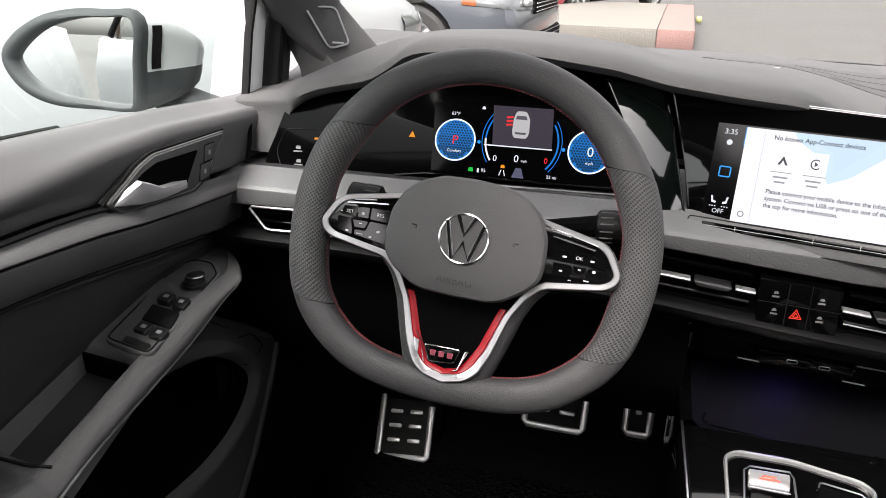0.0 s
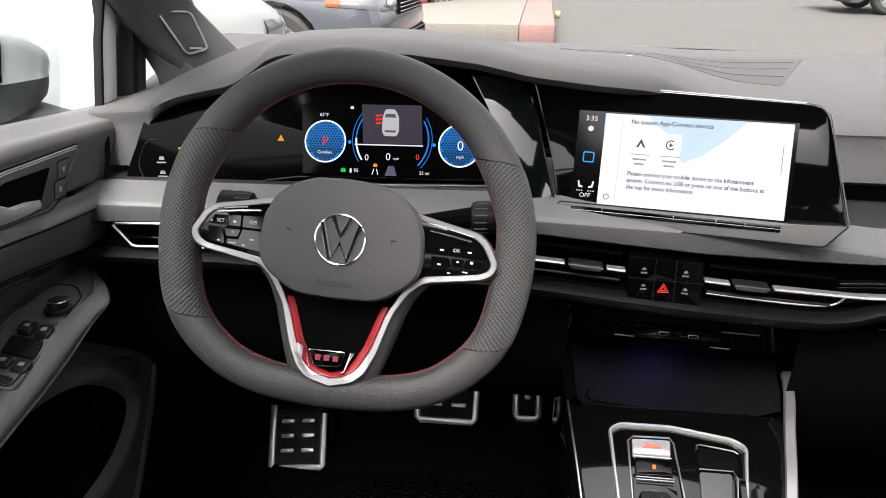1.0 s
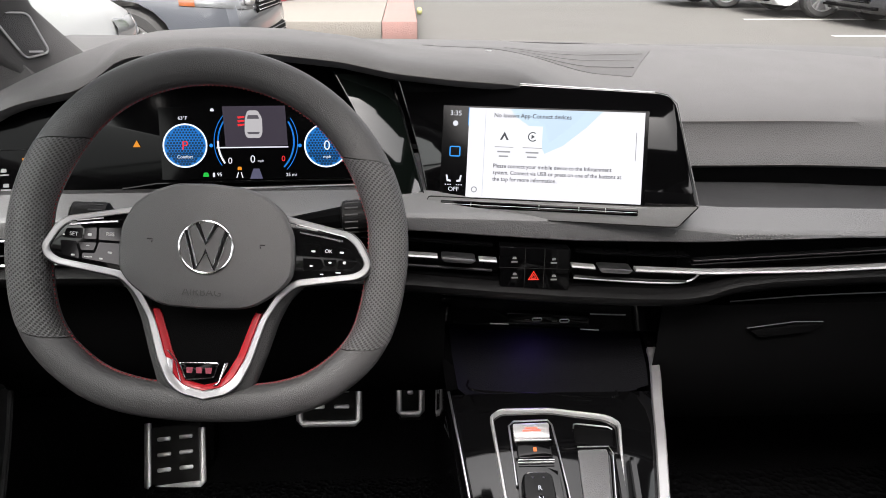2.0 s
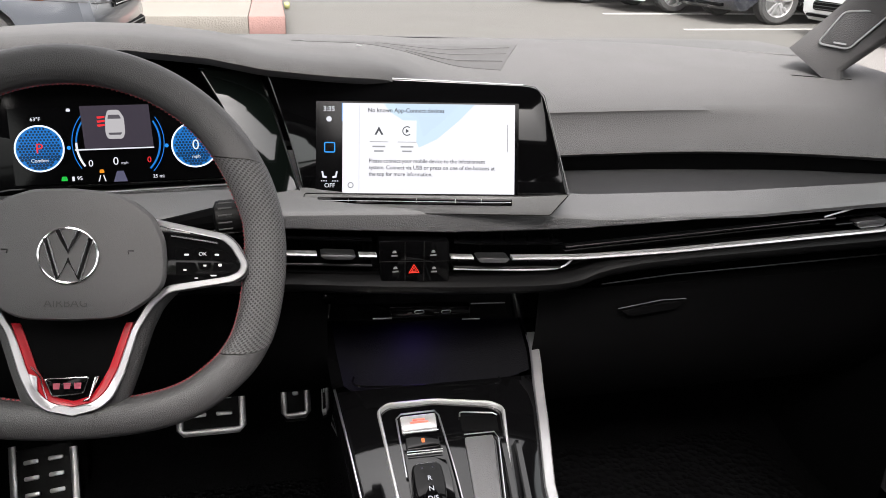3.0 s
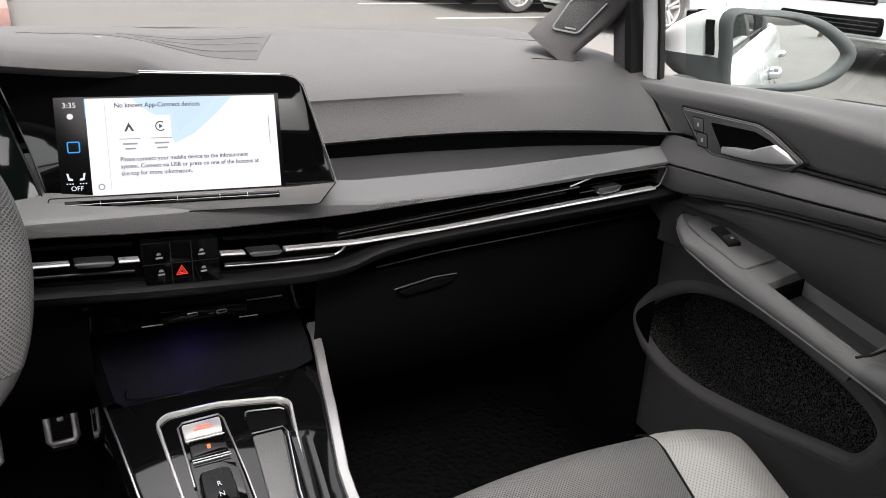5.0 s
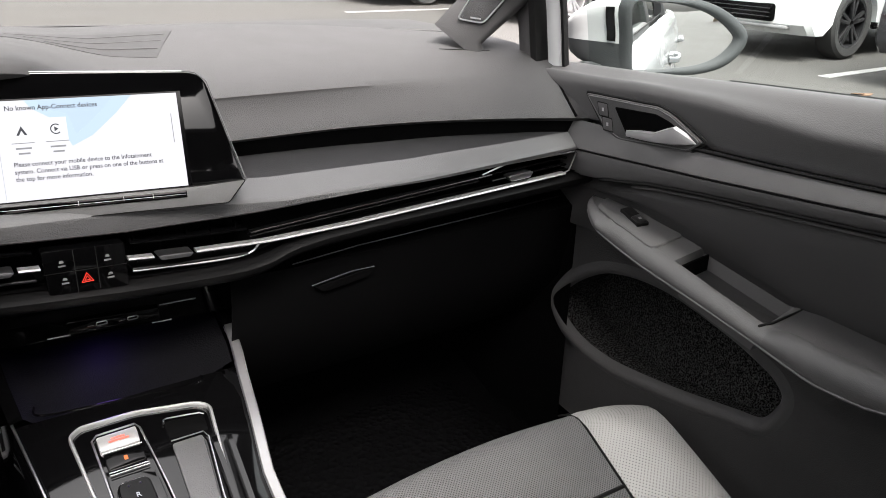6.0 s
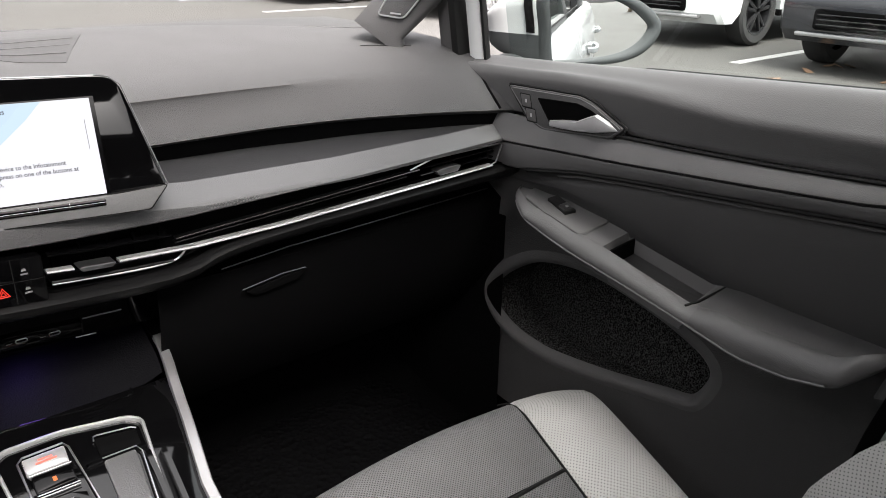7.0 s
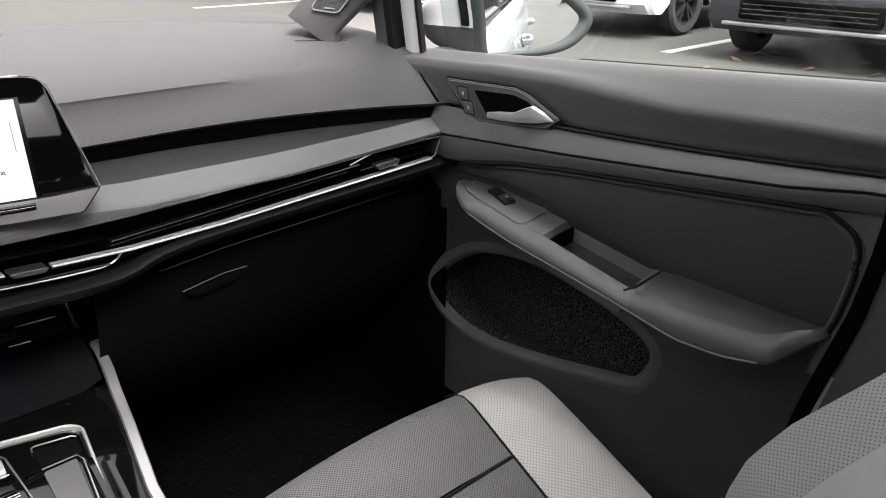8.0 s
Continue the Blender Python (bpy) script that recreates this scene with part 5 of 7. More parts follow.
flat("dot_symbol", [(-0.1218 + 0.0032 * math.cos(a), 0.0342 + 0.0032 * math.sin(a)) for a in [k * 0.524 for k in range(12)]], LIT, screen, 0.0016)
part("home_symbol", tube([(-0.121 + x, 0.0013 + y, 0.0016) for x, y in rounded([(-0.0058, -0.0055), (0.0058, -0.0055), (0.0058, 0.0055), (-0.0058, 0.0055)], 0.0015)], 0.0007, 4, True), BLUE, screen, local=True)
for u, k in ((-0.1275, 1), (-0.1145, -1)):
    flat("seat_symbol", [(u - k * 0.003, -0.0265), (u - k * 0.001, -0.0265), (u, -0.0315), (u + k * 0.0032, -0.0325), (u + k * 0.003, -0.0345), (u - k * 0.0015, -0.034)], LIT, screen, 0.0016)
    for j in (-1, 0, 1):
        flat("seat_dot", [(u + j * 0.0028 - 0.0007, -0.0372), (u + j * 0.0028 + 0.0007, -0.0372), (u + j * 0.0028 + 0.0007, -0.0384), (u + j * 0.0028 - 0.0007, -0.0384)], LIT, screen, 0.0016)
flat("scroll_bar", [(0.0865, 0.03), (0.0872, 0.03), (0.0872, -0.002), (0.0865, -0.002)], GREY_INK, screen, 0.0016)
part("gear_symbol", tube([(-0.0965 + 0.003 * math.cos(a), -0.0425 + 0.003 * math.sin(a), 0.0016) for a in [k * 0.524 for k in range(12)]], 0.0006, 4, True), GREY_INK, screen, local=True)

# ---- instrument cluster ----
CLU = frame_at((-0.36, 0.225, 0.985), 0, 20)
cluster = thing("instrument_cluster", "gloss black digital instrument cluster with blue dials", "instrument panel", turn=CLU)
GL = [(-0.336, -0.069), (-0.331, -0.035), (-0.322, -0.008), (-0.312, 0.0265), (-0.294, 0.043), (-0.27, 0.056), (-0.2, 0.085), (-0.12, 0.115), (0.05, 0.118), (0.13, 0.1), (0.17, 0.092), (0.19, -0.0446), (0.138, -0.0415), (0.121, -0.038), (-0.149, -0.0485), (-0.2, -0.062), (-0.272, -0.0765), (-0.322, -0.0775)]
CLUSTER_GLOSS = material("dark_cluster_lens", (0.001, 0.001, 0.0011), 0.1, vary=0.0, worn=0.0, spec=0.05)
part("panel", prism(rounded(GL, 0.006), 0.03, None, 0.002), CLUSTER_GLOSS, cluster, "gloss black panel", local=True)
part("panel_edge", tube([(-0.15, -0.0455, 0.002), (-0.11, -0.0395, 0.002), (0.0, -0.0378, 0.002), (0.115, -0.0365, 0.002), (0.128, -0.034, 0.002)], 0.0013, 6), PIANO, cluster, local=True)
part("panel_edge", tube([(-0.337, -0.069, 0.002), (-0.322, -0.0785, 0.002), (-0.27, -0.077, 0.002), (-0.2, -0.063, 0.002), (-0.15, -0.049, 0.002), (0.135, -0.042, 0.002)], 0.0012, 6), SATIN, cluster, local=True)
flat("display", [(-0.108, 0.05), (0.108, 0.05), (0.119, -0.034), (-0.104, -0.035)], CLUSTER_GLOSS, cluster, 0.0006)
RING = glow("white_dial_ring", (0.75, 0.85, 1.0), 1.3)
DIAL = glow("blue_dial", (0.006, 0.13, 0.42), 1.3)
CELL = glow("blue_dial_cell", (0.012, 0.17, 0.5), 1.6)
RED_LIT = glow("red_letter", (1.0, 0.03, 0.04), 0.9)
ORANGE = glow("orange_symbol", (1.0, 0.35, 0.02), 0.8)
GREEN = glow("green_symbol", (0.02, 0.7, 0.08), 0.7)


def disc(c, r, n=32):
    return [(c[0] + r * math.cos(2 * math.pi * k / n), c[1] + r * math.sin(2 * math.pi * k / n)) for k in range(n)]


def joined(name, outlines, mat, parent, up):
    bm = bmesh.new()
    for o in outlines:
        bm.faces.new([bm.verts.new((u, v, up)) for u, v in o])
    return part(name, bm, mat, parent, local=True)


for c in ((-0.077, 0.005), (0.0885, 0.0045)):
    r = 0.0252
    flat("dial_face", disc(c, r), DIAL, cluster, 0.001, "blue dial face with a dark cell pattern")
    DARK_CELL = glow("dark_dial_cell", (0.004, 0.03, 0.085), 1.0)
    cells, dim = [], []
    for j in range(-8, 9):
        for i in range(-8, 9):
            u, v = 0.0036 * (i + 0.5 * (j % 2)), 0.0031 * j
            if math.hypot(u, v) < r - 0.0028:
                (cells if v > -0.004 else dim).append(disc((c[0] + u, c[1] + v), 0.0013 if v > 0.004 else 0.00155 if v > -0.008 else 0.0018, 6))
    joined("dial_pattern", cells, DARK_CELL, cluster, 0.0013)
    joined("dial_pattern", dim, DARK_CELL, cluster, 0.0013)
    part("dial_ring", tube([(*p, 0.0013) for p in disc(c, r)], 0.0009, 6, True), RING, cluster, "bright dial ring", local=True)
text("P", 0.0155, CLU @ Matrix.Translation((-0.077, 0.0045, 0.0018)), RED_LIT, cluster, "gear_lettering", "CENTER")
text("Comfort", 0.0052, CLU @ Matrix.Translation((-0.077, -0.0085, 0.0018)), LIT, cluster, "mode_lettering", "CENTER")
text("0", 0.0165, CLU @ Matrix.Translation((0.0895, 0.004, 0.0018)), LIT, cluster, "speed_lettering", "CENTER")
text("mph", 0.0052, CLU @ Matrix.Translation((0.0895, -0.009, 0.0018)), LIT, cluster, "unit_lettering", "CENTER")
for words, size, u, v, m in (("63°F", 0.0058, -0.0795, 0.0372, LIT), ("0", 0.0105, -0.0245, -0.0135, LIT), ("0", 0.0125, 0.002, -0.0118, LIT), ("mph", 0.0042, 0.0115, -0.0135, LIT), ("0", 0.0095, 0.038, -0.0112, RED_LIT), ("95", 0.0062, -0.037, -0.0295, LIT), ("25 mi", 0.0055, 0.047, -0.03, LIT)):
    text(words, size, CLU @ Matrix.Translation((u, v, 0.0018)), m, cluster, "cluster_lettering", "CENTER")
# middle dial: arcs and the open-door picture
for r, a0, a1, m, w in ((0.049, 2.45, 3.75, DIAL, 0.0005), (0.049, -0.75, 0.6, DIAL, 0.0005), (0.0445, -0.75, 0.55, DIAL, 0.0011), (0.0445, 3.12, 3.75, LIT, 0.0012), (0.0445, 2.5, 3.1, DIAL, 0.0009)):
    part("dial_arc", tube([(0.006 + r * math.cos(a0 + (a1 - a0) * k / 20), 0.0095 + r * math.sin(a0 + (a1 - a0) * k / 20), 0.0013) for k in range(21)], w, 5), m, cluster, "thin lit dial arc", local=True)
flat("picture_field", [(-0.033, 0.051), (0.0405, 0.0515), (0.0435, 0.0045), (-0.0295, 0.0035)], glow("dim_violet_field", (0.055, 0.045, 0.065), 0.8), cluster, 0.0022, "dim grey picture field")
flat("white_line", [(-0.04, 0.003), (0.044, 0.0036), (0.044, 0.0022), (-0.04, 0.0015)], LIT, cluster, 0.0024)
flat("car_picture", rounded([(-0.0035, 0.046), (0.0085, 0.046), (0.0135, 0.037), (0.014, 0.02), (0.0115, 0.0135), (-0.0045, 0.0135), (-0.007, 0.02), (-0.0065, 0.037)], 0.003), glow("pale_car_picture", (0.55, 0.53, 0.55), 0.9), cluster, 0.0025, "pale picture of a car from above")
flat("car_window", rounded([(-0.003, 0.0405), (0.0085, 0.0405), (0.0105, 0.036), (-0.004, 0.036)], 0.001), glow("dark_car_picture", (0.12, 0.11, 0.13), 0.8), cluster, 0.0027)
flat("car_window", rounded([(-0.004, 0.0205), (0.011, 0.0205), (0.0095, 0.018), (-0.0025, 0.018)], 0.0008), glow("dark_car_picture", (0.12, 0.11, 0.13), 0.8), cluster, 0.0027)
for v in (0.0375, 0.033, 0.0285):
    flat("open_door_mark", [(-0.0155, v + 0.0014), (-0.007, v + 0.0018), (-0.007, v), (-0.0145, v - 0.0012)], RED_LIT, cluster, 0.0025)
for u, v, k, m, nm in ((-0.053, -0.0297, 0.0035, GREEN, "green_symbol"), (-0.0135, -0.0225, 0.0028, ORANGE, "orange_symbol"), (0.059, 0.0467, 0.0024, RED_LIT, "red_symbol"), (-0.045, 0.0467, 0.0024, LIT, "white_symbol")):
    flat(nm, rounded([(u - k, v - k * 0.6), (u + k, v - k * 0.6), (u + k * 0.7, v + k * 0.8), (u - k * 0.7, v + k * 0.8)], 0.001), m, cluster, 0.0016)
flat("pump_symbol", [(-0.045, -0.0272), (-0.0425, -0.0272), (-0.0425, -0.0322), (-0.045, -0.0322)], LIT, cluster, 0.0016)
for k in (-1, 1):
    flat("lane_symbol", [(-0.0135 + k * 0.001, -0.0265), (-0.0135 + k * 0.002, -0.0265), (-0.0135 + k * 0.0042, -0.0335), (-0.0135 + k * 0.003, -0.0335)], LIT, cluster, 0.0016)
flat("road_symbol", [(0.0025, -0.0225), (0.0095, -0.0225), (0.0135, -0.0345), (-0.0015, -0.0345)], glow("dim_road", (0.12, 0.12, 0.2), 0.8), cluster, 0.0014)
for u, v in ((-0.0465, 0.005), (0.0575, 0.0045)):
    flat("glow_dot", disc((u, v), 0.0022, 12), CELL, cluster, 0.0014)
flat("warning_symbol", [(-0.1375, 0.0035), (-0.1285, 0.0035), (-0.133, 0.0115)], ORANGE, cluster, 0.0016)
# light switch field on the driver's side
part("light_switch_field", tube([(u, v, 0.0006) for u, v in rounded([(-0.308, 0.0), (-0.256, 0.002), (-0.25, -0.066), (-0.303, -0.062), (-0.318, -0.03)], 0.009)], 0.0006, 4, True), DIM_BAR, cluster, local=True)
for u, v in ((-0.2865, -0.026), (-0.284, -0.0435)):
    flat("switch_symbol", rounded([(u - 0.0036, v + 0.0008), (u + 0.0036, v + 0.0008), (u + 0.003, v + 0.0052), (u - 0.003, v + 0.0052)], 0.001), PALE, cluster, 0.0012)
    flat("switch_lettering", [(u - 0.0062, v - 0.0034), (u + 0.006, v - 0.003), (u + 0.006, v - 0.0012), (u - 0.0062, v - 0.0016)], PALE, cluster, 0.0012)
flat("auto_mark", [(-0.265, -0.0085), (-0.252, -0.0078), (-0.252, -0.0105), (-0.265, -0.0112)], ORANGE, cluster, 0.0014)
# gloss wedge between cluster and screen
# Green in the base stands for outdoor greenery reflected in black lacquer.
WEDGE_GLOSS = material("green_reflection_lacquer", (0.0012, 0.002, 0.0016), 0.05, vary=0.0, worn=0.0, spec=0.9)
WEDGE = frame_at((-0.222, 0.205, 1.0), -14, 26)
wd = part("gloss_wedge", prism(rounded([(-0.03, 0.082), (0.034, 0.078), (0.046, 0.03), (0.06, -0.07), (0.02, -0.065), (-0.012, 0.04)], 0.004), 0.012, WEDGE, 0.0015), WEDGE_GLOSS, cluster, "angled gloss black panel")
part("wedge_edge", tube([at(WEDGE, u, v, 0.001) for u, v in ((-0.031, 0.083), (0.034, 0.0785), (0.046, 0.03), (0.06, -0.07))], 0.0009, 5), PIANO, cluster)

# ---- centre console ----
console = thing("centre_console", "gloss black centre console with silver edges and a gear selector", "console", (0, 0.0, 0.36))


def con(y):
    """The height of the console's face: it falls more steeply behind the start button."""
    return 0.64 + 0.25 * y - 0.14 * max(0.0, 0.085 - y)


SIDES = [(0.26, -0.134, 0.158), (0.2, -0.13, 0.152), (0.1, -0.12, 0.133), (0.0, -0.109, 0.112), (-0.1, -0.105, 0.108), (-0.6, -0.105, 0.108)]


def edge_x(y, k):
    return lerp(sorted((p[0], p[k]) for p in SIDES), y)


rows = []
for i in range(24):
    y = 0.165 - 0.7 * i / 23
    a, b, z = edge_x(y, 1), edge_x(y, 2), con(max(y, -0.2))
    rows.append([(a - 0.012, y, 0.36), (a - 0.006, y, z - 0.05), (a, y, z - 0.006), (a + 0.006, y, z - 0.001), (0.0, y, z), (b - 0.012, y, z - 0.001), (b - 0.004, y, z - 0.008), (b + 0.004, y, z - 0.05), (b + 0.01, y, 0.36)])
part("body", loft(rows), CONSOLE_GLOSS, console, "gloss black console body", sharp=50)
# tray with its side cheeks below the dashboard
rows = []
for i in range(9):
    y = 0.165 + 0.13 * i / 8
    z = con(y) - 0.004
    rows.append([(edge_x(y, 1) + 0.012, y, z + 0.012), (-0.104, y, z + 0.002), (-0.094, y, z - 0.004), (0.085, y, z - 0.004), (0.1, y, z + 0.002), (edge_x(y, 2) - 0.016, y, z + 0.012)])
part("charging_tray", loft(rows), material("ribbed_tray_rubber", (0.003, 0.003, 0.0036), 0.55, grain=0.4, size=0.002, spec=0.06), console, "dark rubber charging tray lit faintly violet", sharp=50)
part("tray_wall", loft([[(x, 0.295, con(0.295) - 0.01), (x, 0.29, 0.735), (x, 0.275, 0.75)] for x in (-0.14, 0.16)]), HARD, console)
part("tray_lip", tube(spline([(-0.1, 0.185, 0.689), (-0.093, 0.17, 0.6835), (0.0, 0.161, 0.681), (0.08, 0.154, 0.6795), (0.088, 0.165, 0.682)], 6), 0.0014, 6), PIANO, console)
for s, k in ((-1, 1), (1, 2)):
    rows = [[(edge_x(y, k) + s * 0.006, y, 0.36), (edge_x(y, k) + s * 0.002, y, con(y) + 0.004 + 0.3 * max(0, y - 0.2)), (edge_x(y, k) - s * 0.012, y, con(y) + 0.008 + 0.3 * max(0, y - 0.2)), (edge_x(y, k) - s * 0.016, y, con(y) - 0.01)] for y in (0.3, 0.26, 0.22, 0.165)]
    part("cheek", loft(rows), PIANO, console, "gloss black console cheek", sharp=50)
# silver side strips
STRIP_SILVER = material("grey_satin_strip", (0.27, 0.27, 0.275), 0.36, metal=0.8, vary=0.04, worn=0.0, patch=0.02)
strip = []
for i in range(20):
    y = 0.225 - 0.525 * i / 19
    strip.append((edge_x(y, 2) - 0.006, y, con(max(y, -0.2)) + 0.0005 + 0.012 * min(max((y - 0.13) / 0.04, 0), 1)))
part("side_strip", sweep(strip, [(-0.0065, -0.004), (0.0065, -0.006), (0.0065, 0.0005), (0.005, 0.003), (-0.005, 0.004), (-0.0065, 0.002)]), STRIP_SILVER, console, "broad satin silver edge strip")
part("side_strip", tube([(edge_x(y, 1) + 0.001, y, con(max(y, -0.2)) - 0.001) for y in [0.24 - 0.54 * i / 19 for i in range(20)]], 0.0016, 6), SATIN, console, "thin satin silver edge strip")
# silver frame round the selector
FR = [(-0.067, -0.3), (-0.0695, -0.1), (-0.0695, 0.006), (-0.0765, 0.124), (-0.064, 0.1335), (-0.004, 0.1335), (0.066, 0.1205), (0.079, 0.11), (0.0605, -0.005), (0.052, -0.1), (0.05, -0.3)]
path = [Vector(FR[0])]
for i in range(1, len(FR) - 1):
    a, b, c = (Vector(FR[i + k]) for k in (-1, 0, 1))
    d = min(0.008, (a - b).length * 0.4, (c - b).length * 0.4)
    p, q = b + (a - b).normalized() * d, b + (c - b).normalized() * d
    path += [(1 - t) ** 2 * p + 2 * t * (1 - t) * b + t * t * q for t in (0, 0.25, 0.5, 0.75, 1)]
path.append(Vector(FR[-1]))
path = [(p.x, p.y, con(max(p.y, -0.2)) + 0.003) for p in path]
part("selector_frame", sweep(path, [(-0.002, -0.004), (0.002, -0.004), (0.002, 0.0005), (0.001, 0.002), (-0.001, 0.002), (-0.002, 0.0005)]), STEEL, console, "bright silver frame round the selector")


def slab(name, pts, h, mat, label="", r=0.0015, parent=None, rr=0.003):
    bm = prism(rounded(pts, rr), 0.02, None, r, up=0.0)
    for v in bm.verts:
        v.co.z += con(v.co.y) + h
    return part(name, bm, mat, parent or console, label)


slab("start_button", [(-0.052, 0.1095), (-0.0075, 0.1105), (-0.0095, 0.088), (-0.0525, 0.0885)], 0.006, material("pale_button_face", (0.5, 0.5, 0.5), 0.25, metal=0.7), "bright start button with red bars")
for y, k in ((0.1015, 0.0075), (0.0975, 0.011)):
    slab("start_bar", [(-0.03 - k, y + 0.0011), (-0.03 + k, y + 0.0011), (-0.03 + k, y - 0.0011), (-0.03 - k, y - 0.0011)], 0.0066, material("red_print", (0.6, 0.08, 0.05), 0.5), r=0, rr=0.0003)
slab("selector_base", [(-0.055, 0.114), (-0.005, 0.115), (-0.0025, -0.02), (-0.054, -0.02)], 0.002, CONSOLE_GLOSS, "gloss black selector base")
part("selector_edge", tube([(u, v, con(v) + 0.004) for u, v in ((-0.056, 0.03), (-0.0565, 0.108), (-0.05, 0.1145), (-0.008, 0.1155), (-0.004, 0.108), (0.001, 0.03), (0.004, -0.05))], 0.0012, 6), SATIN, console)
slab("park_button", [(-0.0505, 0.0845), (-0.0085, 0.084), (-0.0095, 0.0635), (-0.0505, 0.0625)], 0.0045, PIANO, "gloss black parking button")
for y in (0.0855, 0.0605, 0.0575):
    part("button_line", tube([(-0.051, y, con(y) + 0.0045), (-0.0085, y - 0.0004, con(y) + 0.0045)], 0.0007, 5), SATIN, console)
slab("park_light", [(-0.0315, 0.0755), (-0.0275, 0.0755), (-0.0275, 0.0705), (-0.0315, 0.0705)], 0.0052, glow("orange_park_light", (1.0, 0.25, 0.08), 1.2), r=0, rr=0.0008)
KY = 0.004
rows = []
for k, w in ((1.0, 0.0), (1.0, 0.014), (0.95, 0.02), (0.85, 0.0235), (0.02, 0.025)):
    rows.append([(-0.034 + k * u, KY + k * v, con(KY + k * v) + w) for u, v in rounded([(-0.0175, 0.028), (0.0175, 0.028), (0.019, 0.0), (0.015, -0.034), (-0.016, -0.034), (-0.0195, 0.0)], 0.008)])
knob = part("gear_selector", loft(rows, close=True, caps=True), PIANO, console, "small gloss black gear selector", sharp=50)
part("selector_ring", tube([(-0.034 + u, KY + v, con(KY + v) + 0.021) for u, v in ((-0.0145, 0.008), (-0.0145, 0.021), (-0.0105, 0.0255), (0.0105, 0.0255), (0.0145, 0.021), (0.0145, 0.008))], 0.0012, 6), SATIN, knob, "satin arc on the selector")
for u in (-0.006, 0.006):
    part("selector_dot", box((-0.034 + u, KY + 0.018, con(KY + 0.018) + 0.0238), (0.002, 0.002, 0.001), 0), SATIN, knob)
for word, y in (("R", 0.0075), ("N", -0.0045), ("D/S", -0.0155)):
    text(word, 0.0082, pose(-0.034, y, con(y) + 0.0265, 19, 0, 0), LIT, knob, "gear_lettering", "CENTER", 0.0003)
# cup holder and roller cover
slab("cup_well", [(0.0225, 0.1085), (0.068, 0.1015), (0.0655, 0.0785), (0.0205, 0.083)], 0.0012, HARD, "dark cup holder well")
part("well_edge", tube([(u, v, con(v) + 0.0025) for u, v in ((0.0215, 0.1035), (0.023, 0.1095), (0.027, 0.1105), (0.064, 0.1045), (0.0685, 0.1005))], 0.001, 6), SATIN, console)
slab("roller_cover", [(0.0212, 0.0735), (0.0565, 0.0735), (0.0465, -0.005), (0.04, -0.25), (0.008, -0.25), (0.0165, -0.005)], 0.003, material("ribbed_grey_cover", (0.07, 0.07, 0.072), 0.35, metal=0.3, grain=0.3, size=0.0016), "grey ribbed roller cover")
part("cover_edge", tube([(u, v, con(v) + 0.003) for u, v in ((0.0212, 0.0765), (0.0585, 0.0762), (0.062, 0.068), (0.051, -0.005), (0.047, -0.09))], 0.0009, 6), SATIN, console)
for a, b in (((0.0665, 0.064), (0.057, -0.06)), ((0.0835, 0.06), (0.072, -0.06))):
    part("trim_fin", sweep([(a[0], a[1], con(a[1]) + 0.004), (0.5 * (a[0] + b[0]), 0.5 * (a[1] + b[1]), con(0.5 * (a[1] + b[1])) + 0.006), (b[0], b[1], con(b[1]) + 0.006)], [(-0.004, -0.004), (0.004, -0.004), (0.003, 0.002), (-0.003, 0.002)]), CONSOLE_GLOSS, console)
# usb sockets above the tray
usb = part("usb_panel", prism(rounded([(-0.049, 0.7715), (0.0585, 0.7645), (0.0585, 0.7475), (-0.047, 0.7545)], 0.003), 0.02, Matrix(((1, 0, 0, 0), (0, 0, -1, 0.213), (0, 1, 0, 0), (0, 0, 0, 1))), 0.001), PIANO, console, "gloss black socket panel")
for u, v in ((-0.01, 0.7615), (0.026, 0.759)):
    part("usb_socket", tube([(u + a, 0.2125, v + b) for a, b in rounded([(-0.006, -0.002), (0.006, -0.002), (0.006, 0.002), (-0.006, 0.002)], 0.0018)], 0.0007, 5, True, up=(0, 1, 0)), SATIN, usb)
    part("usb_symbol", prism([(u - 0.016, v - 0.0002), (u - 0.0095, v - 0.0002), (u - 0.0095, v - 0.0011), (u - 0.016, v - 0.0011)], 0.0004, Matrix(((1, 0, 0, 0), (0, 0, -1, 0.2128), (0, 1, 0, 0), (0, 0, 0, 1)))), PALE, usb)
part("socket_surround", loft([[(x, 0.2, 0.80), (x, 0.206, 0.785), (x, 0.216, 0.772 - 0.06 * x), (x, 0.222, 0.745 - 0.06 * x), (x, 0.27, 0.742), (x, 0.295, 0.742)] for x in (-0.135, 0.0, 0.155)]), PIANO, console, "gloss black surround over the tray")
for pts in (((0.057, 0.2045, 0.772), (0.103, 0.2045, 0.77)), ((-0.07, 0.2205, 0.7525), (-0.045, 0.2205, 0.751)), ((0.05, 0.2205, 0.742), (0.074, 0.2205, 0.7405))):
    part("bright_edge", tube(pts, 0.0009, 5), SILVER, console)
violet = bpy.data.lights.new("ambient_lamp", "AREA")
violet.energy, violet.color, violet.size, violet.size_y, violet.shape = 0.005, (0.28, 0.16, 1.0), 0.03, 0.004, "RECTANGLE"
vo = new("ambient_lamp", violet)
vo.matrix_world = look((-0.005, 0.262, 0.739), (-0.005, 0.235, 0.69))
tagged(vo, "faint violet ambient lamp under the sockets", "lamp")

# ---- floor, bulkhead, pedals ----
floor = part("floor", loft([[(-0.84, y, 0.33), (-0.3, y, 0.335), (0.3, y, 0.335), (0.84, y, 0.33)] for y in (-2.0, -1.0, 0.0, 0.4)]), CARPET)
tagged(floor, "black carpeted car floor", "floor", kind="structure")
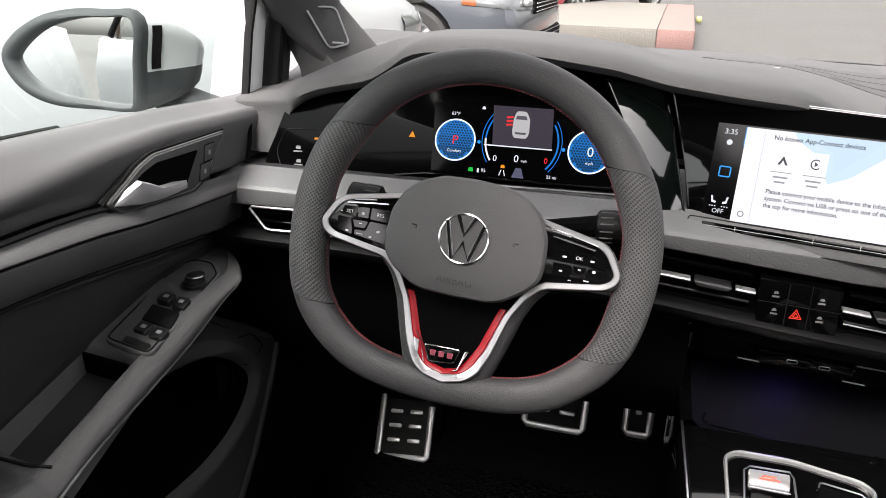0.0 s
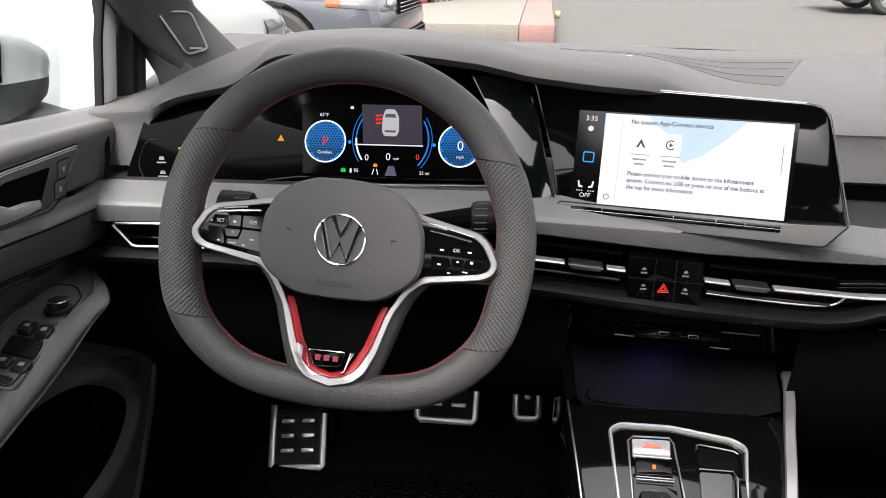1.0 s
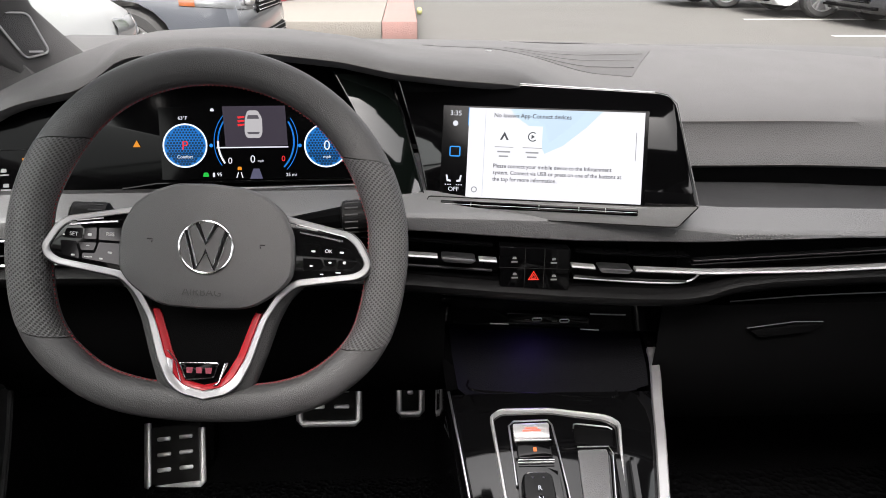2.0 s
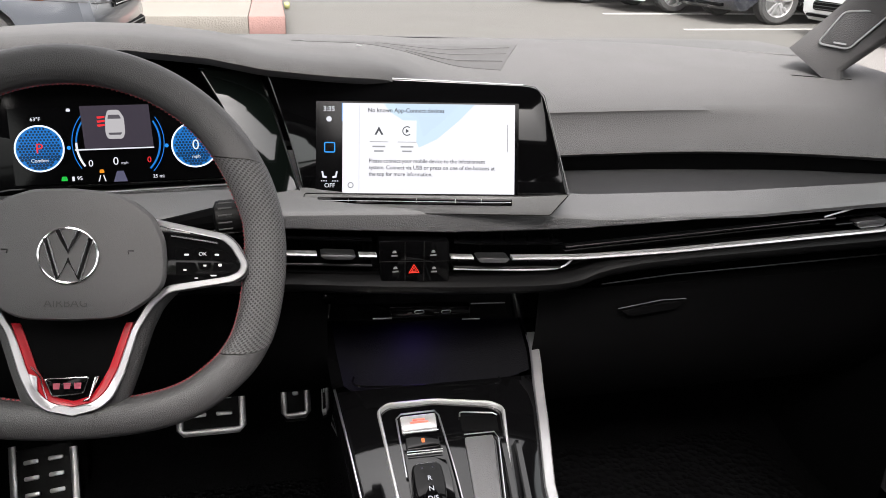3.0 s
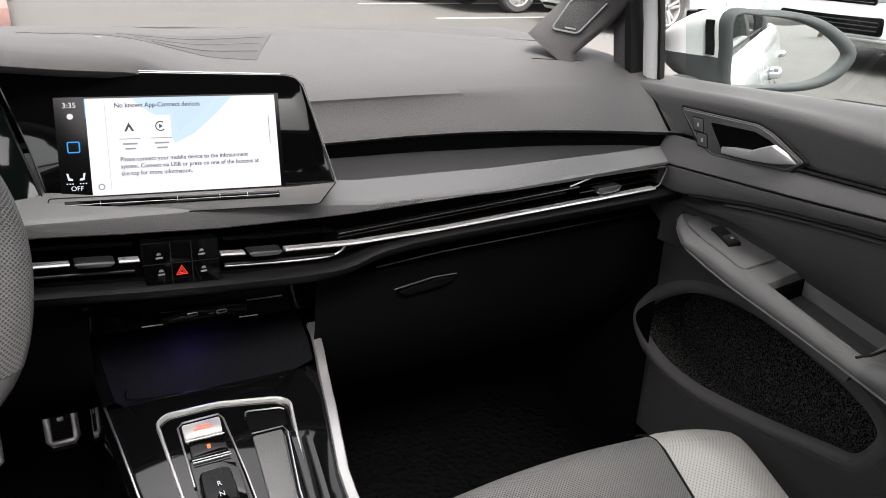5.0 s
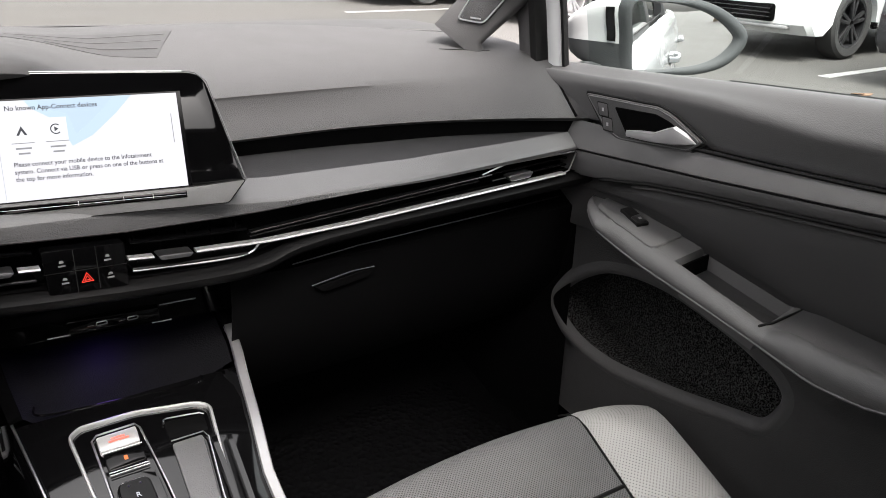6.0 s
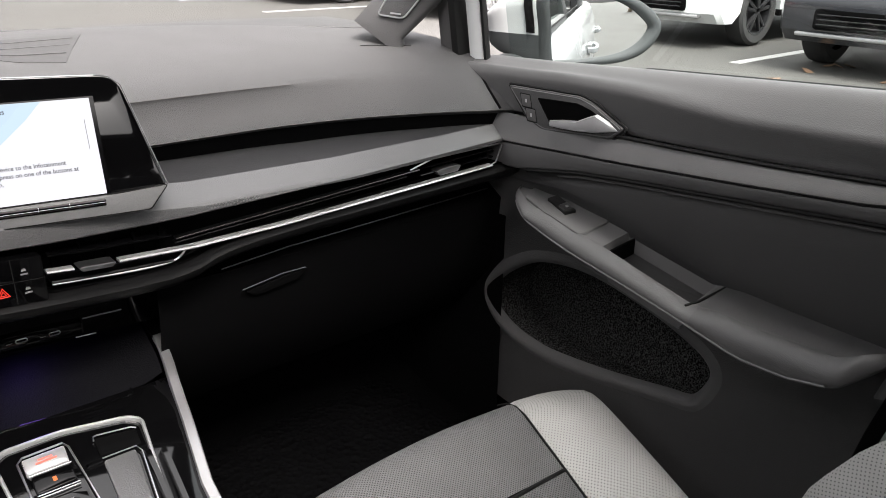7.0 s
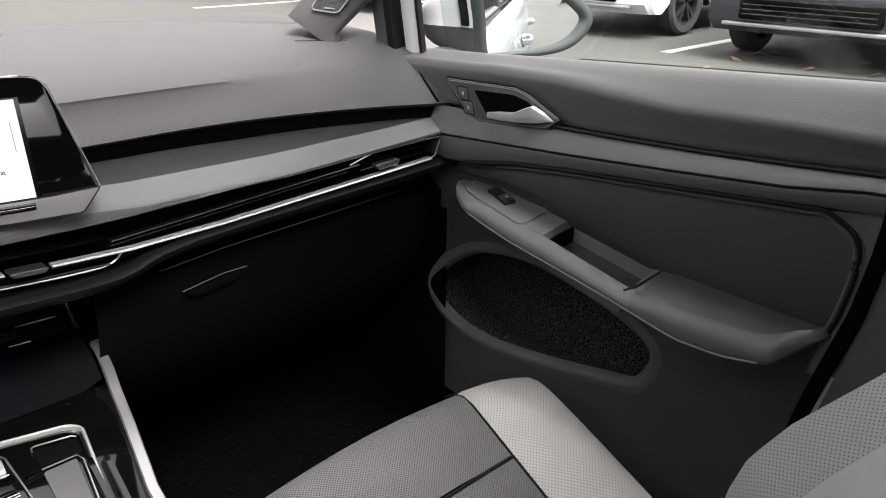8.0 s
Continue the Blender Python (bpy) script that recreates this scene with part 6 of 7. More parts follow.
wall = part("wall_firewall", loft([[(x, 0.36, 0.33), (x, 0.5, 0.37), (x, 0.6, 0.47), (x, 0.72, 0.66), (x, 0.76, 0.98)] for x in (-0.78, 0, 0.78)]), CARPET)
tagged(wall, "black carpeted bulkhead behind the pedals", "bulkhead", kind="structure")
for s, kx in ((-1, -0.032), (1, 0.0)):
    # Plastic differs by side: the passenger's panel is blacker to carry deeper shade.
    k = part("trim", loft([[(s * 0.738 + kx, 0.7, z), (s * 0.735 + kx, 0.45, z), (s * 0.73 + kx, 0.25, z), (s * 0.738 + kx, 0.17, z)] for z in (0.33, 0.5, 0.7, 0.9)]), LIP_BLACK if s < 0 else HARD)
    tagged(k, "black plastic kick panel beside the footwell", "trim panel", kind="structure")
    for i in range(20 if s < 0 else 0):
        z = 0.5 + 0.0075 * i
        part("kick_rib", tube([(s * 0.727 + kx, 0.27 + 0.02 * math.sin(i * 0.16), z + 0.012), (s * 0.724 + kx, 0.235, z + 0.004), (s * 0.727 + kx, 0.19, z - 0.004)], 0.0018, 5), LIP_BLACK, k)
# Both mats are blackened too, for the shade they lie in.
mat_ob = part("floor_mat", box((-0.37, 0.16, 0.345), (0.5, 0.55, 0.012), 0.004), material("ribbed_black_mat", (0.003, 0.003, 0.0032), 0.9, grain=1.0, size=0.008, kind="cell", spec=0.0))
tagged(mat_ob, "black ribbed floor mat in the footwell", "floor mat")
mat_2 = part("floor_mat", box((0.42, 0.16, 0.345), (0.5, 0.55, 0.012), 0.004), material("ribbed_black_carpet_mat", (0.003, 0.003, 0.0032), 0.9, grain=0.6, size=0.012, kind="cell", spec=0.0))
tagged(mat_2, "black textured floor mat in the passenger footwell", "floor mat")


def pedal(name, label, m, w, h, bars, u_frame):
    p = thing(name, label, "pedal", turn=m)
    part("rubber_pad", prism(rounded([(-w / 2, -h / 2), (w / 2, -h / 2), (w / 2, h / 2), (-w / 2, h / 2)], 0.006), 0.012, None, 0.002), RUBBER, p, local=True)
    part("steel_frame", sweep([Vector((u, v, 0.001)) for u, v in u_frame], [(-0.0055, -0.004), (0.0055, -0.004), (0.0055, 0.0015), (0.003, 0.003), (-0.003, 0.003), (-0.0055, 0.0015)]), STEEL, p, "brushed steel pedal frame", local=True)
    for u, v in bars:
        b = min(0.015, 0.13 * w)
        part("steel_bar", prism(rounded([(u - b, v - 0.0035), (u + b, v - 0.0035), (u + b, v + 0.0035), (u - b, v + 0.0035)], 0.003), 0.004, None, 0.001, up=0.003), STEEL, p, "brushed steel tread bar", local=True)
    return p


pedal("foot_rest", "black foot rest with brushed steel frame and six bars", frame_at((-0.58, 0.46, 0.39), 4, 40, 8), 0.09, 0.1, [(u, v) for u in (-0.019, 0.019) for v in (-0.024, 0.002, 0.028)], [(-0.047, 0.058), (-0.047, -0.05), (-0.043, -0.054), (0.043, -0.054), (0.047, -0.05), (0.047, 0.04)])
pedal("brake_pedal", "wide black brake pedal with brushed steel frame", frame_at((-0.312, 0.47, 0.487), 0, 30, 0), 0.1, 0.075, [(-0.021, -0.012), (0.021, -0.012), (-0.021, 0.015), (0.021, 0.015)], [(-0.05, 0.04), (-0.05, -0.034), (-0.044, -0.04), (0.044, -0.04), (0.05, -0.034), (0.05, 0.04)])
pedal("accelerator_pedal", "narrow black accelerator pedal with brushed steel frame", frame_at((-0.174, 0.5, 0.466), 0, 20, 0), 0.04, 0.075, [(0.0, 0.012)], [(-0.02, 0.04), (-0.02, -0.02), (-0.015, -0.026), (0.015, -0.026), (0.02, -0.02), (0.02, 0.04)])
for (x, y, z), top in (((-0.315, 0.485, 0.5), 0.68), ((-0.174, 0.515, 0.48), 0.66), ((-0.578, 0.47, 0.38), None)):
    if top:
        arm = part("pedal_arm", tube([(x, y, z), (x, y + 0.05, z + 0.05), (x, y + 0.08, top)], 0.008, 8), HARD)
    else:
        arm = part("foot_rest_block", prism([(0.44, 0.33), (0.6, 0.33), (0.6, 0.52), (0.515, 0.47), (0.452, 0.33)], 0.12, Matrix(((0, 0, 1, x + 0.06), (1, 0, 0, 0), (0, 1, 0, 0), (0, 0, 0, 1))), 0.004), CARPET)
    arm.parent = bpy.data.objects["foot_rest" if not top else "brake_pedal" if x < -0.2 else "accelerator_pedal"]
    arm.matrix_parent_inverse = base(arm.parent).inverted()

# ---- passenger seat ----
seat = thing("passenger_seat", "passenger seat with dark perforated centre and light grey bolsters", "car seat", (0.36, -0.3, 0.34))


def seat_z(y):
    return 0.595 + 0.2 * y


def cushion_rows(profile, y0, y1, n=20, front=False):
    """profile(s, y) gives x and the height over the cushion's plane."""
    rows = []
    for i in range(n + 1):
        y = y0 + (y1 - y0) * i / n
        drop = 0.0
        if front:
            t = max(0.0, (y + 0.07) / 0.07)
            drop = 0.05 * t ** 2.5
        rows.append([(*profile(s / 12, y)[:1], y, seat_z(y) + profile(s / 12, y)[1] - drop) for s in range(13)])
    return rows


def seam_x(y):
    return 0.57 + 0.27 * y


def centre(s, y):
    return (0.19 + (seam_x(y) - 0.19) * s, 0.014 * math.sin(math.pi * s) - 0.016)


front_skirt = [[(0.19 + 0.37 * s / 12, y, z) for s in range(13)] for y, z in ((-0.06, 0.42), (-0.01, 0.46), (0.006, 0.5), (0.006, 0.522))]
rows = front_skirt + cushion_rows(centre, 0.0, -0.17, 14, True)
part("cushion_front", loft(rows), SEAT_DARK, seat, "dark grey perforated front of the cushion", sharp=60)
rows = [[(p[0], p[1], p[2] - 0.012) for p in cushion_rows(centre, -0.168, -0.172, 1)[0]]] + cushion_rows(centre, -0.1725, -0.52, 14)
part("cushion_rear", loft(rows), SEAT_DARK, seat, "dark grey perforated rear of the cushion", sharp=60)
part("seat_seam", tube([(0.19 + (seam_x(-0.17) - 0.19) * s / 8, -0.17 - 0.006 * math.sin(math.pi * s / 8), seat_z(-0.17) - 0.016 + 0.013 * math.sin(math.pi * s / 8)) for s in range(9)], 0.003, 6), RUBBER, seat)


def bolster(side):
    rows = []
    for i in range(31):
        t = i / 30
        y = 0.008 - 0.53 * t
        w = (0.152 + 0.02 * t) * min(1, (t / 0.16 + 0.1)) ** 0.5
        h = 0.006 * math.sin(math.pi * min(1, 0.05 + t * 1.5)) + 0.001
        fr = max(0.0, 1 - t / 0.24) ** 2 * 0.045
        row = []
        for j in range(13):
            s = j / 12
            up = h * math.sin(math.pi * min(1, s * 1.25)) ** 0.8 if s < 0.8 else 0.0
            down = 0.0 if s < 0.55 else 0.2 * ((s - 0.55) / 0.45) ** 2.2
            x = seam_x(y) + w * math.sin(0.5 * math.pi * min(1, s * 1.25)) if side > 0 else 0.19 - 0.09 * math.sin(0.5 * math.pi * min(1, s * 1.25))
            row.append((x, y, seat_z(y) - 0.026 + up - down - fr))
        rows.append(row)
    edge = tube([rows[i][8] for i in range(2, 31)], 0.0018, 6)
    part("piping", edge, RUBBER, seat, "dark piping along the bolster")
    return loft(rows)


part("bolster", bolster(1), SEAT_LIGHT, seat, "light grey perforated side bolster", sharp=70)
part("bolster", bolster(-1), SEAT_LIGHT, seat, "light grey perforated side bolster", sharp=70)
part("piping", tube([(seam_x(0.006 - 0.5 * i / 20), 0.006 - 0.5 * i / 20, seat_z(0.006 - 0.5 * i / 20) - 0.0145 - 0.045 * max(0.0, 1 - i / 3.2) ** 2) for i in range(21)], 0.0018, 6), RUBBER, seat, "dark seam along the bolster")
part("seat_base", box((0.36, -0.3, 0.42), (0.42, 0.44, 0.14), 0.02), HARD, seat, "black seat base")


def back_point(s, t):
    """s across, from the door side to the tunnel; t up the backrest."""
    x = 0.655 - 0.56 * s
    d = abs(2 * s - 1)
    bulge = lerp([(0, 0.135), (0.1, 0.158), (0.2, 0.17), (0.31, 0.163), (0.47, 0.135), (1, 0.08)], t) * min(1, max(0, (d - 0.3) / 0.6)) ** 1.2
    if d > 0.88:
        bulge -= 0.13 * ((d - 0.88) / 0.12) ** 2
    y = -0.545 - 0.30 * t + bulge
    z = 0.51 + 0.62 * t
    return (x, y, z)


def back_rows(s0, s1, n, m=26):
    return [[back_point(s0 + (s1 - s0) * i / n, j / m) for j in range(m + 1)] for i in range(n + 1)]


part("backrest_bolster", loft(back_rows(0.0, 0.16, 16)), SEAT_LIGHT, seat, "light grey perforated backrest bolster", sharp=70)
part("backrest_wing", loft(back_rows(0.16, 0.3, 8)), SEAT_PLAIN, seat, "plain light grey backrest wing", sharp=70)
part("backrest_centre", loft(back_rows(0.3, 0.7, 10)), SEAT_DARK, seat, "dark grey perforated backrest centre", sharp=70)
part("backrest_wing", loft(back_rows(0.7, 0.84, 8)), SEAT_PLAIN, seat, "plain light grey backrest wing", sharp=70)
part("backrest_bolster", loft(back_rows(0.84, 1.0, 16)), SEAT_LIGHT, seat, "light grey perforated backrest bolster", sharp=70)
part("backrest_shell", loft([[(0.63, -0.6 - 0.3 * t, 0.5 + 0.62 * t), (0.6, -0.66 - 0.3 * t, 0.5 + 0.62 * t), (0.15, -0.66 - 0.3 * t, 0.5 + 0.62 * t), (0.12, -0.6 - 0.3 * t, 0.5 + 0.62 * t)] for t in (0, 0.3, 0.7, 1.0)]), HARD, seat)

# Driver's seat, out of view, copied in to block light and reflections from behind.
other = copy_thing(seat, pose(-0.72, -0.27, 0))
other.name = "driver_seat"
tagged(other, "unseen driver's seat with dark perforated centre and light grey bolsters, blocking light from behind", "car seat")

# ---- the car's own shell ----
GROUND = 0.12


def strip_solid(path, wide, thick, normal):
    """A flat bar along a path, wide across it and thick along normal."""
    p = [Vector(q) for q in path]
    n = Vector(normal).normalized()
    rows = []
    for i in range(len(p)):
        f = (p[min(i + 1, len(p) - 1)] - p[max(i - 1, 0)]).normalized()
        s = f.cross(n).normalized()
        rows.append([tuple(p[i] + s * a * wide / 2 + n * b * thick / 2) for a, b in ((-1, -0.6), (-0.8, -1), (0.8, -1), (1, -0.6), (1, 0.6), (0.8, 1), (-0.8, 1), (-1, 0.6))])
    return loft(rows, close=True, caps=True)


def roof_z(x, y):
    return 1.44 - 0.05 * (x / 0.6) ** 2 - 0.05 * ((y + 0.9) / 1.1) ** 2


def roof_sheet(lift, grow):
    """A roof sheet with the opening of an unseen sunroof, added for light."""
    bm = bmesh.new()
    xs = [-0.6 - grow, -0.37, -0.2, 0.0, 0.2, 0.37, 0.6 + grow]
    ys = [0.02 + grow, -0.24, -0.44, -0.68, -0.85, -1.1, -1.4, -1.7, -2.04 - grow]
    vs = [[bm.verts.new((x, y, roof_z(x, y) + lift)) for x in xs] for y in ys]
    for i in range(len(ys) - 1):
        for j in range(len(xs) - 1):
            if not (1 <= i <= 2 and 1 <= j <= 4):
                bm.faces.new((vs[i][j], vs[i + 1][j], vs[i + 1][j + 1], vs[i][j + 1]))
    return bm


roof = part("ceiling", roof_sheet(0.0, 0.0), HEADLINER)
tagged(roof, "dark cloth headliner round an assumed glass sunroof", "ceiling", kind="structure")
skin = part("roof", roof_sheet(0.035, 0.02), WHITE_PAINT)
tagged(skin, "white painted car roof with an assumed glass sunroof", "roof", kind="structure")
# Unseen sunroof, assumed so that more light reaches the cabin from above.
pane = part("window_roof", loft([[(x, y, roof_z(x, y) + 0.03) for x in (-0.37, -0.2, 0.0, 0.2, 0.37)] for y in (-0.24, -0.44, -0.68)]), ROOF_GLASS)
tagged(pane, "dark tinted glass sunroof, unseen and added to light the cabin", "sunroof", kind="structure")
pane.visible_shadow = False
for s in (-1, 1):
    # lower body side, seen from outside and in the mirrors
    ys = [1.0, 0.6, 0.3, 0.0, -0.4, -0.8, -1.2, -1.6, -2.0, -2.3]
    rows, door_rows = [], []
    for y in ys if s > 0 else [1.0, 0.6, 0.3, 0.0, -0.4, -0.69, -0.69, -0.95, -1.2, -1.47, -1.47, -1.6, -2.0, -2.3]:
        b = lerp([(-2.3, 1.12), (-1.0, 1.09), (-0.468, 1.062), (0.278, 1.015), (1.0, 0.985)], y)
        o = -0.06 * max(0, (-y - 1.3)) ** 2 - 0.08 * max(0, y - 0.3) ** 2
        rows.append([(s * (0.785 + o), y, b - 0.025), (s * (0.79 + o), y, b - 0.015), (s * (0.812 + o), y, b - 0.016), (s * (0.825 + o), y, b - 0.024), (s * (0.84 + o), y, b - 0.05), (s * (0.86 + o), y, b - 0.12), (s * (0.868 + o), y, b - 0.15), (s * (0.872 + o), y, 0.7), (s * (0.878 + o), y, 0.5), (s * (0.86 + o), y, 0.36), (s * (0.8 + o), y, 0.3)])
    if s > 0:
        side = part("wall_side", loft(rows), WHITE_PAINT, sharp=30)
    else:
        side = part("wall_side", loft(rows[:6]), WHITE_PAINT, sharp=30)
        part("rear_wing", loft(rows[10:]), WHITE_PAINT, side, "white rear wing", sharp=30)
        part("sill", loft([[(-0.74, y, 0.345), (-0.8, y, 0.37), (-0.86, y, 0.36), (-0.8, y, 0.3)] for y in (-0.69, -1.47)], close=True, caps=True), WHITE_PAINT, side, "white door sill")
        door_rows = rows[6:10]
    tagged(side, "white painted lower body side of the car", "body side", kind="structure")
    for y in (-0.62, -1.5) if s > 0 else (-0.62, ):
        hz = 0.935
        part("outer_handle", sweep(spline([(s * 0.865, y + 0.075, hz), (s * 0.89, y + 0.06, hz), (s * 0.897, y, hz), (s * 0.892, y - 0.055, hz + 0.003), (s * 0.868, y - 0.07, hz + 0.003)], 4), circle(0.007, 8, 0.011)), WHITE_PAINT, side, "white door handle")
        part("handle_cup", box((s * 0.868, y + 0.01, hz), (0.016, 0.1, 0.04), 0.008), SILVER, side)
    for y in (-0.68, ):
        part("door_joint", tube([(s * 0.81, y, 1.06), (s * 0.866, y, 0.93), (s * 0.8745, y, 0.7), (s * 0.8785, y, 0.5)], 0.002, 4), RUBBER, side)
    part("belt_seal", strip_solid([(s * 0.781, y, lerp(BELT, y) + 0.001) for y in (-0.05, -0.2, -0.4, -0.7, -1.0)], 0.004, 0.005, (s, 0, 0.3)), RUBBER, side)
    if door_rows:
        # Unseen rear door, set open to let more light in from the side.
        swing = Matrix.Translation((-0.8, -0.7, 0)) @ Matrix.Rotation(radians(-52), 4, "Z") @ Matrix.Translation((0.8, 0.7, 0))
        rear_door = thing("rear_door", "open white rear door with black trim, unseen and added for side light", "car door", turn=swing)
        part("outer_panel", loft(door_rows), WHITE_PAINT, rear_door, "white painted outer panel", local=True, sharp=30)
        part("inner_trim", loft([[(-0.8, y, 0.31), (-0.76, y, 0.36), (-0.745, y, 0.6), (-0.735, y, 0.8), (-0.745, y, 0.95), (-0.765, y, 1.07)] for y in (-0.7, -0.95, -1.2, -1.46)]), SOFT_DARK, rear_door, "black inner trim", local=True)
        part("window_frame", tube([(-0.775, -0.71, 1.06), (-0.655, -0.74, 1.37), (-0.66, -1.1, 1.38), (-0.69, -1.38, 1.33), (-0.775, -1.46, 1.09)], 0.016, 8), RUBBER, rear_door, "black window frame", local=True)
        pane = part("pane", loft([[(-0.775, y, 1.06), (-0.66, 0.95 * y - 0.05, 1.36)] for y in (-0.73, -1.1, -1.42)]), GLASS, rear_door, "clear window pane", local=True)
        pane.visible_shadow = False
    # windscreen pillar with its trim
    edge = [((0.6045, 0.414, 1.069), (0.664, 0.345, 1.005)) if s > 0 else ((0.56, 0.45, 1.03), (0.63, 0.38, 1.0)), ((0.606, 0.412, 1.071), (0.655, 0.351, 1.042)), ((0.628, 0.392, 1.103), (0.681, 0.327, 1.076)), ((0.649, 0.373, 1.135), (0.708, 0.301, 1.111)), ((0.64, 0.25, 1.24), (0.7, 0.18, 1.215)), ((0.57, 0.0, 1.4), (0.63, -0.05, 1.38))]
    rows = []
    for l, r in edge:
        l, r = Vector(l), Vector(r)
        n = Vector((-0.75, -0.65, 0.1)).normalized()
        rows.append([tuple(Vector((s * q.x, q.y, q.z))) for q in (l - 0.06 * n, l - 0.012 * n, l - 0.002 * n, l.lerp(r, 0.08) + 0.002 * n, l.lerp(r, 0.5) + 0.003 * n, l.lerp(r, 0.9) + 0.001 * n, l.lerp(r, 0.98) - 0.004 * n, r - 0.02 * n, r.lerp(l, 0.2) - 0.08 * n)])
    pil = part("wall_pillar", loft(rows, close=True), SOFT, sharp=50)
    tagged(pil, "grey-black windscreen pillar trim with a loudspeaker", "pillar", kind="structure")
    if s < 0:
        foot = Matrix(((1, 0, 0, 0), (0, 0, -1, 0.345), (0, 1, 0, 0), (0, 0, 0, 1)))
        part("pillar_foot", prism(rounded([(-0.732, 1.115), (-0.719, 1.072), (-0.704, 1.045), (-0.7, 1.02), (-0.63, 1.025), (-0.645, 1.045), (-0.675, 1.085), (-0.69, 1.115)], 0.004), 0.03, foot, 0.003), SOFT_DARK, pil, "dark foot of the pillar trim")
    # quarter window post: dark, painted, dark
    py = -0.02 if s > 0 else 0.003
    for y0, wid, mat in ((0.337, 0.034, SOFT_DARK), (0.276, 0.032, WHITE_PAINT), (0.2535, 0.007, RUBBER)):
        part("post", strip_solid([(s * 0.745, y0 + py, 1.0), (s * 0.735, y0 + py + 0.006, 1.1), (s * 0.7, y0 + py + 0.01, 1.27)], wid, 0.03 if mat is SOFT_DARK else 0.01, (1, 0, 0)), mat, pil)
    part("post_seal", strip_solid([(s * 0.74, 0.306 + py, 1.0), (s * 0.73, 0.312 + py, 1.1), (s * 0.695, 0.316 + py, 1.27)], 0.018, 0.036, (1, 0, 0)), RUBBER, pil)
    part("door_frame_rail", strip_solid([(s * 0.69, 0.16, 1.24), (s * 0.66, 0.0, 1.33), (s * 0.632, -0.25, 1.375), (s * 0.625, -0.8, 1.395), (s * 0.632, -1.5, 1.36)], 0.1, 0.03, (s, 0, 0.5)), SOFT_DARK, pil)
    # dark gap at the door's rear edge
    part("door_gap", strip_solid([(s * 0.706, -0.512, 0.96), (s * 0.706, -0.507, 0.89), (s * 0.706, -0.497, 0.817), (s * 0.706, -0.483, 0.76), (s * 0.706, -0.464, 0.68), (s * 0.71, -0.44, 0.55)], 0.017, 0.012, (1, 0, 0)), HARD, pil, "dark gap behind the door")
    part("sill_trim", strip_solid([(s * 0.712, -0.6, 0.96), (s * 0.712, -0.585, 0.8), (s * 0.712, -0.56, 0.68), (s * 0.716, -0.53, 0.55)], 0.16, 0.02, (1, 0, 0)), SOFT_DARK, pil, "dark pillar foot")
    # door pillar and rear quarter
    bp = part("wall_pillar", strip_solid([(s * 0.735, -0.64, 0.34), (s * 0.73, -0.66, 0.75), (s * 0.725, -0.70, 1.06), (s * 0.62, -0.78, 1.42)], 0.2, 0.07, (1, 0, 0.1)), SOFT_DARK)
    tagged(bp, "black door pillar trim", "pillar", kind="structure")
    rq = part("wall_quarter", strip_solid([(s * 0.74, -1.5, 0.34), (s * 0.74, -1.55, 1.08), (s * 0.62, -1.75, 1.4)], 0.34, 0.06, (1, 0, 0.1)), SOFT_DARK)
    tagged(rq, "dark rear quarter trim", "quarter panel", kind="structure")
    lower = part("wall_side_inner", loft([[(s * 0.745, y, z) for z in (0.33, 0.6, 0.9, 1.07)] for y in ((-0.6, -1.0, -1.5, -2.0) if s > 0 else (-1.47, -1.7, -2.0))]), SOFT_DARK)
    tagged(lower, "dark rear door trim", "door trim", kind="structure")
    # glass
    g = part("window_side", loft([[(s * 0.765, y, lerp(BELT, y) - 0.01), (s * 0.74, y + 0.004, 1.15), (s * 0.645, y + 0.01, 1.39)] for y in (0.2, -0.1, -0.4, -0.63)]), SIDE_GLASS)
    tagged(g, "clear closed side window", "window", kind="structure")
    g.visible_shadow = False
rear = part("wall_rear", loft([[(x, y, z) for x in (-0.74, -0.3, 0.3, 0.74)] for y, z in ((-1.35, 0.34), (-1.42, 0.6), (-1.55, 0.95), (-1.95, 1.0), (-2.1, 1.06))]), SOFT_DARK)
tagged(rear, "dark rear seat and parcel shelf", "rear seat", kind="structure")
# windscreen
ws = part("windscreen", loft([[(x, 0.74 - 0.25 * (x / 0.72) ** 2 - 0.62 * t - 0.03 * t, 1.05 - 0.012 * x + 0.37 * t - 0.0) for x in [-0.7 + 0.1 * k for k in range(15)]] for t in (0, 0.25, 0.5, 0.75, 1.0)]), GLASS)
tagged(ws, "clear raked windscreen", "windscreen", kind="structure")
ws.visible_shadow = False
part("windscreen_edge", tube([(x, 0.735 - 0.25 * (x / 0.72) ** 2, 1.052 - 0.012 * x) for x in [-0.7 + 0.1 * k for k in range(15)]], 0.002, 6), SOFT_DARK, ws, "black windscreen edge band")
